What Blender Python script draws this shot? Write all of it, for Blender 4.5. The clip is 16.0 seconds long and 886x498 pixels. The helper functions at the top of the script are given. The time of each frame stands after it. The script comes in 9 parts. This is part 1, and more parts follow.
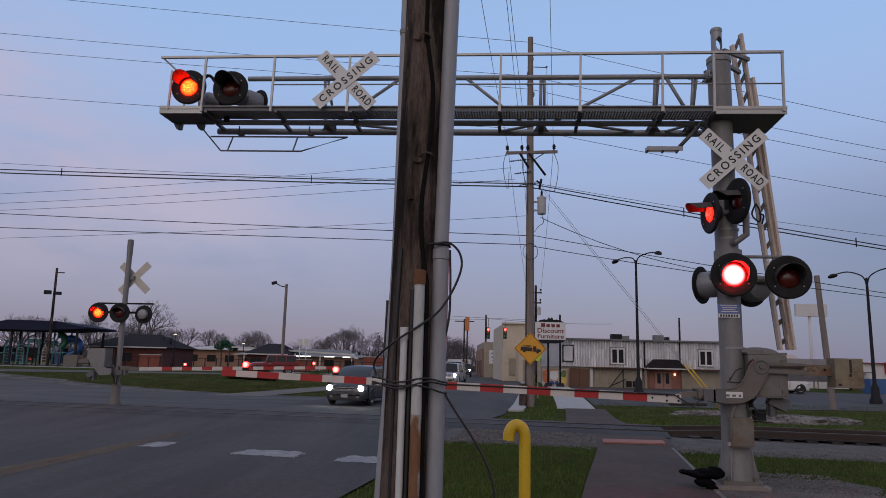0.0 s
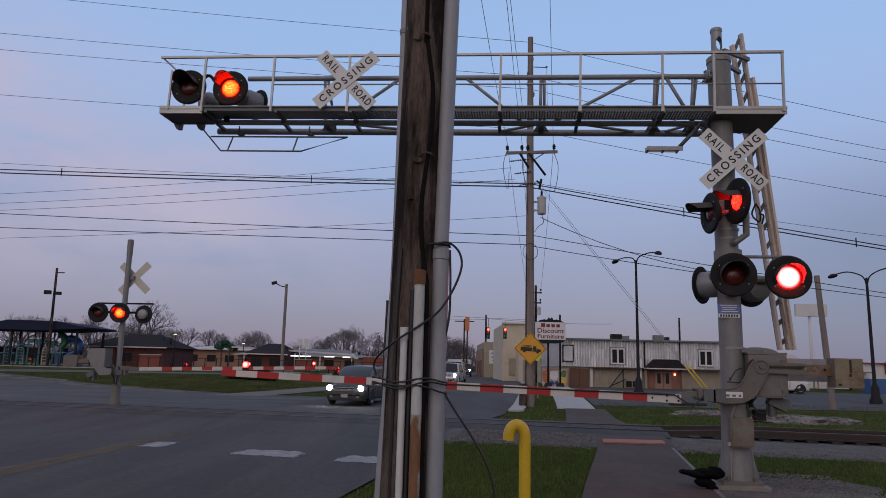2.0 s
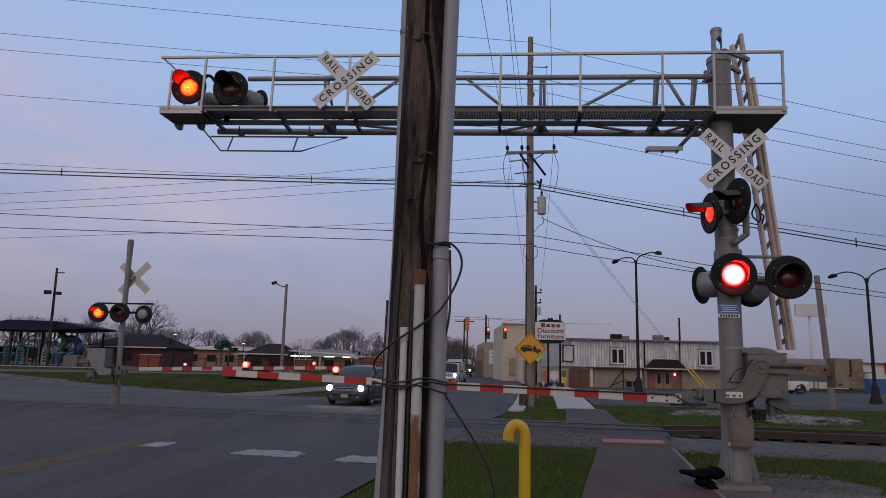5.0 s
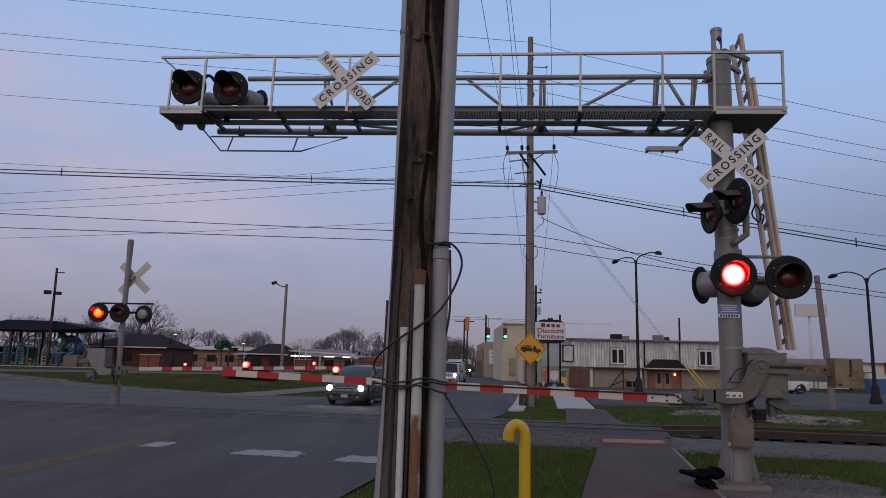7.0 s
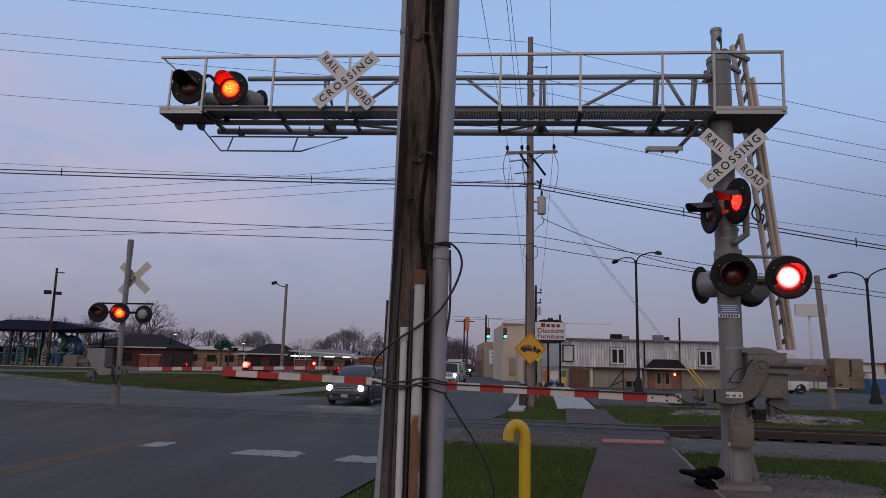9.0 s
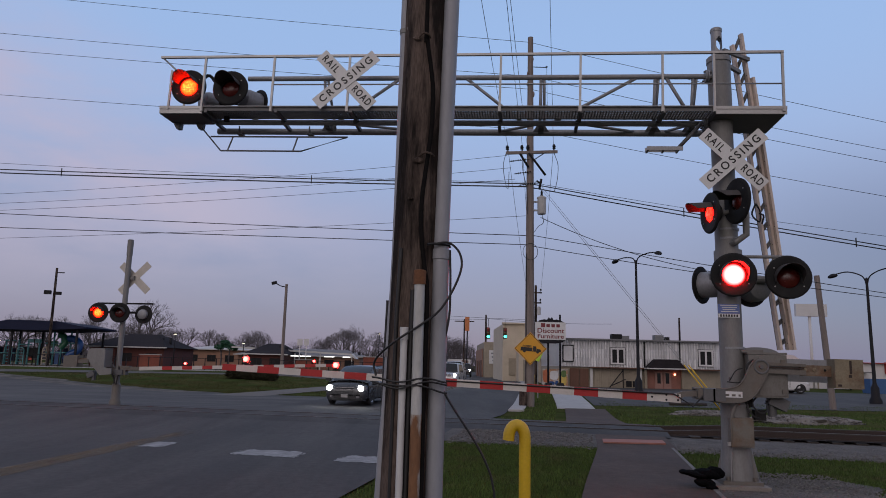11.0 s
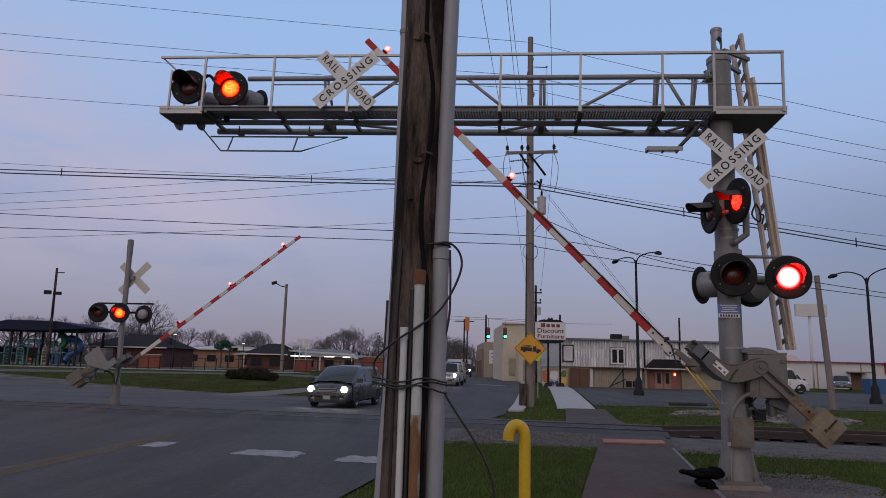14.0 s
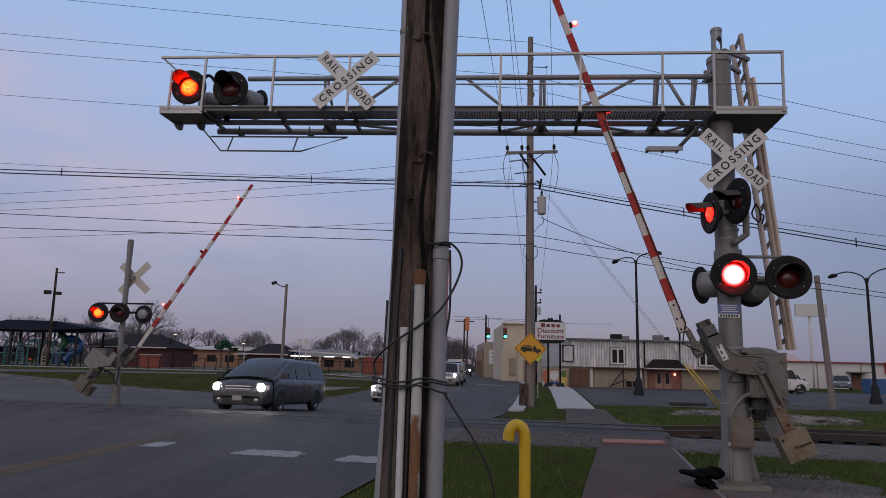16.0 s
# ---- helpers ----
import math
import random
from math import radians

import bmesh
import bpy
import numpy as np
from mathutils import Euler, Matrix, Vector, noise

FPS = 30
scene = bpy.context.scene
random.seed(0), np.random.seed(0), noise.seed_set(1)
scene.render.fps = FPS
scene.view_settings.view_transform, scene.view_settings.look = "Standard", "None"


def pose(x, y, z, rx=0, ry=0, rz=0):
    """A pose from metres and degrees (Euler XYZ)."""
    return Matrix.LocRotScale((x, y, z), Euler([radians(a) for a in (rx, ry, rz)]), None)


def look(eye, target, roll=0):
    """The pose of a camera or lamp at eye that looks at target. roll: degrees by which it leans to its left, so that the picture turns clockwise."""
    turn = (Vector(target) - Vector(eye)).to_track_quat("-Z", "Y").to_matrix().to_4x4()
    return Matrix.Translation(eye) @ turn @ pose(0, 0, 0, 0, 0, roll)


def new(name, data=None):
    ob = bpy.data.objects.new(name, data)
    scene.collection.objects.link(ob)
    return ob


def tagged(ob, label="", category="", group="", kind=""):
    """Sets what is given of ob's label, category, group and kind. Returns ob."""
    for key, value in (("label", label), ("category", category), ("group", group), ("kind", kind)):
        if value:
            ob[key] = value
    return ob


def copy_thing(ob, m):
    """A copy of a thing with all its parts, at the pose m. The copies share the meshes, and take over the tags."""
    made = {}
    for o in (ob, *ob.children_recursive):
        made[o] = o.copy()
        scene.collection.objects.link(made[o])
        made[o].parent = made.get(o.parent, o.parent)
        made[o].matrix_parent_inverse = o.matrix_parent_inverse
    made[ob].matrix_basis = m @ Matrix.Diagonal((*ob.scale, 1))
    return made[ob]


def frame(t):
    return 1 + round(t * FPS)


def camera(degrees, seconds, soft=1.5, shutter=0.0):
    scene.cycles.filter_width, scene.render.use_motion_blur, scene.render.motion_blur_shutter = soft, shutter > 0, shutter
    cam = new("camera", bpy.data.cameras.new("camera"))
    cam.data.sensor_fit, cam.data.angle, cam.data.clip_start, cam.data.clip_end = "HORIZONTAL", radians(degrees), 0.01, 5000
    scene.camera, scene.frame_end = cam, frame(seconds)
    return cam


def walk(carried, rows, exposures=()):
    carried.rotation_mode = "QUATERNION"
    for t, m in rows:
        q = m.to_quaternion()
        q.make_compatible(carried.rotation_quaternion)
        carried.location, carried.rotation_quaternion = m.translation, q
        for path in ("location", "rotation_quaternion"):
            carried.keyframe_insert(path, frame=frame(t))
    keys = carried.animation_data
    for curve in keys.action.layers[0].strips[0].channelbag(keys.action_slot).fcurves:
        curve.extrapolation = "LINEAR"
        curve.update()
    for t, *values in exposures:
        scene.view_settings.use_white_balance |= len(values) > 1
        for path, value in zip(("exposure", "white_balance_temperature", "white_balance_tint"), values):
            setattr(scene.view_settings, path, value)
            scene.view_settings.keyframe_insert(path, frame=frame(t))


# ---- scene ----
# ---------------------------------------------------------------- camera
EYE = (0.0, 0.0, 1.62)
cam = camera(65.24, 16.0, soft=0.9)
VIEW = look(EYE, (0.0, 10.0, 1.62 + 10.0 * math.tan(radians(9.5))), roll=1.38)
walk(cam, [(0.0, VIEW), (16.0, VIEW)])
scene.view_settings.exposure = 0.0

# ---------------------------------------------------------------- world and light
SUN_ELEV, SUN_ROT = radians(3.0), radians(200.0)


def build_world():
    w = bpy.data.worlds.new("dusk_sky")
    scene.world = w
    w.use_nodes = True
    nt = w.node_tree
    nt.nodes.clear()
    n = nt.nodes.new
    out, bg = n("ShaderNodeOutputWorld"), n("ShaderNodeBackground")
    sky = n("ShaderNodeTexSky")
    sky.sky_type, sky.sun_disc = "NISHITA", False
    sky.sun_elevation, sky.sun_rotation = SUN_ELEV, SUN_ROT
    sky.dust_density, sky.ozone_density = 1.2, 3.0
    tc, sep = n("ShaderNodeTexCoord"), n("ShaderNodeSeparateXYZ")
    nt.links.new(tc.outputs["Generated"], sep.inputs[0])
    ramp = n("ShaderNodeValToRGB")
    ramp.color_ramp.interpolation = "B_SPLINE"
    els = ramp.color_ramp.elements
    stops = [(0.0, (0.242, 0.213, 0.304)), (0.08, (0.255, 0.242, 0.36)), (0.2, (0.308, 0.328, 0.484)),
             (0.34, (0.336, 0.45, 0.70)), (0.5, (0.305, 0.465, 0.765)), (0.75, (0.34, 0.37, 0.50)), (1.0, (0.34, 0.35, 0.44))]
    els[0].position, els[0].color = stops[0][0], (*stops[0][1], 1)
    els[1].position, els[1].color = stops[-1][0], (*stops[-1][1], 1)
    for p, c in stops[1:-1]:
        e = els.new(p)
        e.color = (*c, 1)
    nt.links.new(sep.outputs["Z"], ramp.inputs[0])
    # thin pink-lit cloud veils
    mp = n("ShaderNodeMapping")
    mp.inputs["Scale"].default_value = (1.6, 1.6, 4.5)
    mp.inputs["Location"].default_value = (0.35, 0.1, 0.2)
    nt.links.new(tc.outputs["Generated"], mp.inputs[0])
    cl = n("ShaderNodeTexNoise")
    cl.inputs["Scale"].default_value, cl.inputs["Detail"].default_value, cl.inputs["Roughness"].default_value = 1.5, 6.0, 0.55
    nt.links.new(mp.outputs[0], cl.inputs["Vector"])
    cr = n("ShaderNodeMapRange")
    cr.inputs["From Min"].default_value, cr.inputs["From Max"].default_value = 0.38, 0.62
    cr.inputs["To Max"].default_value = 0.9
    nt.links.new(cl.outputs[0], cr.inputs["Value"])
    low, thin = n("ShaderNodeMapRange"), n("ShaderNodeMath")
    low.interpolation_type, thin.operation = "SMOOTHSTEP", "MULTIPLY"
    low.inputs["From Min"].default_value, low.inputs["From Max"].default_value = 0.22, -0.14
    tilt = n("ShaderNodeMath")
    tilt.operation = "MULTIPLY_ADD"
    nt.links.new(sep.outputs["X"], tilt.inputs[0])
    tilt.inputs[1].default_value = 0.72
    nt.links.new(sep.outputs["Z"], tilt.inputs[2])
    nt.links.new(tilt.outputs[0], low.inputs["Value"])
    base_, fade = n("ShaderNodeMapRange"), n("ShaderNodeMath")
    base_.interpolation_type, fade.operation = "SMOOTHSTEP", "MULTIPLY"
    base_.inputs["From Min"].default_value, base_.inputs["From Max"].default_value = 0.02, 0.24
    nt.links.new(sep.outputs["Z"], base_.inputs["Value"])
    nt.links.new(cr.outputs[0], fade.inputs[0])
    nt.links.new(base_.outputs[0], fade.inputs[1])
    nt.links.new(fade.outputs[0], thin.inputs[0])
    nt.links.new(low.outputs[0], thin.inputs[1])
    mx = n("ShaderNodeMix")
    mx.data_type = "RGBA"
    nt.links.new(thin.outputs[0], mx.inputs["Factor"])
    nt.links.new(ramp.outputs[0], mx.inputs["A"])
    mx.inputs["B"].default_value = (0.52, 0.42, 0.51, 1)
    # the clear sky's own scatter, added faintly
    sc = n("ShaderNodeVectorMath")
    sc.operation = "SCALE"
    sc.inputs["Scale"].default_value = 0.05
    nt.links.new(sky.outputs[0], sc.inputs[0])
    ad = n("ShaderNodeVectorMath")
    ad.operation = "ADD"
    nt.links.new(sc.outputs[0], ad.inputs[0])
    # a blue-grey bank of cloud low on one side
    bx, bz, bm_ = n("ShaderNodeMapRange"), n("ShaderNodeMapRange"), n("ShaderNodeMath")
    bm_.operation = "MULTIPLY"
    for node, src, lo, hi, top in ((bx, "X", 0.26, 0.56, 0.75), (bz, "Z", 0.32, 0.14, 1.0)):
        node.interpolation_type = "SMOOTHSTEP"
        node.inputs["From Min"].default_value, node.inputs["From Max"].default_value, node.inputs["To Max"].default_value = lo, hi, top
        nt.links.new(sep.outputs[src], node.inputs["Value"])
    nt.links.new(bx.outputs[0], bm_.inputs[0])
    nt.links.new(bz.outputs[0], bm_.inputs[1])
    bank = n("ShaderNodeMix")
    bank.data_type = "RGBA"
    nt.links.new(bm_.outputs[0], bank.inputs["Factor"])
    nt.links.new(mx.outputs["Result"], bank.inputs["A"])
    bank.inputs["B"].default_value = (0.175, 0.195, 0.315, 1)
    nt.links.new(bank.outputs["Result"], ad.inputs[1])
    # the afterglow of sunset behind the camera
    sep2 = n("ShaderNodeMapRange")
    sep2.inputs["From Min"].default_value, sep2.inputs["From Max"].default_value = 0.1, -0.9
    sep2.interpolation_type = "SMOOTHSTEP"
    nt.links.new(sep.outputs["Y"], sep2.inputs["Value"])
    gl = n("ShaderNodeMix")
    gl.data_type = "RGBA"
    nt.links.new(sep2.outputs[0], gl.inputs["Factor"])
    nt.links.new(ad.outputs[0], gl.inputs["A"])
    gl.inputs["B"].default_value = (0.53, 0.45, 0.485, 1)
    nt.links.new(gl.outputs["Result"], bg.inputs[0])
    bg.inputs[1].default_value = 1.0
    nt.links.new(bg.outputs[0], out.inputs[0])


build_world()
sun = new("sun", bpy.data.lights.new("sun", "SUN"))
sun.data.energy, sun.data.angle, sun.data.color = 0.55, radians(50), (1.0, 0.92, 0.88)
sun.matrix_basis = look((0, 0, 60), (0.35 * 60, 0.94 * 60, 30))

# ---------------------------------------------------------------- materials


def mat(name, base, rough=0.7, metal=0.0, var=0.25, scale=6.0, fine=60.0, bump=0.1, dirt=None, dirt_amt=0.0, dirt_scale=3.0,
        stretch=(1, 1, 1), per_object=0.0, island=0.0, spec=0.5, depth=0.01, dirt_lo=0.5, dirt_hi=0.72):
    """A surface with two scales of variation, an optional second colour in blotches and a fine relief."""
    m = bpy.data.materials.new(name)
    m.use_nodes = True
    nt = m.node_tree
    n, L = nt.nodes.new, nt.links.new
    b = nt.nodes["Principled BSDF"]
    tc, mp = n("ShaderNodeTexCoord"), n("ShaderNodeMapping")
    mp.inputs["Scale"].default_value = stretch
    L(tc.outputs["Object"], mp.inputs[0])
    big, small = n("ShaderNodeTexNoise"), n("ShaderNodeTexNoise")
    for t, s, d in ((big, scale, 4.0), (small, fine, 3.0)):
        t.inputs["Scale"].default_value, t.inputs["Detail"].default_value = s, d
        L(mp.outputs[0], t.inputs["Vector"])
    mean = n("ShaderNodeMath")
    mean.operation = "ADD"
    L(big.outputs[0], mean.inputs[0])
    L(small.outputs[0], mean.inputs[1])
    mr = n("ShaderNodeMapRange")
    mr.inputs["From Min"].default_value, mr.inputs["From Max"].default_value = 0.6, 1.4
    mr.inputs["To Min"].default_value, mr.inputs["To Max"].default_value = 1 - var, 1 + var
    L(mean.outputs[0], mr.inputs["Value"])
    fac = mr.outputs[0]
    if per_object or island:
        src = n("ShaderNodeObjectInfo").outputs["Random"] if per_object else n("ShaderNodeNewGeometry").outputs["Random Per Island"]
        r2 = n("ShaderNodeMapRange")
        amt = per_object or island
        r2.inputs["To Min"].default_value, r2.inputs["To Max"].default_value = 1 - amt, 1 + amt
        L(src, r2.inputs["Value"])
        mu = n("ShaderNodeMath")
        mu.operation = "MULTIPLY"
        L(fac, mu.inputs[0])
        L(r2.outputs[0], mu.inputs[1])
        fac = mu.outputs[0]
    colour = n("ShaderNodeRGB")
    colour.outputs[0].default_value = (*base, 1)
    src = colour.outputs[0]
    if dirt:
        dn = n("ShaderNodeTexNoise")
        dn.inputs["Scale"].default_value, dn.inputs["Detail"].default_value, dn.inputs["Roughness"].default_value = dirt_scale, 6.0, 0.65
        L(mp.outputs[0], dn.inputs["Vector"])
        dr = n("ShaderNodeMapRange")
        dr.inputs["From Min"].default_value, dr.inputs["From Max"].default_value = dirt_lo, dirt_hi
        dr.inputs["To Max"].default_value = dirt_amt
        L(dn.outputs[0], dr.inputs["Value"])
        mx = n("ShaderNodeMix")
        mx.data_type = "RGBA"
        L(dr.outputs[0], mx.inputs["Factor"])
        L(src, mx.inputs["A"])
        mx.inputs["B"].default_value = (*dirt, 1)
        src = mx.outputs["Result"]
    sc = n("ShaderNodeVectorMath")
    sc.operation = "SCALE"
    L(src, sc.inputs[0])
    L(fac, sc.inputs["Scale"])
    L(sc.outputs[0], b.inputs["Base Color"])
    rr = n("ShaderNodeMapRange")
    rr.inputs["To Min"].default_value, rr.inputs["To Max"].default_value = max(0.03, rough - 0.12), min(1, rough + 0.12)
    L(big.outputs[0], rr.inputs["Value"])
    L(rr.outputs[0], b.inputs["Roughness"])
    b.inputs["Metallic"].default_value = metal
    b.inputs["Specular IOR Level"].default_value = spec
    if bump:
        bu = n("ShaderNodeBump")
        bu.inputs["Strength"].default_value, bu.inputs["Distance"].default_value = bump, depth
        L(small.outputs[0], bu.inputs["Height"])
        L(bu.outputs[0], b.inputs["Normal"])
    return m


def plain(name, base, rough=0.5, metal=0.0, spec=0.5, coat=0.0):
    m = bpy.data.materials.new(name)
    m.use_nodes = True
    b = m.node_tree.nodes["Principled BSDF"]
    b.inputs["Base Color"].default_value = (*base, 1)
    b.inputs["Roughness"].default_value, b.inputs["Metallic"].default_value = rough, metal
    b.inputs["Specular IOR Level"].default_value, b.inputs["Coat Weight"].default_value = spec, coat
    return m


def glow(name, colour, strength, edge=None, radius=0.15, dots=0):
    """A lit lamp face; with edge, the glow falls off from the lamp's middle to its rim."""
    m = bpy.data.materials.new(name)
    m.use_nodes = True
    nt = m.node_tree
    b = nt.nodes["Principled BSDF"]
    b.inputs["Base Color"].default_value = (*[min(1, c) * 0.3 for c in colour], 1)
    b.inputs["Roughness"].default_value = 0.3
    b.inputs["Emission Color"].default_value = (*colour, 1)
    b.inputs["Emission Strength"].default_value = strength
    if edge:
        n, L = nt.nodes.new, nt.links.new
        tc, ln, mr, mx = n("ShaderNodeTexCoord"), n("ShaderNodeVectorMath"), n("ShaderNodeMapRange"), n("ShaderNodeMix")
        ln.operation = "LENGTH"
        mx.data_type = "RGBA"
        flat = n("ShaderNodeVectorMath")
        flat.operation = "MULTIPLY"
        flat.inputs[1].default_value = (1, 0, 1)
        L(tc.outputs["Object"], flat.inputs[0])
        L(flat.outputs[0], ln.inputs[0])
        L(ln.outputs["Value"], mr.inputs["Value"])
        mr.inputs["From Min"].default_value, mr.inputs["From Max"].default_value = radius * 0.45, radius
        mr.interpolation_type = "SMOOTHSTEP"
        L(mr.outputs[0], mx.inputs["Factor"])
        mx.inputs["A"].default_value, mx.inputs["B"].default_value = (*colour, 1), (*edge, 1)
        L(mx.outputs["Result"], b.inputs["Emission Color"])
        if dots:  # a lamp made of many small diodes
            vo, vr = n("ShaderNodeTexVoronoi"), n("ShaderNodeMapRange")
            vo.inputs["Scale"].default_value, vo.inputs["Randomness"].default_value = dots, 0.5
            L(flat.outputs[0], vo.inputs["Vector"])
            vr.inputs["From Min"].default_value, vr.inputs["From Max"].default_value = 0.15, 0.6
            vr.inputs["To Min"].default_value, vr.inputs["To Max"].default_value = strength * 1.25, strength * 0.3
            L(vo.outputs["Distance"], vr.inputs["Value"])
            L(vr.outputs[0], b.inputs["Emission Strength"])
    return m




def asphalt(name, base, worn, streak=(0.9, 0.12, 1.0), crack=0.5):
    """Worn asphalt: speckle, long tyre-polished streaks, pale worn blotches, dark cracks and sealed joints."""
    m = mat(name, base, 0.85, var=0.2, scale=1.3, fine=70, bump=0.5, dirt=worn, dirt_amt=0.9, dirt_scale=0.9, stretch=streak, spec=0.34, dirt_lo=0.42, dirt_hi=0.68)
    nt = m.node_tree
    n, L = nt.nodes.new, nt.links.new
    b = nt.nodes["Principled BSDF"]
    old = b.inputs["Base Color"].links[0].from_socket
    tc, vo, wn, ad = n("ShaderNodeTexCoord"), n("ShaderNodeTexVoronoi"), n("ShaderNodeTexNoise"), n("ShaderNodeMix")
    vo.feature = "DISTANCE_TO_EDGE"
    vo.inputs["Scale"].default_value = crack
    wn.inputs["Scale"].default_value, wn.inputs["Detail"].default_value = 1.2, 5.0
    ad.data_type, ad.blend_type = "RGBA", "ADD"
    ad.inputs["Factor"].default_value = 0.5
    L(tc.outputs["Object"], wn.inputs["Vector"])
    L(tc.outputs["Object"], ad.inputs["A"])
    L(wn.outputs["Color"], ad.inputs["B"])
    L(ad.outputs["Result"], vo.inputs["Vector"])
    mr = n("ShaderNodeMapRange")
    mr.inputs["From Min"].default_value, mr.inputs["From Max"].default_value = 0.0, 0.012
    mr.inputs["To Min"].default_value, mr.inputs["To Max"].default_value = 0.86, 1.0
    L(vo.outputs["Distance"], mr.inputs["Value"])
    # coarse chips that stay visible from afar
    ch, cm = n("ShaderNodeTexNoise"), n("ShaderNodeMapRange")
    ch.inputs["Scale"].default_value, ch.inputs["Detail"].default_value = 9.0, 6.0
    L(tc.outputs["Object"], ch.inputs["Vector"])
    cm.inputs["From Min"].default_value, cm.inputs["From Max"].default_value = 0.3, 0.7
    cm.inputs["To Min"].default_value, cm.inputs["To Max"].default_value = 0.84, 1.16
    L(ch.outputs[0], cm.inputs["Value"])
    mu = n("ShaderNodeMath")
    mu.operation = "MULTIPLY"
    L(mr.outputs[0], mu.inputs[0])
    L(cm.outputs[0], mu.inputs[1])
    sc = n("ShaderNodeVectorMath")
    sc.operation = "SCALE"
    L(old, sc.inputs[0])
    L(mu.outputs[0], sc.inputs["Scale"])
    L(sc.outputs[0], b.inputs["Base Color"])
    return m


ASPHALT = asphalt("asphalt", (0.044, 0.042, 0.042), (0.074, 0.07, 0.068))
CROSSING = asphalt("crossing_asphalt", (0.036, 0.034, 0.034), (0.07, 0.066, 0.064))
LOT = asphalt("old_asphalt", (0.052, 0.050, 0.051), (0.10, 0.094, 0.09), (0.25, 0.8, 1.0))
PATH = asphalt("path_asphalt", (0.056, 0.036, 0.028), (0.084, 0.058, 0.047), (0.8, 0.5, 1.0), 0.35)
CONCRETE = mat("concrete", (0.36, 0.355, 0.35), 0.85, var=0.15, scale=1.0, fine=40, bump=0.2, dirt=(0.25, 0.24, 0.22), dirt_amt=0.4)
GRASS_GROUND = mat("grass_ground", (0.048, 0.064, 0.022), 0.95, var=0.45, scale=0.6, fine=25, bump=0.6, dirt=(0.088, 0.07, 0.036), dirt_amt=0.8, dirt_scale=0.35, dirt_lo=0.45, depth=0.04, spec=0.0)
GRAVEL_BED = mat("gravel_bed", (0.115, 0.106, 0.10), 0.95, var=0.5, scale=2.0, fine=38, bump=0.9, depth=0.03, dirt=(0.07, 0.063, 0.058), dirt_amt=0.6, dirt_scale=1.2, spec=0.2)
RUST_AND_GAP = mat("rust_and_gap", (0.042, 0.029, 0.025), 0.8, 0.2, var=0.3, scale=4, fine=70)
RAIL_TOP = mat("rail_top", (0.045, 0.036, 0.032), 0.5, 0.3, var=0.1)
TIE_WOOD = mat("tie_wood", (0.036, 0.030, 0.026), 0.95, var=0.4, scale=5, fine=60, stretch=(1, 6, 6))
ROAD_WHITE = mat("road_white", (0.30, 0.30, 0.30), 0.8, var=0.15, scale=3, fine=60, dirt=(0.12, 0.12, 0.125), dirt_amt=0.85, dirt_scale=5, dirt_lo=0.36, dirt_hi=0.68)
STREET = asphalt("street_asphalt", (0.062, 0.057, 0.050), (0.10, 0.092, 0.08), (0.25, 0.8, 1.0))
ROAD_YELLOW = mat("road_yellow", (0.25, 0.155, 0.05), 0.8, var=0.2, scale=3, fine=60, dirt=(0.075, 0.06, 0.045), dirt_amt=0.8, dirt_scale=2.5, dirt_lo=0.35, dirt_hi=0.6)
GALV = mat("galvanised_steel", (0.25, 0.255, 0.27), 0.45, 0.2, var=0.2, scale=3, fine=50, bump=0.05, dirt=(0.17, 0.165, 0.165), dirt_amt=0.5, stretch=(1, 1, 0.4))
LADDER_ALU = mat("weathered_aluminium", (0.60, 0.50, 0.43), 0.5, 0.1, var=0.2, scale=4, fine=60, bump=0.05, dirt=(0.28, 0.225, 0.19), dirt_amt=0.6, dirt_scale=5, stretch=(1, 1, 0.3))
ALU = mat("bare_aluminium", (0.33, 0.325, 0.325), 0.42, 0.6, var=0.12, scale=3, fine=60, bump=0.03, dirt=(0.25, 0.24, 0.23), dirt_amt=0.5)
GRATING = mat("dark_grating", (0.12, 0.12, 0.125), 0.6, 0.4, var=0.2, scale=3, fine=60, bump=0.05)
SILVER = mat("silver_paint", (0.185, 0.182, 0.18), 0.55, 0.1, var=0.16, scale=2.5, fine=50, bump=0.05, dirt=(0.125, 0.115, 0.105), dirt_amt=0.7, stretch=(1, 1, 0.35))
MACHINE = mat("machine_grey", (0.155, 0.147, 0.137), 0.6, 0.1, var=0.2, scale=4, fine=60, bump=0.06, dirt=(0.085, 0.072, 0.06), dirt_amt=0.8, dirt_scale=4, stretch=(1, 1, 0.5))
DRIVE = mat("drive_concrete", (0.125, 0.112, 0.097), 0.9, var=0.2, scale=0.8, fine=30, bump=0.2, dirt=(0.085, 0.08, 0.07), dirt_amt=0.7, dirt_scale=0.7)
DIRTY_SILVER = mat("dirty_silver_paint", (0.128, 0.115, 0.102), 0.6, 0.1, var=0.2, scale=5, fine=70, bump=0.1, dirt=(0.10, 0.075, 0.055), dirt_amt=0.7, dirt_scale=6)
WEIGHT = mat("counterweight_steel", (0.20, 0.168, 0.115), 0.75, 0.1, var=0.25, scale=6, fine=60, bump=0.15, dirt=(0.12, 0.065, 0.035), dirt_amt=0.85, dirt_scale=5)
RUST_STEEL = mat("rusting_steel", (0.17, 0.13, 0.095), 0.8, 0.1, var=0.3, scale=7, fine=70, bump=0.2, dirt=(0.125, 0.06, 0.03), dirt_amt=0.75, dirt_scale=6, dirt_lo=0.45, dirt_hi=0.6)
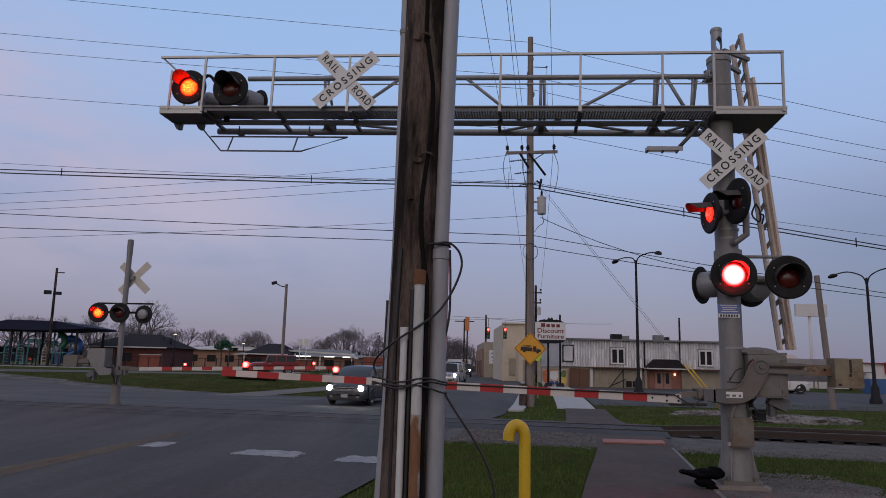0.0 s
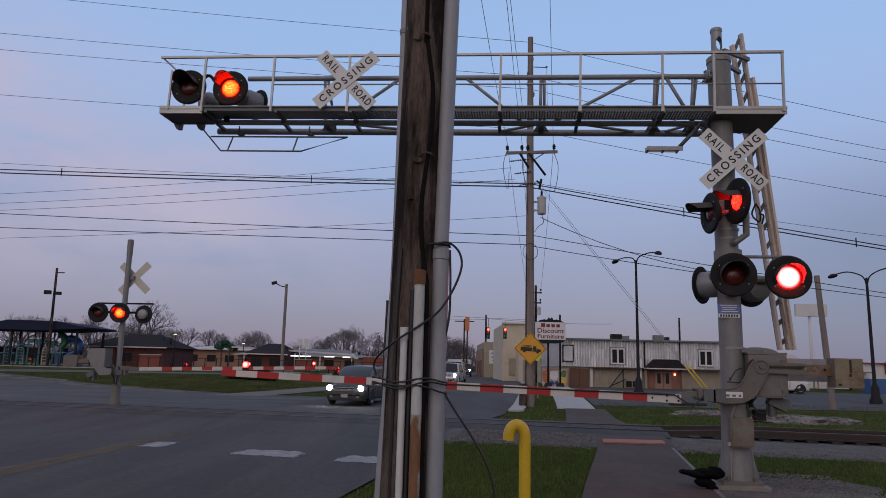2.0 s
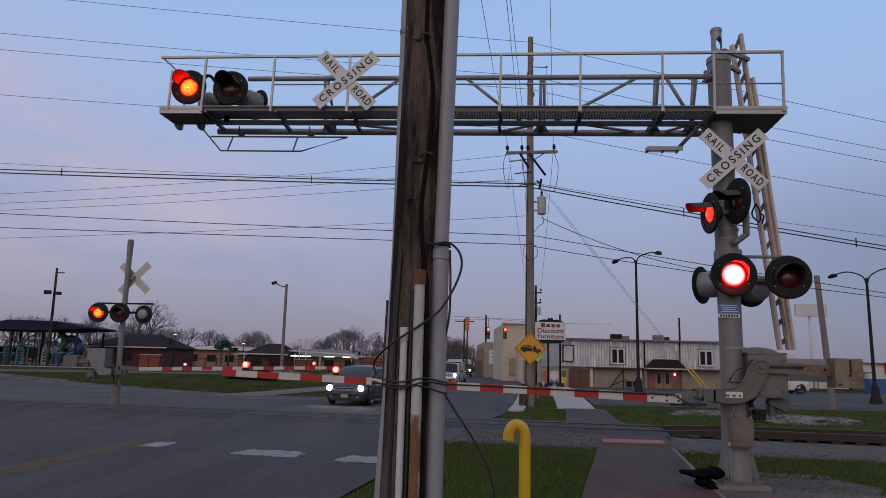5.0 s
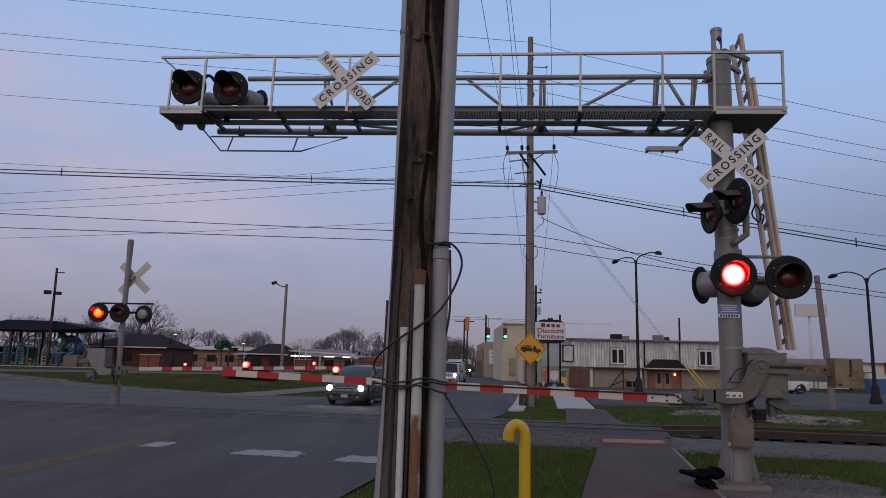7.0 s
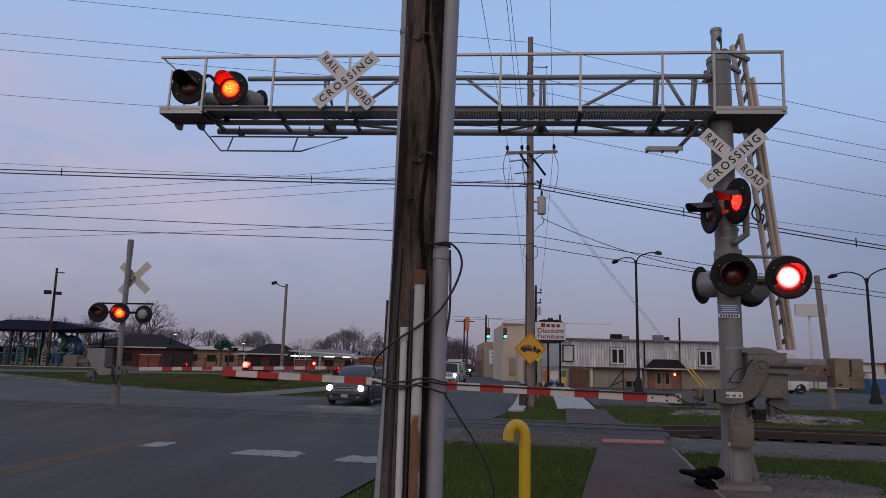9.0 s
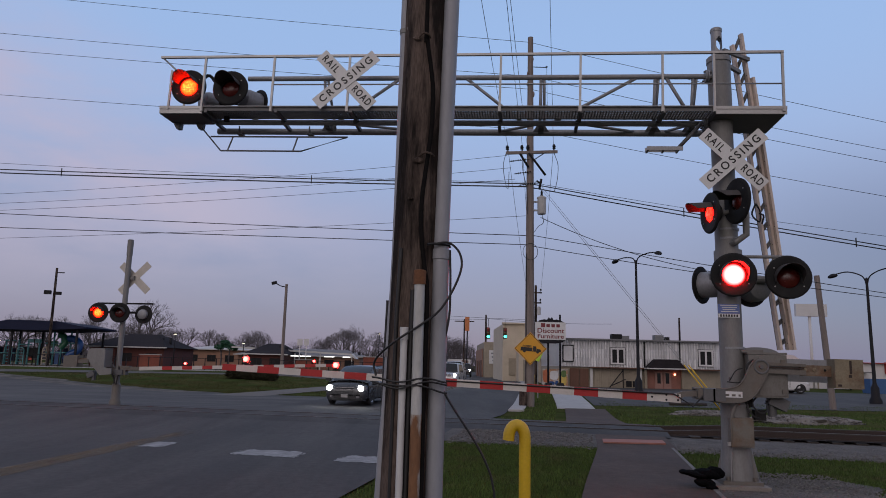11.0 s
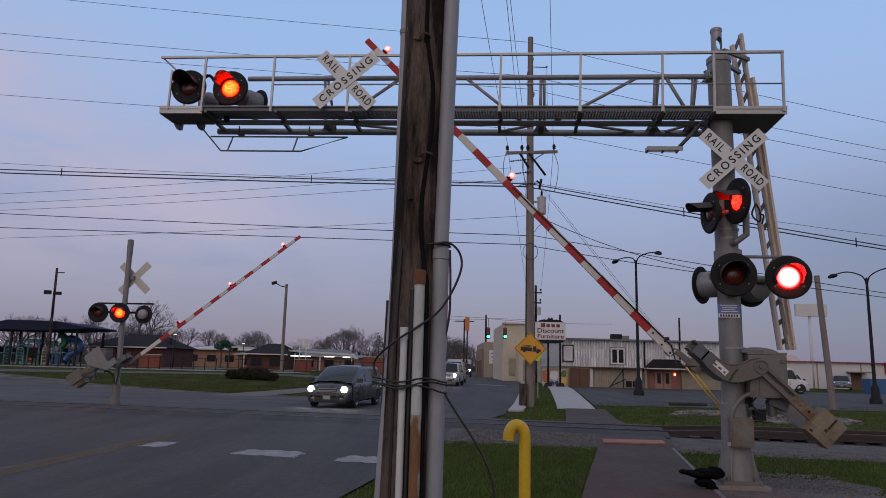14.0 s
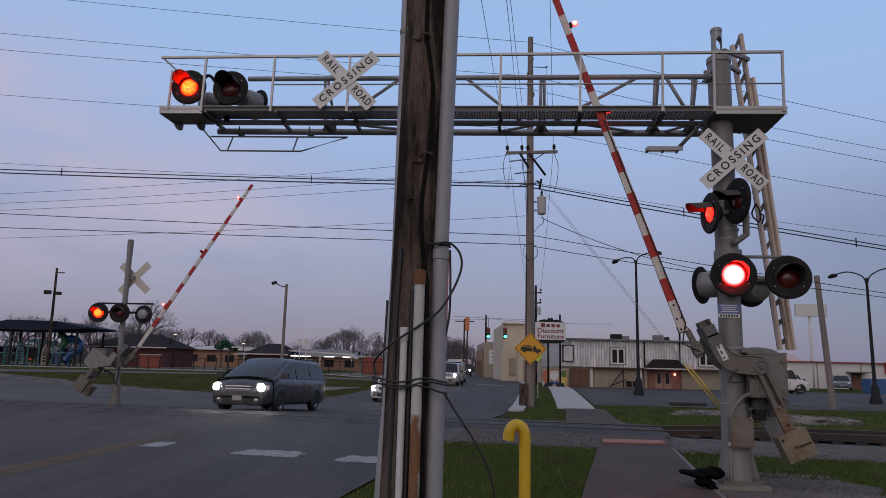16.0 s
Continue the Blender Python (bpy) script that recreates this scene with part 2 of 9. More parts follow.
BLACK = mat("black_paint", (0.014, 0.014, 0.015), 0.7, var=0.3, scale=5, fine=60, bump=0.05, dirt=(0.03, 0.029, 0.028), dirt_amt=0.6, spec=0.2)
SLOT_BLACK = plain("slot_black", (0.0008, 0.0008, 0.0008), 1.0, spec=0.0)
VISOR = mat("visor_black", (0.065, 0.06, 0.06), 0.8, var=0.2, spec=0.15)
CABLE_DARK = mat("matt_black_cable", (0.01, 0.009, 0.009), 0.95, var=0.3, scale=20, fine=90, bump=0.1, spec=0.05)
RUBBER = mat("black_cable", (0.012, 0.012, 0.013), 0.55, var=0.3, scale=20, fine=90, bump=0.1)
SIGN_WHITE = mat("sign_white", (0.60, 0.60, 0.60), 0.5, var=0.08, scale=4, fine=60, bump=0.02, dirt=(0.45, 0.44, 0.42), dirt_amt=0.4)
SIGN_BLACK = plain("sign_black", (0.015, 0.015, 0.015), 0.5)
SIGN_BACK = mat("bare_sign_back", (0.45, 0.42, 0.38), 0.55, 0.3, var=0.15)
ARM_WHITE = mat("arm_white", (0.52, 0.485, 0.455), 0.45, var=0.1, scale=6, fine=60, bump=0.03, dirt=(0.3, 0.28, 0.26), dirt_amt=0.5)
ARM_RED = mat("arm_red", (0.37, 0.035, 0.035), 0.5, var=0.15, scale=6, fine=60, bump=0.03, dirt=(0.2, 0.022, 0.02), dirt_amt=0.5, spec=0.2)
LENS_DARK = mat("unlit_red_lens", (0.085, 0.012, 0.010), 0.25, var=0.35, scale=9, fine=60, bump=0.1)
LAMP_NEAR = glow("lit_red_mast", (170.0, 1.9, 1.8), 1.0, edge=(170.0, 0.05, 0.06), radius=0.168)
LAMP_WARM = glow("lit_red_warm", (90.0, 0.95, 0.10), 1.0, edge=(80.0, 0.10, 0.01), radius=0.15, dots=34)
LAMP_FACE = glow("lit_red_side", (30.0, 0.15, 0.07), 1.0, edge=(28.0, 0.05, 0.03), radius=0.16, dots=26)
ARM_GLOW = glow("lit_arm_light", (50.0, 0.95, 0.8), 1.0, edge=(22.0, 0.12, 0.10), radius=0.05)
HEAD_GLOW = glow("lit_headlight", (1.0, 0.97, 0.90), 60.0)
TAIL_DARK = plain("tail_red", (0.2, 0.01, 0.01), 0.25)

# ---------------------------------------------------------------- mesh tools


def box(bm, c, s, rot=None, taper=1.0):
    """A box of size s at c; taper scales its top."""
    R = rot.to_3x3() if rot else Matrix.Identity(3)
    vs = []
    for z in (-0.5, 0.5):
        k = taper if z > 0 else 1.0
        for x, y in ((-0.5, -0.5), (0.5, -0.5), (0.5, 0.5), (-0.5, 0.5)):
            vs.append(bm.verts.new(Vector(c) + R @ Vector((x * s[0] * k, y * s[1] * k, z * s[2]))))
    for f in ((3, 2, 1, 0), (4, 5, 6, 7), (0, 1, 5, 4), (1, 2, 6, 5), (2, 3, 7, 6), (3, 0, 4, 7)):
        bm.faces.new([vs[i] for i in f])
    return vs


def tube(bm, pts, r, n=10, caps=True):
    """A round bar along a line of points; r is one radius or one for each point."""
    pts = [Vector(p) for p in pts]
    rs = r if isinstance(r, (list, tuple)) else [r] * len(pts)
    rings, side = [], None
    for i, p in enumerate(pts):
        a = pts[max(0, i - 1)]
        b = pts[min(len(pts) - 1, i + 1)]
        t = (b - a).normalized()
        if side is None:
            side = t.cross(Vector((0, 0, 1)) if abs(t.z) < 0.9 else Vector((0, 1, 0))).normalized()
        else:
            side = (side - t * side.dot(t)).normalized()
        up = t.cross(side)
        rings.append([bm.verts.new(p + rs[i] * (math.cos(6.28318 * k / n) * side + math.sin(6.28318 * k / n) * up)) for k in range(n)])
    for u, v in zip(rings, rings[1:]):
        for k in range(n):
            f = bm.faces.new((u[k], u[(k + 1) % n], v[(k + 1) % n], v[k]))
            f.smooth = True
    if caps:
        bm.faces.new(rings[0][::-1])
        bm.faces.new(rings[-1])


def lathe(bm, prof, n=24, m=None, close=False, index=0):
    """Turns a profile of (radius, height) round the z axis, then moves it by m."""
    m = m or Matrix.Identity(4)
    rings = []
    for r, z in prof:
        if r < 1e-5:
            rings.append([bm.verts.new(m @ Vector((0, 0, z)))])
        else:
            rings.append([bm.verts.new(m @ Vector((r * math.cos(6.28318 * k / n), r * math.sin(6.28318 * k / n), z))) for k in range(n)])
    for u, v in zip(rings, rings[1:]):
        for k in range(n):
            q = [u[k % len(u)], u[(k + 1) % len(u)], v[(k + 1) % len(v)], v[k % len(v)]]
            q = list(dict.fromkeys(q))
            if len(q) > 2:
                f = bm.faces.new(q)
                f.smooth, f.material_index = True, index


def prism(bm, poly, depth, m=None):
    """A flat outline (x, z) given a thickness along y, then moved by m."""
    m = m or Matrix.Identity(4)
    a = [bm.verts.new(m @ Vector((x, -depth / 2, z))) for x, z in poly]
    b = [bm.verts.new(m @ Vector((x, depth / 2, z))) for x, z in poly]
    k = len(poly)
    bm.faces.new(a)
    bm.faces.new(b[::-1])
    for i in range(k):
        bm.faces.new((a[(i + 1) % k], a[i], b[i], b[(i + 1) % k]))


def part(name, bm, material, parent=None, label="", bevel=0.0, at=None, fix=True):
    """Links a bmesh as one mesh object under a thing or a part."""
    if bevel:
        sharp = [e for e in bm.edges if len(e.link_faces) == 2 and e.calc_face_angle(0) > 0.6]
        bmesh.ops.bevel(bm, geom=sharp, offset=bevel, segments=1, affect="EDGES", clamp_overlap=True)
    if fix:
        bmesh.ops.recalc_face_normals(bm, faces=bm.faces)
    for e in bm.edges:
        if len(e.link_faces) == 2 and e.calc_face_angle(0) > 0.6:
            e.smooth = False
    me = bpy.data.meshes.new(name)
    bm.to_mesh(me)
    bm.free()
    for x in material if isinstance(material, (list, tuple)) else [material]:
        me.materials.append(x)
    ob = new(name, me)
    if parent:
        ob.parent = parent
    if at is not None:
        ob.matrix_basis = at
    if label:
        ob["label"] = label
    return ob


def thing(name, m, label, category, group="", kind=""):
    e = new(name)
    e.empty_display_size = 0.3
    e.matrix_basis = m
    return tagged(e, label, category, group, kind)


def single(name, bm, material, m, label, category, group="", kind="", bevel=0.0):
    ob = part(name, bm, material, None, bevel=bevel)
    ob.matrix_basis = m
    return tagged(ob, label, category, group, kind)


def fine(key, n):
    """A smooth line through the key points."""
    k = [Vector(q) for q in key]
    k = [k[0] * 2 - k[1]] + k + [k[-1] * 2 - k[-2]]
    out = []
    for i in range(1, len(k) - 2):
        for j in range(n):
            t = j / n
            a, b, c, d = k[i - 1], k[i], k[i + 1], k[i + 2]
            out.append(0.5 * (2 * b + (c - a) * t + (2 * a - 5 * b + 4 * c - d) * t * t + (3 * b - a - 3 * c + d) * t ** 3))
    out.append(k[-2])
    return out


def letters(text, size, material, parent, m, name="lettering", depth=0.002, space=1.0, width=0.0, bold=0.0):
    """Raised letters in the built-in font, centred, turned into a mesh; width squeezes or stretches the line to that length."""
    c = bpy.data.curves.new(name, "FONT")
    c.body, c.size, c.extrude, c.space_character, c.offset = text, size, depth, space, bold
    c.align_x, c.align_y = "CENTER", "CENTER"
    c.resolution_u = 4
    tmp = bpy.data.objects.new("tmp", c)
    scene.collection.objects.link(tmp)
    me = bpy.data.meshes.new_from_object(tmp.evaluated_get(bpy.context.evaluated_depsgraph_get()))
    bpy.data.objects.remove(tmp)
    if width:
        xs = [v.co.x for v in me.vertices]
        k = width / (max(xs) - min(xs))
        me.transform(Matrix.Diagonal((k, 1, 1, 1)))
    me.name = name
    me.materials.append(material)
    ob = new(name, me)
    ob.parent, ob.matrix_basis = parent, m
    return ob


# ---------------------------------------------------------------- ground, road, tracks
TRACK_SLOPE = 0.2


def along(x, y):
    """Distance beyond the track's centre line."""
    return (y - 19.5 + TRACK_SLOPE * x) / 1.02


def smooth(a, b, t):
    t = min(1.0, max(0.0, t))
    return a + (b - a) * t * t * (3 - 2 * t)


def gz(x, y):
    """Height of the ground: level up to the track, a shallow dip behind it, a low rise across the field."""
    s = along(x, y)
    if s < 0:
        return 0.0
    if s < 11:
        return smooth(0.0, -0.3, s / 11)
    rise = smooth(0.0, 0.32, (y - 44) / 10) * smooth(0.0, 1.0, (-8 - x) / 8)
    return smooth(-0.3, 0.0, (s - 11) / 29) + rise


EDGE_Y = [-40, 9.9, 22.8, 34, 46, 57.8, 75, 95, 130, 165, 230, 330, 700]
EDGE_X = [-10.8, -0.95, 1.6, 3.55, 5.2, 6.8, 8.6, 9.6, 9.9, 9.5, 7.0, 1.0, -30]


def edge(y):
    """The road's kerb on the footpath's side."""
    return float(np.mean([np.interp(y + d, EDGE_Y, EDGE_X) for d in (-4, -2, 0, 2, 4)]))


def strip(name, lo, hi, ys, lift, material, cols=4, label="", category="", kind="structure", drop=0.0):
    """A band of ground between two lines, laid on the terrain."""
    bm = bmesh.new()
    rows = []
    for y in ys:
        a, b = lo(y), hi(y)
        rows.append([bm.verts.new((a + (b - a) * k / cols, y, gz(a + (b - a) * k / cols, y) + lift)) for k in range(cols + 1)])
    for u, v in zip(rows, rows[1:]):
        for k in range(cols):
            bm.faces.new((u[k], u[k + 1], v[k + 1], v[k]))
    if drop:
        ext = bmesh.ops.extrude_face_region(bm, geom=bm.faces[:])
        bmesh.ops.translate(bm, verts=[g for g in ext["geom"] if isinstance(g, bmesh.types.BMVert)], vec=(0, 0, -drop))
    ob = part(name, bm, material)
    return tagged(ob, label, category, kind=kind)


def build_ground():
    xs = [-1500, -700, -350, -200, -130] + [-90 + 4 * i for i in range(12)] + [-42 + 1.5 * i for i in range(57)] + [44 + 5 * i for i in range(12)] + [130, 200, 350, 700, 1500]
    ys = [-300, -100, -40, -20, -8] + [-4 + 1.2 * i for i in range(56)] + [66 + 5 * i for i in range(16)] + [160, 220, 320, 500, 900, 1600, 3000]
    bm = bmesh.new()
    g = [[bm.verts.new((x, y, gz(x, y) - 0.02)) for x in xs] for y in ys]
    for u, v in zip(g, g[1:]):
        for k in range(len(xs) - 1):
            f = bm.faces.new((u[k], u[k + 1], v[k + 1], v[k]))
            f.smooth = True
    tagged(part("ground", bm, GRASS_GROUND), "short patchy green grass over level ground", "ground", kind="structure")


def frange(a, b, s):
    return [a + s * i for i in range(int((b - a) / s) + 1)] + ([b] if (b - a) / s % 1 > 1e-3 else [])


ROAD_W = 10.0


def side_edge(y):
    """The side street's far edge, running off slantwise."""
    return -11.2 - max(0.0, y - 39.4) / 0.63 if y > 39.4 else 0.0


build_ground()
strip("road", lambda y: edge(y) - ROAD_W - smooth(14, 0, (y - 19) / 8), edge, frange(-20, 64, 1.0) + frange(68, 320, 6), 0.012, ASPHALT, 16,
      "worn grey asphalt two-lane road over the crossing", "road")
strip("road_side", lambda y: max(-95, -5 * (y - 21.8)), lambda y: min(edge(y) - ROAD_W + 0.6, side_edge(y)), frange(22.6, 75, 0.8), 0.004, LOT, 40, "pale worn asphalt side street beside the track", "road")
strip("road_shoulder", lambda y: max(-95, -5 * (y - 21.8), side_edge(y) - 3.2), lambda y: side_edge(y) + 0.5 * math.sin(y * 1.3) + 0.3 * math.sin(y * 3.1), frange(40.2, 75, 0.4), 0.012, mat("sandy_shoulder", (0.15, 0.135, 0.12), 0.95, var=0.35, scale=1.2, fine=12, bump=0.4, dirt=(0.075, 0.07, 0.066), dirt_amt=0.95, dirt_scale=0.8, dirt_lo=0.4, dirt_hi=0.58, spec=0.1), 3, "pale sandy shoulder along the side street", "road shoulder")
# footpath in two stretches, before and behind the track
strip("pavement", lambda y: edge(y) + 2.88 + smooth(0.0, 0.46, (y - 7) / 10), lambda y: edge(y) + 4.70 + smooth(0.0, 0.12, (y - 7) / 10), frange(-6, 17.4, 0.8), 0.03, PATH, 4, "dark asphalt footpath leading to the track", "footpath", drop=0.08)
strip("path_edging", lambda y: edge(y) + 4.70 + smooth(0.0, 0.12, (y - 7) / 10), lambda y: edge(y) + 4.76 + smooth(0.0, 0.12, (y - 7) / 10), frange(-6, 17.0, 0.8), 0.036, mat("pale_edging", (0.15, 0.14, 0.13), 0.9, var=0.3), 1, "thin pale edging along the footpath", "kerb", drop=0.05)
strip("pavement_far", lambda y: edge(y) + 2.15, lambda y: edge(y) + 3.95, frange(33.5, 78, 1.5), 0.03, CONCRETE, 3, "pale concrete footpath beside the road", "footpath", drop=0.08)
strip("pavement_ramp", lambda y: edge(y) + 2.5, lambda y: edge(y) + 4.4, frange(22.2, 33.4, 0.8), 0.026, PATH, 3, "dark asphalt footpath behind the track", "footpath", drop=0.06)
strip("kerb", lambda y: edge(y), lambda y: edge(y) + 0.68, frange(31.0, 80, 1.2), 0.07, CONCRETE, 1, "pale concrete kerb along the road", "kerb", drop=0.14)
strip("car_park", lambda y: edge(y) + 4.1, lambda y: edge(y) + 60, frange(36.5, 62, 1.2), 0.004, ASPHALT, 30, "dark asphalt car park before the shop", "car park")
# red warning slab across the footpath
strip("warning_slab", lambda y: edge(y) + 3.42, lambda y: edge(y) + 4.76, [15.3, 15.6, 15.95], 0.078, mat("red_slab", (0.30, 0.13, 0.10), 0.85, var=0.2), 2, "faded red warning slab set across the footpath", "paving slab", drop=0.03)


def rail_point(s, k, h=0.0):
    """A point s metres across and k metres along the track."""
    c, d = 1 / 1.0198, TRACK_SLOPE / 1.0198
    x, y = k * c + s * d, 19.5 - k * d + s * c
    return (x, y, gz(x, y) + h)


def build_track():
    bm = bmesh.new()
    rows = []
    for k in frange(-90, 90, 0.8):
        rows.append([bm.verts.new(rail_point(s, k, h)) for s, h in ((-4.15 + 0.5 * noise.noise(Vector((k * 0.35, 0, 3))), -0.03), (-3.4, 0.012), (-1.5, 0.03), (1.5, 0.03), (2.6, 0.02), (3.9 + 0.5 * noise.noise(Vector((k * 0.35, 0, 7))), -0.03))])
    for u, v in zip(rows, rows[1:]):
        for j in range(5):
            bm.faces.new((u[j], v[j], v[j + 1], u[j + 1]))
    tagged(part("ballast", bm, GRAVEL_BED), "grey crushed stone track bed", "gravel", kind="structure")
    # darker stone between the rails
    bm = bmesh.new()
    rows = []
    for k in frange(-90, 90, 1.5):
        rows.append([bm.verts.new(rail_point(s, k, 0.036 + smooth(0.0, 0.05, (k - 5.8) / 1.0))) for s in (-1.15, 0.0, 1.15)])
    for u, v in zip(rows, rows[1:]):
        for j in range(2):
            bm.faces.new((u[j], v[j], v[j + 1], u[j + 1]))
    tagged(part("track_bed", bm, mat("dark_bed_stone", (0.034, 0.028, 0.025), 0.95, var=0.4, scale=3, fine=40, bump=0.8, depth=0.03, spec=0.1)), "darker stone between the rails", "gravel", kind="structure")
    # rails
    tr = thing("railway_track", Matrix.Identity(4), "rusty steel railway track on a gravel bed", "railway track", kind="structure")
    for s in (-0.72, 0.72):
        for name, half, lo, hi, mt in (("rail", 0.035, 0.0, 0.13, RUST_AND_GAP), ("rail_head", 0.036, 0.131, 0.145, RAIL_TOP), ("rail_foot", 0.085, -0.01, 0.06, RUST_AND_GAP)):
            bm = bmesh.new()
            rows = []
            for k in frange(-90, 90, 1.5):
                rows.append([bm.verts.new(rail_point(s + a, k, b * smooth(1.0, 1.6, (k - 5.8) / 1.0))) for a, b in ((-half, lo), (half, lo), (half, hi), (-half, hi))])
            for u, v in zip(rows, rows[1:]):
                for j in range(4):
                    bm.faces.new((u[j], u[(j + 1) % 4], v[(j + 1) % 4], v[j]))
            part(name, bm, mt, tr)
    # sleepers on the open stretch
    me = None
    for i in range(150):
        k = 6.5 + 0.52 * i
        if k > 80:
            break
        p = rail_point(0, k, 0.0)
        if me is None:
            bm = bmesh.new()
            box(bm, (0, 0, 0), (0.23, 2.5, 0.16))
            ob = part("sleeper", bm, TIE_WOOD, tr, bevel=0.012)
            me = ob.data
        else:
            ob = new("sleeper", me)
            ob.parent = tr
        ob.matrix_basis = pose(p[0], p[1], p[2] - 0.015, 0, 0, math.degrees(math.atan2(-TRACK_SLOPE, 1)) + random.uniform(-1, 1))
    # crossing boards of worn asphalt and timber beside the rails, over the road
    for s0, s1 in ((-1.7, -0.8), (-0.62, 0.62), (0.8, 1.7)):
        bm = bmesh.new()
        rows = []
        for k in frange(-26, 5.9, 0.8):
            rows.append([bm.verts.new(rail_point(s, k, 0.135 - smooth(0.0, 0.012, (k - 1) / 2) - 0.08 * max(0, abs(s) - 1.0))) for s in (s0, (s0 + s1) / 2, s1)])
        for u, v in zip(rows, rows[1:]):
            for j in range(2):
                bm.faces.new((u[j], v[j], v[j + 1], u[j + 1]))
        ob = part("crossing_panel", bm, CROSSING)
        tagged(ob, "worn asphalt and timber panel between the rails", "crossing panel", "crossing panels", "structure")
    # ramps up to the panels: asphalt on the road, packed stone beside it, the footpath's own ramp
    for s0, s1, h0, h1, k0, k1, mt in ((-4.2, -1.7, 0.012, 0.079, -26, 0.7, ASPHALT), (1.7, 4.4, 0.079, 0.012, -26, 3.0, ASPHALT), (-3.9, -1.7, 0.0, 0.079, 0.7, 4.15, GRAVEL_BED), (-3.9, -1.7, 0.03, 0.079, 4.15, 5.75, PATH), (1.7, 4.4, 0.079, 0.012, 3.0, 5.9, PATH)):
        bm = bmesh.new()
        rows = []
        for k in frange(k0, k1, 0.8):
            rows.append([bm.verts.new(rail_point(s0 + (s1 - s0) * j / 3, k, h0 + (h1 - h0) * j / 3)) for j in range(4)])
        for u, v in zip(rows, rows[1:]):
            for j in range(3):
                bm.faces.new((u[j], v[j], v[j + 1], u[j + 1]))
        tagged(part("crossing_ramp", bm, mt), "packed stone ramp up to the rails" if mt is GRAVEL_BED else "patched asphalt ramp up to the rails", "road", "crossing ramps", "structure")


build_track()


def worn(m, cover, gain=6.0, scale=(9.0, 2.5, 9.0)):
    """Lets paint wear through to the road in grains and scuffs, most of all along its edges."""
    nt = m.node_tree
    n, L = nt.nodes.new, nt.links.new
    tc, mp, no, at = n("ShaderNodeTexCoord"), n("ShaderNodeMapping"), n("ShaderNodeTexNoise"), n("ShaderNodeAttribute")
    mp.inputs["Scale"].default_value = scale
    no.inputs["Scale"].default_value, no.inputs["Detail"].default_value, no.inputs["Roughness"].default_value = 1.0, 8.0, 0.7
    at.attribute_name = "wear"
    L(tc.outputs["Object"], mp.inputs[0])
    L(mp.outputs[0], no.inputs["Vector"])
    a, b = n("ShaderNodeMath"), n("ShaderNodeMath")
    a.operation, b.operation, b.use_clamp = "MULTIPLY_ADD", "MULTIPLY_ADD", True
    L(at.outputs["Fac"], a.inputs[0])
    a.inputs[1].default_value = 0.3
    L(no.outputs[0], a.inputs[2])
    L(a.outputs[0], b.inputs[0])
    b.inputs[1].default_value, b.inputs[2].default_value = gain, -gain * (0.8 - cover)
    L(b.outputs[0], nt.nodes["Principled BSDF"].inputs["Alpha"])


worn(ROAD_WHITE, 0.33)
worn(ROAD_YELLOW, 0.3, 1.5, (5.0, 0.7, 5.0))


def paint(name, pts, material, label, n=6):
    """Road paint: a four-cornered patch laid on the road."""
    a, b, c, d = [Vector((p[0], p[1], 0)) for p in pts]
    bm = bmesh.new()
    g = []
    for i in range(n + 1):
        row = []
        for j in range(n + 1):
            p = a.lerp(b, i / n).lerp(d.lerp(c, i / n), j / n)
            row.append(bm.verts.new((p.x, p.y, gz(p.x, p.y) + 0.018)))
        g.append(row)
    for u, v in zip(g, g[1:]):
        for k in range(n):
            bm.faces.new((u[k], v[k], v[k + 1], u[k + 1]))
    ob = part(name, bm, material)
    wear = ob.data.attributes.new("wear", "FLOAT", "POINT")
    wear.data.foreach_set("value", [min(1.0, 3 * (1 - abs(2 * j / n - 1)), 12 * (1 - abs(2 * i / n - 1))) for i in range(n + 1) for j in range(n + 1)])
    tagged(ob, label, "road marking", "road markings", "structure")


for xc, yc, w in ((-5.34, 13.5, 0.56), (-3.02, 12.64, 1.24), (-1.25, 12.12, 1.0)):
    paint("stop_line", [(xc - w / 2, yc - 0.42 + 0.1 * w), (xc + w / 2, yc - 0.42 - 0.1 * w), (xc + w / 2 + 0.1, yc + 0.4 - 0.1 * w), (xc - w / 2 + 0.1, yc + 0.4 + 0.1 * w)], ROAD_WHITE,
          "worn white stop line on the asphalt")
paint("stop_line", [(2.9, 61.9), (5.6, 57.9), (5.75, 58.9), (3.0, 63.0)], ROAD_WHITE, "worn white stop line on the asphalt")
for off in (-0.115, 0.115):
    x0, x1 = -5.9, -5.5
    paint("centre_line", [(x0 + off - 0.13 - 1.0, -1), (x0 + off + 0.13 - 1.0, -1), (x1 + off + 0.13, 16.4), (x1 + off - 0.13, 16.4)], ROAD_YELLOW, "faded double yellow centre line", 14)
for off in (-0.115, 0.115):
    paint("centre_line", [(edge(26) - 5 + off - 0.085, 26), (edge(26) - 5 + off + 0.085, 26), (edge(58) - 5 + off + 0.085, 58), (edge(58) - 5 + off - 0.085, 58)], ROAD_YELLOW, "faded double yellow centre line", 14)

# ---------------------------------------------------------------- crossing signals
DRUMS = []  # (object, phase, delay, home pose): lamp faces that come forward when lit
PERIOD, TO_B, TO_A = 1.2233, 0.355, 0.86


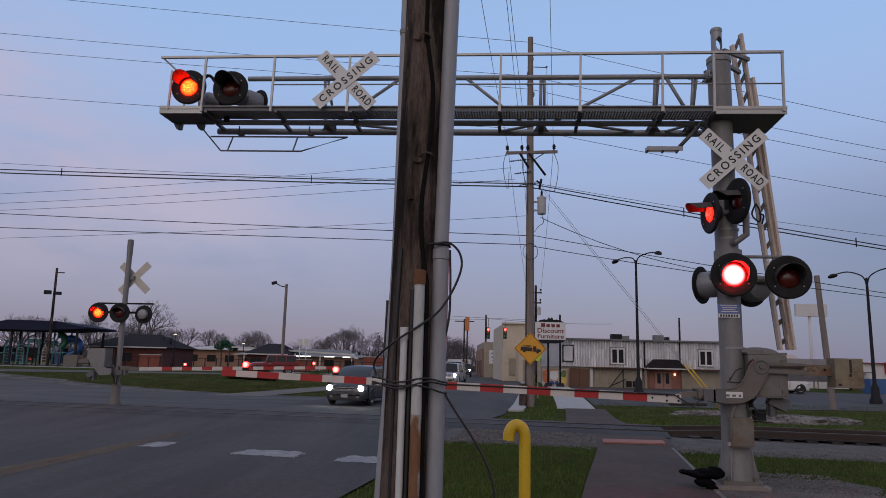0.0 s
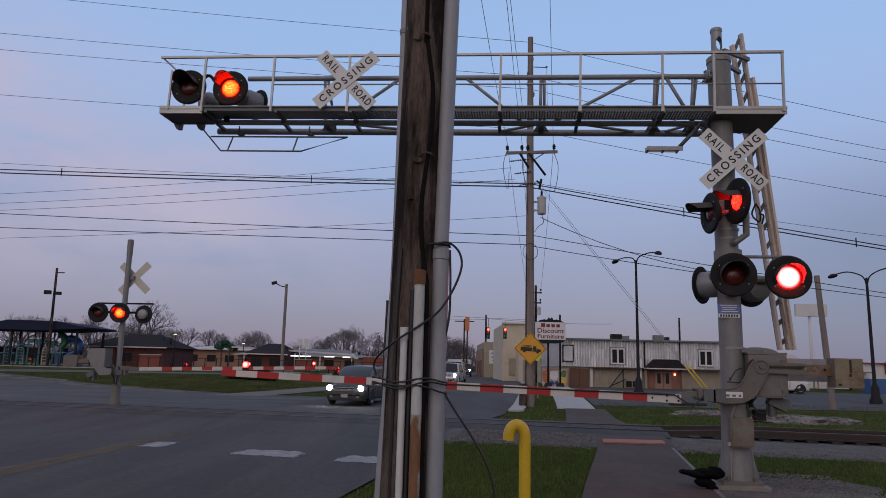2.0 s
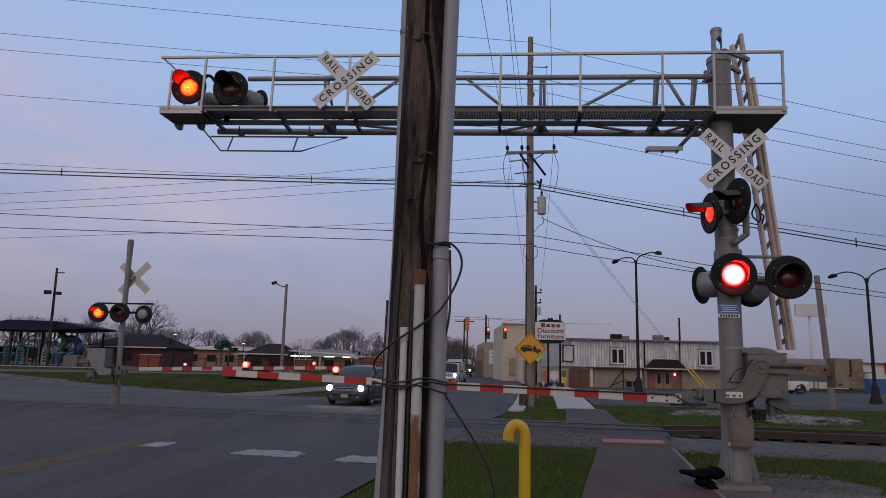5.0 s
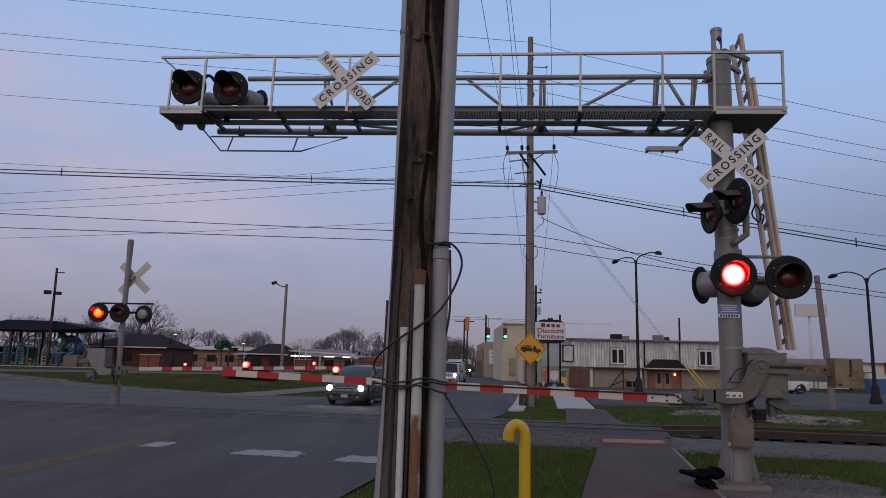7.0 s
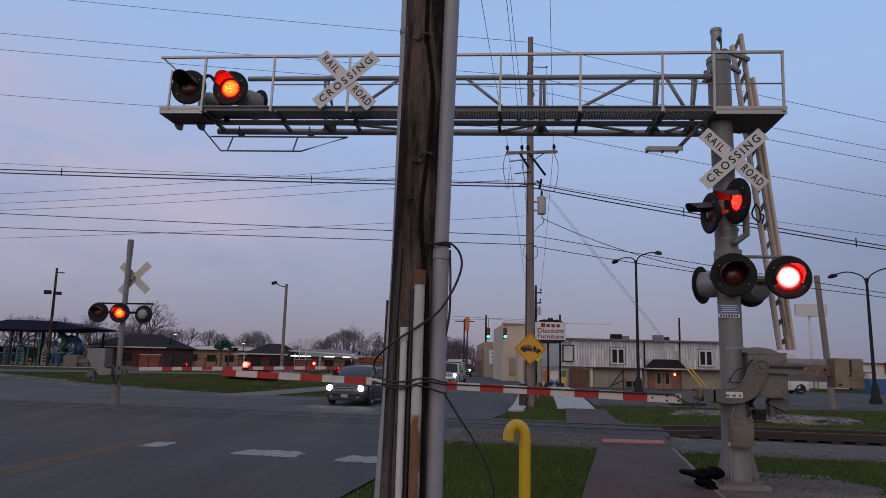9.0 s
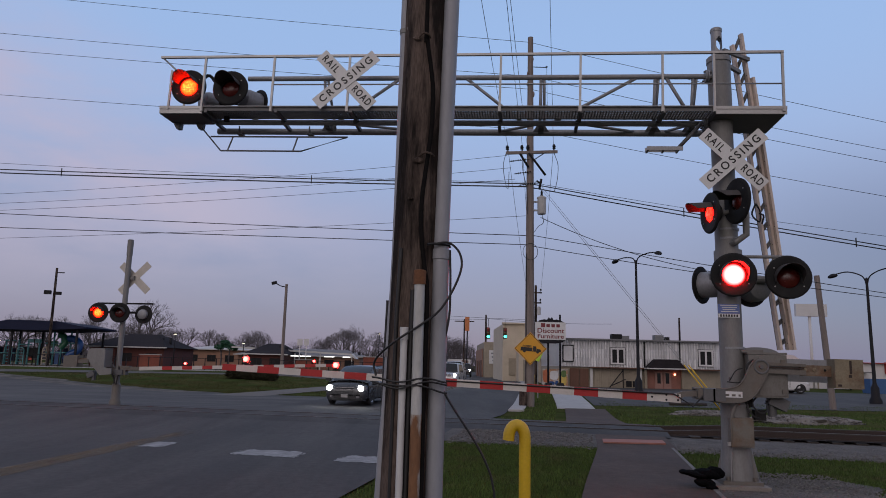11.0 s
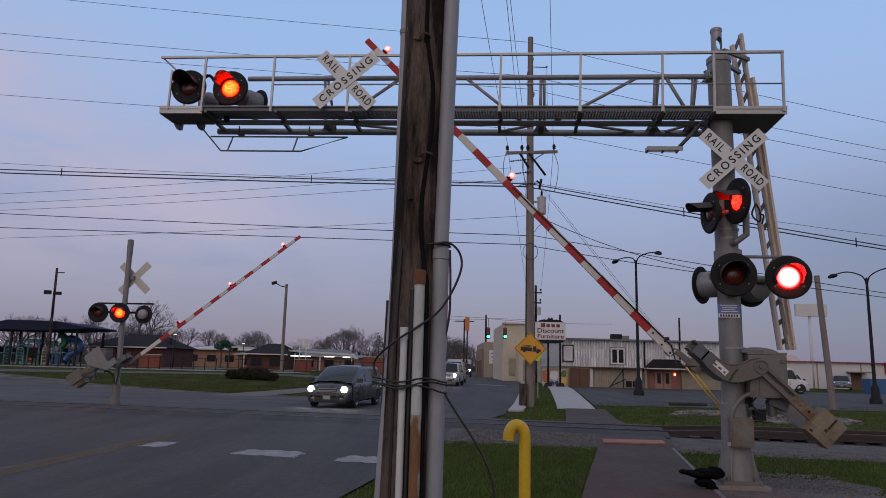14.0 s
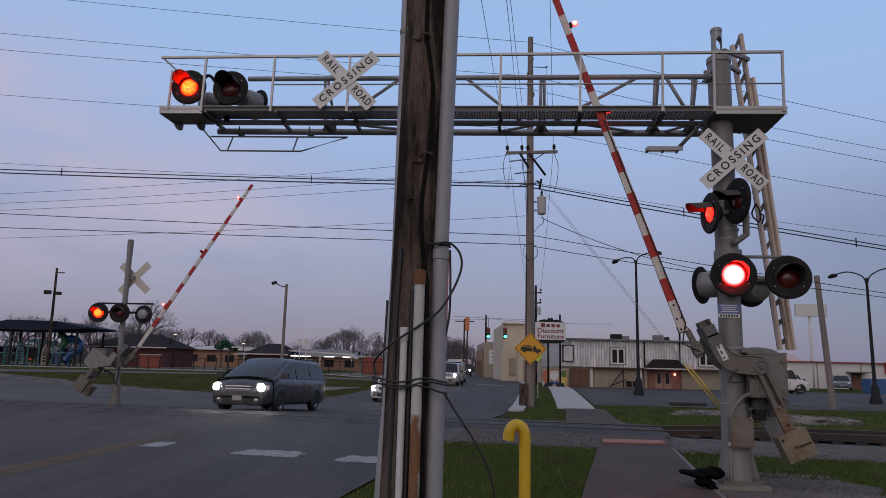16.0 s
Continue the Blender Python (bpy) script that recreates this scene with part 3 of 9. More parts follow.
def flasher(parent, m, phase, lit, r_disc=0.34, delay=0.0, visor=True, lo=-28, size=1.0, reach=0.33, bolts=False):
    """A round flashing light facing -y: black disc, hood, housing, dark lens and the lit face that comes forward."""
    bm = bmesh.new()
    rot = Matrix.Rotation(radians(90), 4, "X")
    lathe(bm, [(0.163 * size, 0.0), (0.17 * size, 0.02), (0.2 * size, 0.035), (r_disc - 0.02, 0.035), (r_disc, 0.02), (r_disc, 0.0), (r_disc - 0.02, 0.012), (0.2 * size, 0.01), (0.163 * size, -0.01), (0.163 * size, 0.0)], 32, rot)
    disc = part("lamp_disc", bm, BLACK, parent, "round black signal disc", at=m)
    bm = bmesh.new()
    lathe(bm, [(q * size, d * size) for q, d in ((0.166, -0.012), (0.19, -0.014), (0.185, -0.12), (0.14, -0.16), (0.0, -0.165))], 24, rot)
    part("housing", bm, BLACK, disc)
    if visor:
        bm = bmesh.new()
        n, l = 18, reach * size
        rows = []
        for r in (0.205 * size, 0.198 * size):
            for yy in (0.0, 1.0):
                row = []
                for k in range(n + 1):
                    a = radians(lo + (180 - 2 * lo) * k / n)
                    cut = 0.35 + 0.65 * max(0.0, math.sin(a)) ** 0.6 if math.sin(a) > 0 else 0.35 * (1 + math.sin(a))
                    yv = -0.03 - yy * l * cut
                    row.append(bm.verts.new((r * math.cos(a), yv, r * math.sin(a) - 0.03 * yy * cut)))
                rows.append(row)
        for u, v in ((rows[0], rows[1]), (rows[2], rows[3]), (rows[1], rows[3])):
            for k in range(n):
                f = bm.faces.new((u[k], u[k + 1], v[k + 1], v[k]))
                f.smooth = True
        part("visor", bm, VISOR, disc)
    dome = ((0.0, 0.062), (0.06, 0.056), (0.11, 0.042), (0.15, 0.018), (0.1634, 0.0))
    bm = bmesh.new()
    lathe(bm, [(q * size, d * size) for q, d in dome], 32, rot)
    part("lens", bm, LENS_DARK, disc, "round dark red signal lens")
    # the lit face stands behind the lens and comes forward through it
    bm = bmesh.new()
    lathe(bm, [(q * size, d * size) for q, d in dome], 32, rot)
    if bolts:
        for a in (35, 145, 215, 325):
            bb = bmesh.new()
            lathe(bb, [(0.0, 0.012), (0.008, 0.012), (0.012, 0.0)], 8, pose(r_disc * 0.74 * math.cos(radians(a)), -0.03, r_disc * 0.74 * math.sin(radians(a))) @ rot)
            part("bolt", bb, ALU, disc)
    home = pose(0, -0.006, 0)
    lens = part("lamp_face", bm, lit, disc, "glowing red lamp face", at=home)
    DRUMS.append((lens, phase, delay, home))
    return disc


def back_lamp(parent, m, r_disc=0.34, material=None, k=1.0):
    """A light that faces away, seen from behind: disc, pale housing, clamp."""
    bm = bmesh.new()
    rot = Matrix.Rotation(radians(90), 4, "X")
    lathe(bm, [(0.0, -0.02), (r_disc - 0.02, -0.02), (r_disc, 0.0), (r_disc, 0.015), (0.17, 0.02), (0.0, 0.02)], 32, rot)
    disc = part("lamp_disc", bm, BLACK, parent, "back of a round black signal disc", at=m)
    bm = bmesh.new()
    lathe(bm, [(0.2 * min(1.0, 0.4 + k), 0.02), (0.2 * min(1.0, 0.4 + k), 0.24 * k), (0.17 * k ** 0.3, 0.31 * k), (0.1, 0.35 * k), (0.0, 0.355 * k)], 24, rot)
    part("housing", bm, material or GALV, disc, "grey lamp housing")
    return disc


def crossbuck(parent, m, face=True, length=1.19, width=0.215):
    """Two crossed blades with their lettering, facing -y."""
    blades = []
    for ang, dy in ((41.5, 0.0), (-45, 0.012)):
        bm = bmesh.new()
        l, w = length / 2, width / 2
        c = 0.006
        prism(bm, [(-l + c, -w), (l - c, -w), (l, -w + c), (l, w - c), (l - c, w), (-l + c, w), (-l, w - c), (-l, -w + c)], 0.006)
        b = part("blade", bm, SIGN_WHITE if face else SIGN_BACK, parent, "white crossing blade with black letters" if face else "bare back of a crossing blade",
                 at=m @ pose(0, dy, 0, 0, -ang, 0))
        blades.append(b)
    if face:
        up = Matrix.Rotation(radians(90), 4, "X")
        a, b = blades
        letters("CROSSING", 0.168, SIGN_BLACK, a, pose(0, -0.0055, 0) @ up, space=1.42, width=length * 0.85, bold=0.003)
        letters("RAIL", 0.168, SIGN_BLACK, b, pose(-length * 0.31, -0.0055, 0) @ up, space=1.32, width=length * 0.27, bold=0.003)
        letters("ROAD", 0.168, SIGN_BLACK, b, pose(length * 0.305, -0.0055, 0) @ up, space=1.25, width=length * 0.31, bold=0.003)
    return blades


MAST = pose(4.30, 10.3, 0.0, 0, 0, -6.8)


def build_mast():
    sig = thing("crossing_signal", MAST, "silver railroad crossing cantilever signal with red flashing lights", "crossing signal")
    bm = bmesh.new()
    lathe(bm, [(0.0, 0.06), (0.165, 0.06), (0.165, 5.42), (0.172, 5.42), (0.172, 6.42), (0.184, 6.42), (0.184, 6.5), (0.165, 6.52), (0.0, 6.52)], 28, pose(-0.012, 0, 0))
    part("mast", bm, SILVER, sig, "thick silver-painted steel mast")
    bm = bmesh.new()
    lathe(bm, [(0.166, 0.1), (0.235, 0.1), (0.215, 0.35), (0.2, 0.6), (0.195, 1.16), (0.166, 1.19)], 28)
    part("mast_sleeve", bm, SILVER, sig, "flared silver sleeve round the mast foot")
    # hollow stub on the mast with an oval window through it
    bm = bmesh.new()
    n, zs = 56, [6.5 + 0.47 * i / 40 for i in range(41)]
    shell = [[[bm.verts.new((-0.03 + q * math.cos(6.28318 * k / n), q * math.sin(6.28318 * k / n), z)) for k in range(n)] for z in zs] for q in (0.083, 0.073)]
    for wall_rings in shell:
        for i, (u, v) in enumerate(zip(wall_rings, wall_rings[1:])):
            for k in range(n):
                a = 6.28318 * (k + 0.5) / n
                zc = (zs[i] + zs[i + 1]) / 2
                if (abs(math.sin(a)) > 0.5 and math.cos(a) > -0.35) and ((zc - 6.735) / 0.115) ** 2 + ((math.cos(a) - 0.25) / 0.6) ** 2 < 1:
                    continue
                bm.faces.new((u[k], u[(k + 1) % n], v[(k + 1) % n], v[k])).smooth = True
    part("mast_stub", bm, GALV, sig, "hollow grey pipe stub with oval window", fix=False)
    bm = bmesh.new()
    lathe(bm, [(0.07, 6.95), (0.09, 6.95), (0.093, 6.99), (0.08, 7.01), (0.07, 7.0)], 20, pose(-0.03, 0, 0))
    part("stub_rim", bm, GALV, sig)
    # foot: plate, gussets and concrete footing
    bm = bmesh.new()
    box(bm, (0.0, 0.0, 0.085), (0.54, 0.54, 0.05))
    part("base_plate", bm, DIRTY_SILVER, sig, bevel=0.006)
    bm = bmesh.new()
    box(bm, (-0.05, -0.03, 0.0), (0.76, 0.74, 0.12))
    part("footing", bm, mat("old_concrete", (0.2, 0.175, 0.155), 0.9, var=0.25, scale=4, fine=50, bump=0.3), sig, "worn concrete footing", bevel=0.015)
    for a in (45, 135, 225, 315):
        bm = bmesh.new()
        prism(bm, [(0.15, 0.11), (0.29, 0.11), (0.28, 0.2), (0.19, 0.6), (0.15, 0.72)], 0.02, Matrix.Rotation(radians(a + 12), 4, "Z"))
        part("gusset", bm, SILVER, sig)
        bm = bmesh.new()
        lathe(bm, [(0.0, 0.05), (0.03, 0.05), (0.03, 0.0), (0.0, 0.0)], 6, pose(0.26 * math.cos(radians(a)), 0.26 * math.sin(radians(a)), 0.11))
        part("anchor_nut", bm, DIRTY_SILVER, sig)
    # number plate on the mast: writing as bars
    bm = bmesh.new()
    box(bm, (-0.07, -0.172, 2.53), (0.3, 0.006, 0.14))
    lab = part("notice_plate", bm, mat("notice_blue", (0.10, 0.15, 0.36), 0.5, var=0.2, scale=8), sig, "small blue notice with white lines")
    for i in range(4):
        bm = bmesh.new()
        box(bm, (-0.07 + 0.01 * (i % 2), -0.1765, 2.58 - 0.03 * i), (0.24 - 0.03 * (i % 3), 0.002, 0.012))
        part("text_bar", bm, SIGN_WHITE, lab)
    bm = bmesh.new()
    box(bm, (-0.07, -0.172, 2.43), (0.3, 0.006, 0.055))
    lab = part("number_plate", bm, SIGN_WHITE, sig, "small white plate with dark bars")
    for i in range(7):
        bm = bmesh.new()
        box(bm, (-0.185 + 0.038 * i, -0.1765, 2.43), (0.024, 0.002, 0.034))
        part("text_bar", bm, SIGN_BLACK, lab)
    # lamps on the mast: a pair forward, a pair back, on a cross arm
    bm = bmesh.new()
    tube(bm, [(-0.1, 0.0, 3.33), (0.9, 0.0, 3.33)], 0.025)
    tube(bm, [(-0.28, 0.03, 3.02), (0.78, 0.03, 2.98)], 0.055)
    lathe(bm, [(0.185, 3.22), (0.2, 3.22), (0.2, 3.42), (0.185, 3.42)], 20)
    part("cross_arm", bm, SILVER, sig, "silver lamp cross arm")
    flasher(sig, pose(-0.03, -0.34, 3.01, 0, 0, -6), "A", LAMP_NEAR, r_disc=0.32, size=0.95, bolts=True)
    flasher(sig, pose(0.725, -0.34, 2.98, 0, 0, -6), "B", LAMP_NEAR, r_disc=0.315, size=0.95, bolts=True)
    back_lamp(sig, pose(-0.33, 0.30, 2.93, 0, 0, 50), 0.29, GALV)
    back_lamp(sig, pose(0.42, 0.42, 2.88, 0, 0, 12), 0.27, GALV)
    # upper pair turned towards the side street
    flasher(sig, pose(-0.315, -0.35, 3.925, 0, 0, -80), "A", LAMP_FACE, r_disc=0.305, delay=1, lo=20, size=0.8, reach=0.42, bolts=True)
    flasher(sig, pose(0.05, -0.42, 4.09, 0, 0, -74), "B", LAMP_FACE, r_disc=0.34, delay=0, lo=20, size=0.8, reach=0.42, bolts=True)
    bm = bmesh.new()
    tube(bm, [(0.0, -0.1, 3.5), (0.06, -0.22, 3.52), (0.2, -0.26, 3.62), (0.21, -0.26, 3.95)], 0.05)
    tube(bm, [(-0.3, -0.2, 3.92), (0.21, -0.26, 4.02)], 0.035)
    part("bracket", bm, SILVER, sig, "bent pipe bracket")
    crossbuck(sig, pose(0.06, -0.30, 4.77))
    bm = bmesh.new()
    box(bm, (0.05, -0.24, 4.77), (0.06, 0.12, 0.3))
    part("clamp", bm, SILVER, sig)
    # small boxes, clamps and cables
    bm = bmesh.new()
    box(bm, (0.0, -0.25, 0.78), (0.31, 0.14, 0.40))
    stained = mat("stained_grey_paint", (0.15, 0.14, 0.122), 0.65, 0.1, var=0.2, scale=4, fine=60, bump=0.06, dirt=(0.13, 0.082, 0.05), dirt_amt=0.8, dirt_scale=3.2, dirt_lo=0.42, dirt_hi=0.62)
    jb = part("junction_box", bm, stained, sig, "stained grey steel junction box", bevel=0.012)
    bm = bmesh.new()
    box(bm, (0.0, -0.328, 0.78), (0.27, 0.012, 0.36))
    part("cover", bm, stained, jb, bevel=0.006)
    bm = bmesh.new()
    box(bm, (-0.18, -0.3, 0.62), (0.045, 0.02, 0.05))
    part("padlock", bm, ALU, jb, bevel=0.006)
    for z in (3.58, 3.72, 1.95):
        bm = bmesh.new()
        lathe(bm, [(0.166, z), (0.174, z), (0.174, z + 0.03), (0.166, z + 0.03)], 24)
        part("band", bm, GALV, sig)
    return sig


def build_cantilever():
    can = thing("signal_cantilever", MAST @ Matrix.Rotation(radians(1.17), 4, "Y"), "grey steel cantilever walkway with railing and signs over the road", "signal cantilever")
    Z = 5.53  # walkway height at the mast
    # chords
    for y, z, x0, x1, r in ((-0.06, 6.18, -0.2, -7.85, 0.042), (0.12, 5.47, 0.0, -8.36, 0.048), (0.5, 5.44, 0.0, -8.57, 0.055)):
        bm = bmesh.new()
        tube(bm, [(x0, y, z), (x1, y, z)], r, 14)
        part("chord", bm, GALV, can, "long grey steel pipe")
    # truss: each upright splits to both lower chords
    for x in (-0.53, -1.11, -2.9, -4.7, -6.49):
        bm = bmesh.new()
        tube(bm, [(x - 0.02, -0.06, 6.17), (x - 0.02, 0.12, 5.48)], 0.026, 8)
        tube(bm, [(x + 0.03, -0.06, 6.17), (x + 0.06, 0.5, 5.45)], 0.024, 8)
        part("truss_post", bm, GALV, can)
        bm = bmesh.new()
        prism(bm, [(x - 0.13, 5.39), (x + 0.13, 5.39), (x + 0.05, 5.52), (x - 0.05, 5.52)], 0.016, pose(0, 0.3, 0))
        box(bm, (x, 0.31, 5.44), (0.09, 0.34, 0.07))
        part("gusset", bm, GRATING, can)
    for a, b in (((-0.96, 6.16), (-0.5, 5.48)), ((-1.42, 6.16), (-2.72, 5.48)), ((-4.12, 6.16), (-3.2, 5.48)), ((-5.24, 6.16), (-6.3, 5.48))):
        bm = bmesh.new()
        tube(bm, [(a[0], -0.06, a[1]), (b[0], 0.12, b[1])], 0.028, 8)
        part("diagonal", bm, GALV, can)
    for a, b in (((-2.25, 0.12), (-1.3, 0.5)), ((-0.92, 0.5), (-0.56, 0.12)), ((-3.6, 0.5), (-2.95, 0.12)), ((-6.2, 0.12), (-4.9, 0.5))):
        bm = bmesh.new()
        tube(bm, [(a[0], a[1], 5.455), (b[0], b[1], 5.455)], 0.024, 8)
        part("diagonal", bm, GALV, can)
    # walkway: edge angles, floor grating of bars, cross bearers
    E0, E1 = -9.2, 0.70
    for y in (-0.36, 0.02):
        bm = bmesh.new()
        box(bm, ((E0 - 0.32) / 2, y, Z + 0.005), (-0.32 - E0, 0.012, 0.075))
        part("kick_plate", bm, GRATING, can)
    bm = bmesh.new()
    box(bm, ((E0 - 0.32) / 2, -0.375, Z + 0.035), (-0.32 - E0, 0.05, 0.014))
    part("edge_angle", bm, GALV, can)
    n = 230
    bm = bmesh.new()
    for i in range(n):
        box(bm, (E0 + (E1 - E0) * (i + 0.5) / n, -0.17, Z), (0.012, 0.37, 0.03))
    for y in (-0.3, -0.22, -0.14, -0.06):
        box(bm, ((E0 + E1) / 2, y, Z), (E1 - E0, 0.008, 0.026))
    tagged(part("grating", bm, GRATING, can, "dark open steel grating"), kind="stuff")
    for x in (-8.4, -7.2, -5.95, -4.7, -3.55, -2.3, -1.05):
        bm = bmesh.new()
        box(bm, (x, -0.08, Z - 0.04), (0.05, 0.6, 0.05))
        box(bm, (x - 0.03, 0.28, Z - 0.075), (0.05, 0.5, 0.05), Matrix.Rotation(radians(-3), 3, "X"))
        part("bearer", bm, GRATING, can)
    for x0, x1, dp in ((-0.3, 0.70, 0.84), (-9.2, -8.48, 0.5)):
        bm = bmesh.new()
        box(bm, ((x0 + x1) / 2, dp / 2 - 0.35, Z - 0.055), (x1 - x0, dp, 0.07))
        plat = part("end_platform", bm, GRATING, can, "dark steel end platform", bevel=0.006)
        for z, h in ((Z + 0.012, 0.045), (Z - 0.05, 0.07)):
            bm = bmesh.new()
            box(bm, ((x0 + x1) / 2 + 0.01, -0.375 - (0.012 if h < 0.05 else 0), z), (x1 - x0 + 0.02, 0.03, h))
            part("edge_angle", bm, ALU, plat)
    for x in (-9.12, -8.72):
        bm = bmesh.new()
        prism(bm, [(x - 0.07, Z - 0.09), (x + 0.07, Z - 0.09), (x + 0.055, Z - 0.19), (x - 0.01, Z - 0.19)], 0.1, pose(0, 0.12, 0))
        part("hook_plate", bm, GRATING, can)
    # railing
    for x in (-8.47, -7.28, -6.01, -4.79, -3.56, -2.32, -1.08, -0.32, 0.675):
        bm = bmesh.new()
        box(bm, (x, -0.395, Z + 0.42), (0.034, 0.034, 0.94))
        box(bm, (x, -0.385, Z - 0.01), (0.05, 0.03, 0.09))
        part("railing_post", bm, ALU, can)
    bm = bmesh.new()
    box(bm, (-4.285, -0.395, Z + 0.895), (9.96, 0.042, 0.036))
    part("handrail", bm, ALU, can)
    bm = bmesh.new()
    tube(bm, [(0.66, -0.395, Z + 0.39), (-7.26, -0.395, Z + 0.405)], 0.012, 6)
    part("middle_rail", bm, ALU, can)
    for y in (-0.395, 0.1):
        bm = bmesh.new()
        box(bm, (-9.05, y, Z + 0.32), (0.03, 0.03, 0.68))
        part("railing_post", bm, ALU, can)
    bm = bmesh.new()
    tube(bm, [(-9.24, -0.395, Z + 0.89), (-8.85, -0.395, Z + 0.56)], 0.016, 6)
    part("brace", bm, ALU, can)
    # hanging frames under the walkway
    bm = bmesh.new()
    z0, z1 = Z - 0.32, Z - 0.57
    for pts in ([(-8.74, 0.1, Z - 0.1), (-8.3, 0.1, z1), (-6.89, 0.1, z1), (-6.1, 0.1, z0), (-8.5, 0.1, z0)], [(-8.18, 0.1, z1), (-8.1, 0.1, z0)], [(-7.03, 0.1, z1), (-6.96, 0.1, z0)]):
        tube(bm, pts, 0.014, 6)
    part("hanging_frame", bm, GRATING, can)
    for x in (-8.15, -6.88):
        bm = bmesh.new()
        tube(bm, [(x, 0.45, z0 + 0.12), (x, 0.42, z0 + 0.3)], 0.014, 6)
        box(bm, (x + 0.02, 0.46, z0 + 0.16), (0.09, 0.14, 0.03))
        part("clamp", bm, GRATING, can)
    bm = bmesh.new()
    tube(bm, [(-0.42, 0.0, Z - 0.1), (-0.8, 0.0, Z - 0.53)], 0.03, 8)
    part("step_arm", bm, GRATING, can)
    for y, z, x0, x1 in ((-0.16, Z - 0.56, -1.28, -0.74), (0.12, Z - 0.5, -1.26, -0.76)):
        bm = bmesh.new()
        box(bm, ((x0 + x1) / 2, y, z), (x1 - x0, 0.03, 0.06))
        part("step_bar", bm, GALV, can)
    for x in (-1.24, -1.0, -0.78):
        bm = bmesh.new()
        box(bm, (x, -0.02, Z - 0.54), (0.03, 0.3, 0.02))
        part("step_rung", bm, GALV, can)
    # joint flanges at the mast
    rot = Matrix.Rotation(radians(90), 4, "Y")
    for y, z in ((-0.06, 6.18), (0.12, 5.47)):
        for dx in (-0.36, -0.325):
            bm = bmesh.new()
            lathe(bm, [(0.0, -0.012), (0.1, -0.012), (0.1, 0.012), (0.0, 0.012)], 14, pose(dx, y, z) @ rot)
            part("flange", bm, GALV, can)
        for a in (40, 130, 220, 310):
            bm = bmesh.new()
            tube(bm, [(-0.4, y + 0.075 * math.cos(radians(a)), z + 0.075 * math.sin(radians(a))), (-0.285, y + 0.075 * math.cos(radians(a)), z + 0.075 * math.sin(radians(a)))], 0.013, 6)
            part("bolt", bm, DIRTY_SILVER, can)
    # lamps near the end
    bm = bmesh.new()
    tube(bm, [(-8.75, 0.12, 5.82), (-7.75, 0.12, 5.84)], 0.045)
    tube(bm, [(-8.2, 0.0, 5.45), (-8.2, 0.0, 6.0)], 0.05)
    tube(bm, fine([(-8.66, -0.1, 6.16), (-8.5, -0.15, 6.2), (-8.32, -0.1, 6.0), (-8.1, -0.05, 5.92)], 4), 0.028, 8)
    part("lamp_bar", bm, BLACK, can)
    flasher(can, pose(-8.77, -0.3, 5.93, 0, 0, 2), "A", LAMP_WARM, r_disc=0.30, delay=1, lo=12, size=0.88, reach=0.42, bolts=True)
    flasher(can, pose(-8.04, -0.3, 5.91, 0, 0, 2), "B", LAMP_WARM, r_disc=0.30, delay=0, lo=12, size=0.88, reach=0.42, bolts=True)
    back_lamp(can, pose(-8.5, 0.3, 5.81, 0, 0, -36), 0.27, GALV)
    back_lamp(can, pose(-7.79, 0.3, 5.85, 0, 0, -34), 0.27, GALV)
    crossbuck(can, pose(-6.04, -0.45, 5.99), length=1.25, width=0.222)
    return can


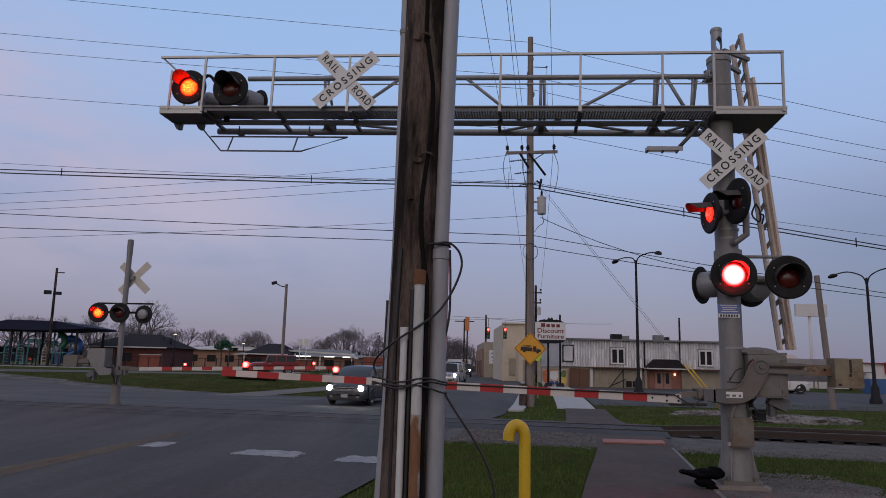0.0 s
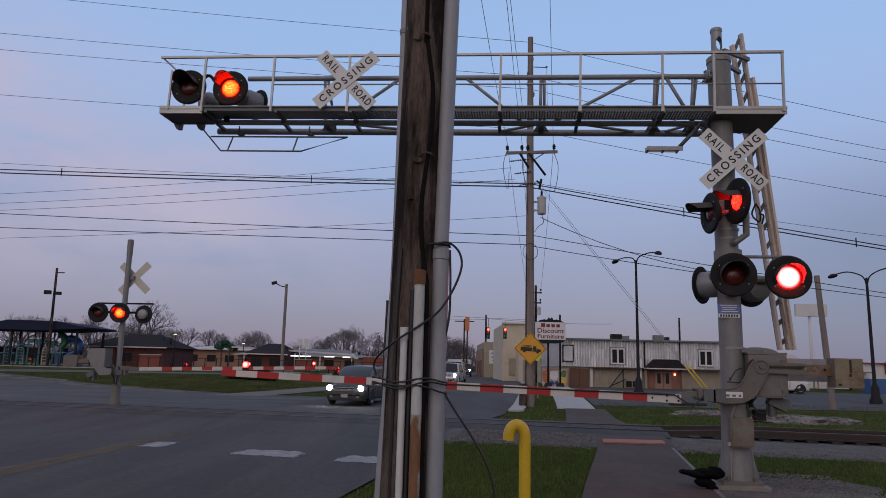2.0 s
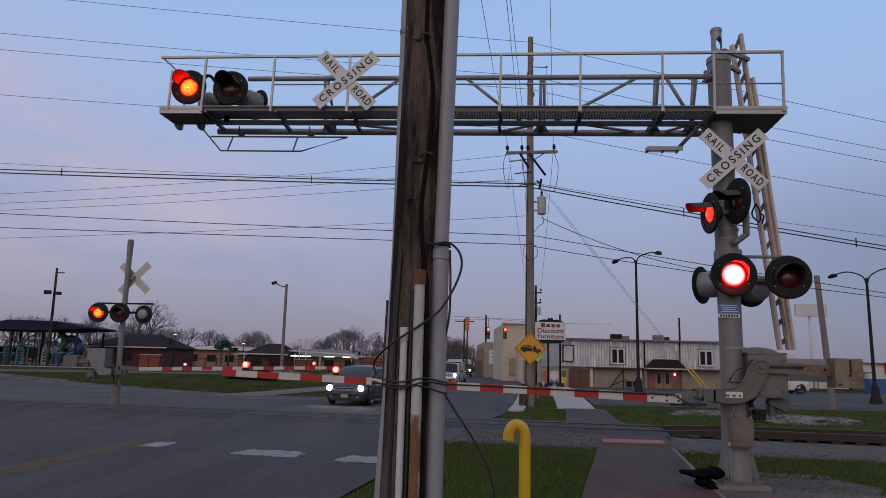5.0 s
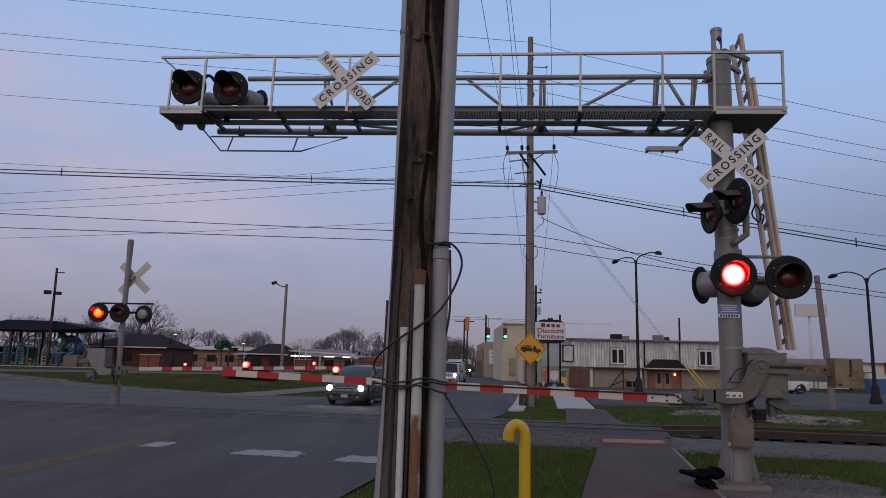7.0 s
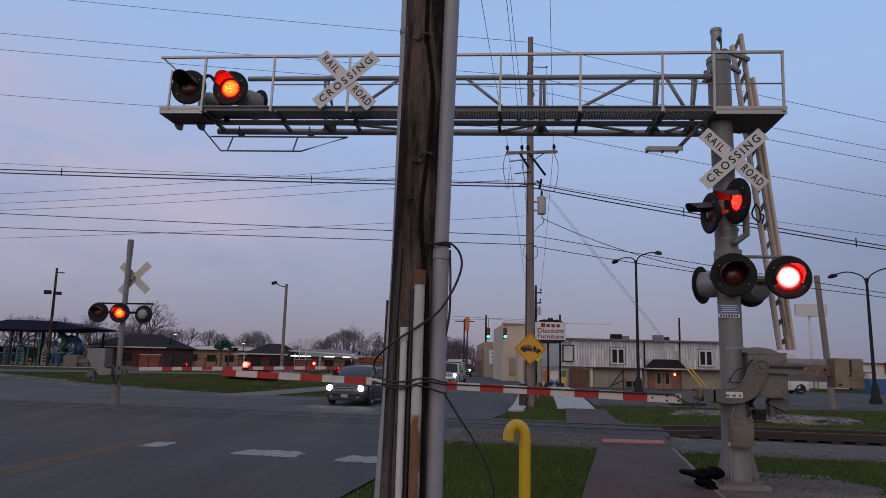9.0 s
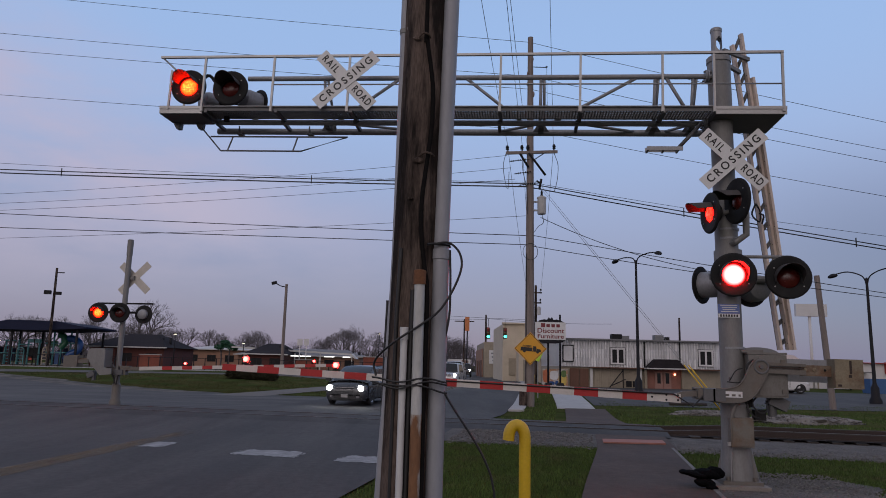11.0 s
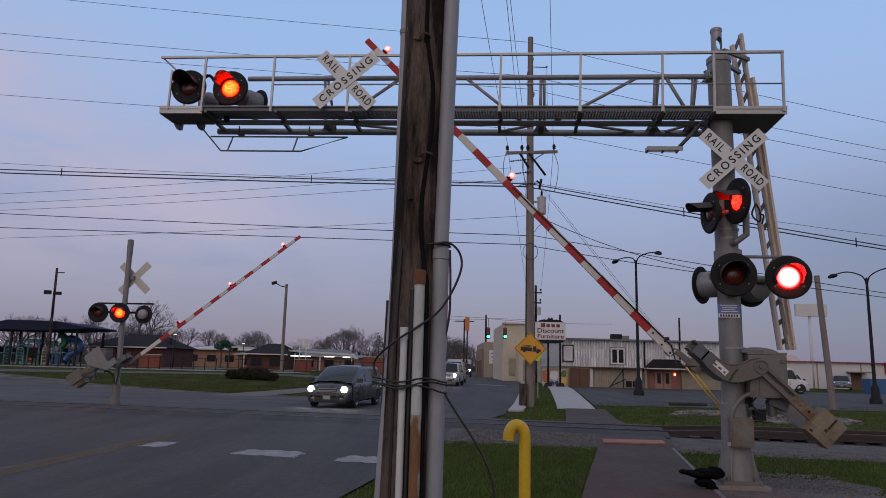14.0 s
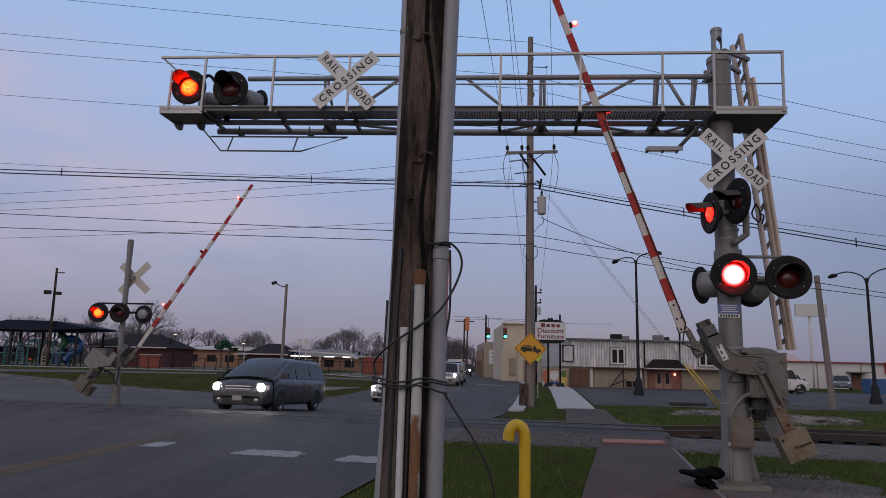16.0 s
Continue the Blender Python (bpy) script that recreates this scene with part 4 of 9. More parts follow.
def build_ladder():
    """Two overlapping sections: three channel-shaped stiles, rungs with dark ends, brackets to the mast."""
    lad = thing("access_ladder", MAST, "aluminium extension ladder leaning behind the signal mast", "ladder")
    lines = ((Vector((0.929, 0.724, 1.973)), Vector((0.363, 0.509, 6.966)), 0.075),
             (Vector((1.06, 0.735, 1.98)), Vector((0.502, 0.501, 7.156)), 0.072),
             (Vector((1.122, 0.70, 1.98)), Vector((0.657, 0.512, 6.391)), 0.07))
    stiles = []
    for p, q, w in lines:
        bm = bmesh.new()
        d = q - p
        rot = d.to_track_quat("Z", "Y").to_matrix().to_4x4()
        mid = Matrix.Translation((p + q) / 2) @ rot
        for c, sz in (((0, -0.022, 0), (w, 0.006, d.length)), ((-w / 2 + 0.003, 0.0, 0), (0.006, 0.044, d.length)), ((w / 2 - 0.003, 0.0, 0), (0.006, 0.044, d.length))):
            box(bm, mid @ Vector(c), sz, rot)
        st = part("stile", bm, LADDER_ALU, lad, "channel-shaped aluminium stile")
        stiles.append((st, rot))
        # narrow dark strip paints the shaded side of the stile
        bm = bmesh.new()
        box(bm, mid @ Vector((-w * 0.42, -0.027, 0)), (w * 0.12, 0.005, d.length - 0.02), rot)
        part("flange", bm, GRATING, st)
    (a0, a1, _), (b0, b1, _), (c0, c1, _) = lines
    n = 17
    for i in range(n):
        t = 0.02 + 0.96 * i / (n - 1)
        bm = bmesh.new()
        for dz in (-0.022, 0.022):
            tube(bm, [a0.lerp(a1, t) + Vector((0.02, 0.02, dz)), b0.lerp(b1, t) + Vector((-0.02, 0.015, dz + 0.05))], 0.019, 8)
        part("rung", bm, GRATING, lad)
        for (p, q, w), (st, rot) in zip(lines[1:], stiles[1:]):
            e = p.lerp(q, t)
            if e.z > q.z:
                continue
            bm = bmesh.new()
            lathe(bm, [(0.0, 0.008), (0.018, 0.007), (0.021, 0.0)], 8, Matrix.Translation(e + Vector((0, -0.024, 0.0))) @ Matrix.Rotation(radians(90), 4, "X"))
            part("rung_end", bm, BLACK, st)
    for z, x0, x1 in ((6.69, 0.1, 0.6), (6.47, 0.1, 0.45)):
        bm = bmesh.new()
        d = Vector((x1, 0.47, z)) - Vector((x0, 0.1, z))
        box(bm, (Vector((x1, 0.47, z)) + Vector((x0, 0.1, z))) / 2, (0.05, d.length, 0.06), d.to_track_quat("Y", "Z").to_matrix())
        part("mast_bracket", bm, SILVER, lad)
    # rope hook and pull cord
    bm = bmesh.new()
    tube(bm, fine([(0.62, 0.56, 4.28), (0.55, 0.54, 4.1), (0.66, 0.54, 3.98), (0.68, 0.56, 4.16), (0.62, 0.56, 4.28)], 4), 0.014, 6)
    tube(bm, fine([(0.66, 0.55, 4.12), (0.73, 0.55, 4.08), (0.70, 0.55, 3.95)], 4), 0.014, 6)
    part("rope_hook", bm, BLACK, lad)
    bm = bmesh.new()
    tube(bm, [(0.95, 0.63, 2.95), (1.03, 0.66, 2.2)], 0.011, 6)
    part("pull_cord", bm, LADDER_ALU, lad)
    return lad


build_mast()
build_cantilever()
build_ladder()
# ---------------------------------------------------------------- gates
ARM_LIGHTS = []  # (object, phase, home pose)
GATE_ARMS = []


def build_gate(m, length, drop, lights, face, label, scale=1.0, box_x=0.12, box_z=-0.13, shift=0.0):
    """A crossing gate whose pivot is the origin of m; the arm reaches towards -x."""
    g = thing("crossing_gate", m, label, "crossing gate", "crossing gates")
    # machine box
    k = scale
    bm = bmesh.new()
    box(bm, (box_x, 0.28, box_z), (0.52 * k, 0.42, 0.60))
    body = part("gate_machine", bm, MACHINE, g, "grey gate machine box", bevel=0.02)
    bm = bmesh.new()
    box(bm, (box_x + 0.05, 0.062, box_z), (0.36 * k, 0.02, 0.54))
    part("door", bm, MACHINE, body, bevel=0.006)
    bm = bmesh.new()
    box(bm, (box_x, 0.3, box_z + 0.32), (0.54 * k, 0.44, 0.03))
    box(bm, (-0.05, 0.2, 0.22), (0.3, 0.05, 0.04))
    part("lid", bm, MACHINE, body)
    bm = bmesh.new()
    tube(bm, fine([(-0.02, 0.12, -0.40), (-0.12, 0.1, -0.38), (-0.28, 0.08, -0.47), (-0.4, 0.08, -0.68), (-0.41, 0.1, -0.95)], 4), 0.03, 8)
    part("hose", bm, MACHINE if face < 0 else RUBBER, body, "grey cable hose" if face < 0 else "black cable hose")
    bm = bmesh.new()
    lathe(bm, [(0.0, 0.0), (0.06, 0.0), (0.07, 0.28), (0.0, 0.28)], 12, pose(0.22, 0.3, -0.7))
    box(bm, (0.3, 0.3, -0.5), (0.26, 0.2, 0.16), Matrix.Rotation(radians(24), 3, "Y"))
    part("counter_spring", bm, GRATING, body, bevel=0.01)
    bm = bmesh.new()
    box(bm, (box_x + 0.262 * k, 0.3, -0.02), (0.012, 0.3, 0.3))
    tube(bm, fine([(box_x - 0.2, 0.06, 0.1), (box_x - 0.3, 0.02, 0.02), (box_x - 0.28, 0.03, -0.1), (box_x - 0.2, 0.06, -0.16)], 4), 0.012, 6)
    part("cable", bm, RUBBER, body, "black cable on the gate machine")
    if face < 0:
        for pts_, q in ((((-0.42, 0.02, -0.16), (-0.44, -0.04, -0.2), (-0.385, -0.05, -0.1), (-0.33, -0.03, -0.05), (-0.24, 0.05, -0.03)), 0.008),
                        (((-0.46, 0.02, -0.22), (-0.36, -0.03, -0.23), (-0.28, 0.0, -0.22), (-0.2, 0.1, -0.2)), 0.009),
                        (((-0.02, 0.2, -0.43), (-0.1, 0.12, -0.52), (-0.02, 0.1, -0.64), (0.09, 0.12, -0.62), (0.12, 0.2, -0.48)), 0.012),
                        (((-0.1, 0.25, -0.42), (-0.16, 0.2, -0.55), (-0.08, 0.16, -0.7), (0.02, 0.18, -0.72)), 0.013)):
            bm = bmesh.new()
            tube(bm, fine(pts_, 5), q, 7)
            part("cable", bm, RUBBER, body, "black cable on the gate machine")
        bm = bmesh.new()
        box(bm, (0.02, 0.24, -0.68), (0.15, 0.14, 0.15))
        box(bm, (-0.1, 0.3, -0.5), (0.1, 0.1, 0.16))
        part("limit_switch", bm, BLACK, body, "dark box under the machine", bevel=0.01)
    for zz in (0.08, -0.34):
        bm = bmesh.new()
        box(bm, (box_x + 0.2 * k, 0.05, zz), (0.06, 0.03, 0.05))
        part("hinge", bm, DIRTY_SILVER, body)
    # crank: hub, curved plate, counterweight
    rot = Matrix.Rotation(radians(90), 4, "X")
    bm = bmesh.new()
    lathe(bm, [(0.0, 0.03), (0.035, 0.03), (0.035, 0.022), (0.075, 0.022), (0.085, 0.03), (0.105, 0.03), (0.105, -0.05), (0.0, -0.05)], 24, rot)
    prism(bm, [(0.07, 0.085), (-0.1, 0.085), (-0.17, -0.02), (-0.24, -0.18), (-0.34, -0.29), (-0.5, -0.33), (-0.64, -0.33), (-0.64, -0.50), (-0.5, -0.52), (-0.26, -0.5), (-0.1, -0.40), (0.02, -0.22), (0.09, -0.08)], 0.05, pose(0, 0.0, 0))
    ring = bmesh.new()
    lathe(ring, [(0.078, 0.034), (0.082, 0.037), (0.1, 0.037), (0.104, 0.034), (0.104, 0.03), (0.078, 0.03)], 24, rot)
    nut = bmesh.new()
    lathe(nut, [(0.0, 0.05), (0.03, 0.05), (0.032, 0.03)], 6, rot)
    crank = part("crank", bm, DIRTY_SILVER, g, "curved grey steel crank with hub", bevel=0.006)
    bm = bmesh.new()
    if face < 0:
        prism(bm, [(-0.08, 0.0), (-0.17, -0.05), (-0.24, -0.2), (-0.34, -0.31), (-0.5, -0.35), (-0.66, -0.35), (-0.66, -0.52), (-0.5, -0.54), (-0.26, -0.52), (-0.1, -0.42), (0.0, -0.24)], 0.04, pose(0, 0.34, 0))
    else:
        prism(bm, [(0.36, 0.3), (0.3, 0.36), (-0.22, 0.38), (-0.26, 0.3), (-0.26, -0.24), (-0.3, -0.28), (-0.53, -0.28), (-0.53, -0.48), (-0.12, -0.51), (0.38, 0.04)], 0.04, pose(0, 0.53, 0))
    part("rear_crank", bm, GRATING if face < 0 else SILVER, crank, "second crank plate", bevel=0.006)
    # black bar on the clamp paints the shade inside its slot
    bm = bmesh.new()
    box(bm, (-0.655, -0.046, -0.415), (0.022, 0.01, 0.165))
    part("clamp_slot", bm, SLOT_BLACK, crank)
    bm = bmesh.new()
    for c_, s_ in (((-0.82, 0.18, -0.335), (0.13, 0.22, 0.02)), ((-0.82, 0.28, -0.40), (0.13, 0.02, 0.14)), ((-0.82, 0.18, -0.48), (0.13, 0.22, 0.02))):
        box(bm, c_, s_)
    part("clamp_channel", bm, DIRTY_SILVER, crank)
    part("hub_ring", ring, GRATING, crank)
    part("hub_nut", nut, GRATING, crank)
    # dark brown ring and strip paint the shade in hub recess and arm gap
    bm = bmesh.new()
    lathe(bm, [(0.036, 0.0235), (0.074, 0.0235)], 24, rot)
    part("hub_recess", bm, RUST_AND_GAP, crank)
    bm = bmesh.new()
    box(bm, (0.34 * k, -0.024, -0.005), (0.46 * k, 0.004, 0.018))
    part("arm_gap", bm, RUST_AND_GAP, crank)
    for a, b in ((-0.80, -0.50),):
        bm = bmesh.new()
        box(bm, ((a + b) / 2, 0.16, -0.415), (b - a, 0.4, 0.17))
        part("clamp", bm, GRATING, crank, bevel=0.008)
    bm = bmesh.new()
    box(bm, (-0.4, -0.029, -0.40), (0.26, 0.004, 0.085))
    st = part("sticker", bm, SIGN_WHITE, crank, "white warning sticker")
    for x, w in ((-0.48, 0.06), (-0.39, 0.05), (-0.31, 0.03)):
        bm = bmesh.new()
        box(bm, (x, -0.032, -0.41), (w, 0.002, 0.03))
        part("text_bar", bm, DIRTY_SILVER, st)
    bm = bmesh.new()
    prism(bm, [(0.06, 0.07), (0.6 * k, 0.055), (0.6 * k, 0.02), (0.1, 0.02), (0.1, -0.03), (0.6 * k, -0.03), (0.6 * k, -0.10), (0.06, -0.085)], 0.04, pose(0, 0.0, 0))
    box(bm, (0.36 * k, 0.1, -0.02), (0.56 * k, 0.03, 0.14))
    part("weight_arm", bm, DIRTY_SILVER, crank, bevel=0.005)
    bm = bmesh.new()
    box(bm, (0.85 * k, 0.04, -0.03), (0.62 * k, 0.06, 0.15))
    part("weight_bar", bm, RUST_STEEL, crank, "rust-stained counterweight bar", bevel=0.006)
    bm = bmesh.new()
    box(bm, (1.13 * k, 0.02, -0.06), (0.37 * k, 0.26, 0.40))
    plate = bmesh.new()
    if face < 0:
        box(plate, (0.74, 0.5, -0.03), (0.76, 0.04, 0.33))
    else:
        box(plate, (0.66, 0.56, -0.06), (0.7, 0.03, 0.12))
        box(plate, (0.93, 0.56, -0.07), (0.5, 0.1, 0.38))
    part("rear_weight", plate, GALV if face < 0 else DIRTY_SILVER, crank, "grey counterweight plate", bevel=0.008)
    # raised rims of the crank
    rim = bmesh.new()
    tube(rim, fine([(-0.1, -0.028, 0.08), (-0.17, -0.028, -0.02), (-0.24, -0.028, -0.18), (-0.34, -0.028, -0.285), (-0.5, -0.028, -0.325), (-0.63, -0.028, -0.325)], 3), 0.011, 6)
    tube(rim, fine([(0.085, -0.028, -0.08), (0.015, -0.028, -0.22), (-0.1, -0.028, -0.395), (-0.26, -0.028, -0.495), (-0.5, -0.028, -0.515), (-0.63, -0.028, -0.495)], 3), 0.011, 6)
    part("rim", rim, DIRTY_SILVER, crank)
    wt = part("counterweight", bm, WEIGHT, crank, "rust-stained steel counterweight", bevel=0.012)
    # dark bars laid on the weight paint the shade of its slots
    for c, s in (((1.15, -0.112, 0.03), (0.03, 0.006, 0.18)), ((1.14, -0.112, -0.09), (0.04, 0.006, 0.04)), ((1.0, -0.112, -0.22), (0.05, 0.006, 0.03))):
        bm = bmesh.new()
        box(bm, (c[0] * k, c[1], c[2]), s)
        part("slot", bm, RUST_AND_GAP, wt)
    for px_, rad, mt in ((0.6, 0.026, WEIGHT), (0.72, 0.03, WEIGHT), (0.86, 0.018, BLACK)):
        bm = bmesh.new()
        lathe(bm, [(0.0, 0.014), (rad * 0.8, 0.012), (rad, 0.0)], 12, pose(px_ * k, 0.008, -0.02) @ rot)
        part("pad", bm, mt, crank)
    # arm with its adapter plate
    bm = bmesh.new()
    if face < 0:
        prism(bm, [(-0.68, -0.355), (-0.9, -0.365), (-1.08, -0.38), (-1.17, -0.42), (-1.19, -0.55), (-1.1, -0.55), (-1.07, -0.455), (-0.9, -0.445), (-0.68, -0.46)], 0.06, pose(0, 0.06, 0))
        box(bm, (-0.80, 0.06, -0.40), (0.14, 0.14, 0.13))
    else:
        prism(bm, [(0.0, -drop + 0.1), (-0.5, -drop + 0.05), (-0.75, -drop + 0.06), (-0.75, -drop - 0.06), (-0.4, -drop - 0.07), (0.0, -drop - 0.02)], 0.06, pose(0, 0.085, 0))
        box(bm, (-0.34, 0.06, -drop), (0.14, 0.16, 0.18))
    arm = part("gate_arm", bm, DIRTY_SILVER, g, "long red and white striped gate arm", bevel=0.006)
    # the arm's stripes
    x0, x1 = (-1.1 if face < 0 else -0.72), -length
    z0, z1 = -drop, -drop + 0.20
    n = 19 if length > 7.6 else 17
    step = (length - 1.57) / (n - 0.34)  # the tip stripe is the shortest
    xs = [x0, -1.57] + [-1.57 - step * (i + 1) for i in range(n - 1)] + [-length]
    tilt = math.atan2(z1 - z0, x0 - x1)
    for i, (a, b) in enumerate(zip(xs, xs[1:])):
        t = ((a + b) / 2 - x0) / (x1 - x0)
        bm = bmesh.new()
        h = 0.125 - 0.03 * t
        box(bm, ((a + b) / 2, 0.05, z0 + (z1 - z0) * t), (abs(a - b), 0.06 - 0.02 * t, h), Matrix.Rotation(tilt, 3, "Y"))
        part("stripe", bm, ARM_RED if i % 2 else ARM_WHITE, arm, "red reflective arm section" if i % 2 else "white arm section", bevel=0.006)
    if face < 0:  # splice bolts
        for bx_, bz_ in ((-1.14, 0.035), (-1.14, -0.035), (-1.3, 0.035), (-1.3, -0.035), (-1.5, 0.0)):
            bm = bmesh.new()
            lathe(bm, [(0.0, 0.012), (0.013, 0.01), (0.016, 0.0)], 8, pose(bx_, 0.02, z0 + bz_ + 0.008) @ rot)
            part("bolt", bm, BLACK, arm)
    for d, phase in lights:
        t = (-d - x0) / (x1 - x0)
        z = z0 + (z1 - z0) * t
        bm = bmesh.new()
        box(bm, (-d, 0.05, z + 0.075), (0.09, 0.05, 0.03))
        tube(bm, [(-d, 0.05, z + 0.08), (-d, 0.05, z + 0.11)], 0.03, 10)
        part("light_base", bm, BLACK, arm)
        bm = bmesh.new()
        segs = 16
        rings = []
        for r, zz in ((0.03, -0.042), (0.047, -0.02), (0.047, 0.02), (0.03, 0.042)):
            rings.append([bm.verts.new((r * math.cos(6.28318 * q / segs), r * math.sin(6.28318 * q / segs), zz)) for q in range(segs)])
        for u, v in zip(rings, rings[1:]):
            for q in range(segs):
                f = bm.faces.new((u[q], u[(q + 1) % segs], v[(q + 1) % segs], v[q]))
                f.smooth, f.material_index = True, 0 if q >= segs // 2 else 1
        for ring in (rings[0][::-1], rings[-1]):
            f = bm.faces.new(ring)
            f.material_index = 1
        lamp = part("arm_light", bm, [ARM_GLOW, TAIL_DARK], arm, "small red gate arm light", fix=False, at=pose(-d, 0.05, z + 0.142, 0, 0, 0 if face < 0 else 180))
        ARM_LIGHTS.append((lamp, phase, lamp.matrix_basis.copy()))
    if length > 7.6:
        bm = bmesh.new()
        tube(bm, [(-4.5, 0.02, z0 + 0.12), (-3.0, 0.02, z0 + 0.09), (-1.2, 0.0, z0 + 0.06), (-0.95, -0.04, z0 - 0.1), (-0.75, 0.0, z0 + 0.1)], 0.012, 6)
        part("cable", bm, RUBBER, arm)
    GATE_ARMS.append((crank, arm, Matrix.Translation((-shift, 0, 0))))
    return g


build_gate(MAST @ pose(0.28, -0.35, 1.70), 7.97, 0.48, ((7.6, "on"), (6.17, "A"), (4.64, "B")), -1, "lowered striped crossing gate with counterweight, rising", 1.0)

# the opposite signal, seen from behind
FAR = pose(-11.02, 24.1, 0.1, 0, 0, 173.2)


def build_far_signal():
    s = thing("crossing_signal", FAR, "silver crossing signal post with crossbuck, seen from behind", "crossing signal")
    bm = bmesh.new()
    lathe(bm, [(0.0, 0.0), (0.09, 0.0), (0.09, 5.05), (0.1, 5.05), (0.105, 5.6), (0.075, 5.62), (0.0, 5.62)], 18)
    part("mast", bm, SILVER, s)
    bm = bmesh.new()
    lathe(bm, [(0.2, -0.1), (0.19, 0.05), (0.15, 0.12), (0.14, 0.6), (0.1, 0.64), (0.0, 0.64)], 12)
    part("foot", bm, DIRTY_SILVER, s, "bolted silver mast foot")
    crossbuck(s, pose(-0.2, -0.14, 4.27), face=False, length=1.42, width=0.26)
    bm = bmesh.new()
    box(bm, (-0.1, -0.08, 4.27), (0.24, 0.1, 0.14))
    part("clamp", bm, SILVER, s)
    bm = bmesh.new()
    tube(bm, [(1.0, 0, 3.36), (-1.05, 0, 3.36)], 0.03)
    tube(bm, [(0.85, 0, 3.05), (-0.8, 0, 3.05)], 0.04)
    part("cross_arm", bm, BLACK, s)
    # pair facing back over the road, pair facing its own traffic
    flasher(s, pose(0.80, 0.22, 3.02, 0, 0, 190), "A", LAMP_WARM, r_disc=0.34, lo=12)
    flasher(s, pose(0.0, 0.24, 3.02, 0, 0, 190), "B", LAMP_WARM, r_disc=0.34, lo=12)
    back_lamp(s, pose(-0.74, 0.0, 2.99, 0, 0, 178), 0.32, GALV, 0.45)
    bm = bmesh.new()
    tube(bm, [(-0.1, 0.12, 1.2), (-0.12, 0.16, 0.9), (-0.05, 0.14, 0.6)], 0.025, 8)
    part("hose", bm, RUBBER, s)


build_far_signal()
build_gate(FAR @ pose(0.45, 0.0, 1.42), 7.5, 0.28, ((6.85, "on"), (4.6, "B"), (2.38, "A")), 1, "distant striped crossing gate with counterweight, rising", 1.0, 0.02, 0.05, 0.5)

# ---------------------------------------------------------------- the near pole
WOOD_POLE = mat("creosoted_wood", (0.10, 0.075, 0.063), 0.85, var=0.6, scale=3.5, fine=45, bump=0.7, depth=0.012, stretch=(3, 3, 0.45), dirt=(0.012, 0.009, 0.008), dirt_amt=0.95, dirt_scale=1.6, dirt_lo=0.43, dirt_hi=0.54, spec=0.15)
GREY_WOOD = mat("weathered_wood_pole", (0.20, 0.168, 0.155), 0.9, var=0.35, scale=2.5, fine=35, bump=0.4, depth=0.01, stretch=(4, 4, 0.2), dirt=(0.09, 0.068, 0.056), dirt_amt=0.6, dirt_scale=1.5)
PIPE_GREY = mat("grey_conduit", (0.26, 0.265, 0.29), 0.5, var=0.12, scale=1.5, fine=40, bump=0.05, stretch=(1, 1, 0.3), dirt=(0.14, 0.135, 0.135), dirt_amt=0.5)
PVC = mat("white_pvc", (0.52, 0.52, 0.52), 0.45, var=0.1, scale=3, fine=40, bump=0.03, dirt=(0.36, 0.34, 0.32), dirt_amt=0.5, stretch=(1, 1, 0.3))
RUSTY = mat("rusting_pipe", (0.43, 0.43, 0.42), 0.7, 0.1, var=0.2, scale=6, fine=70, bump=0.25, stretch=(1, 1, 0.25), dirt=(0.17, 0.075, 0.03), dirt_amt=0.95, dirt_scale=5, dirt_lo=0.57, dirt_hi=0.62)
RUST = mat("rust", (0.19, 0.08, 0.035), 0.9, 0.0, var=0.35, scale=8, fine=80, bump=0.3, dirt=(0.09, 0.04, 0.02), dirt_amt=0.7)


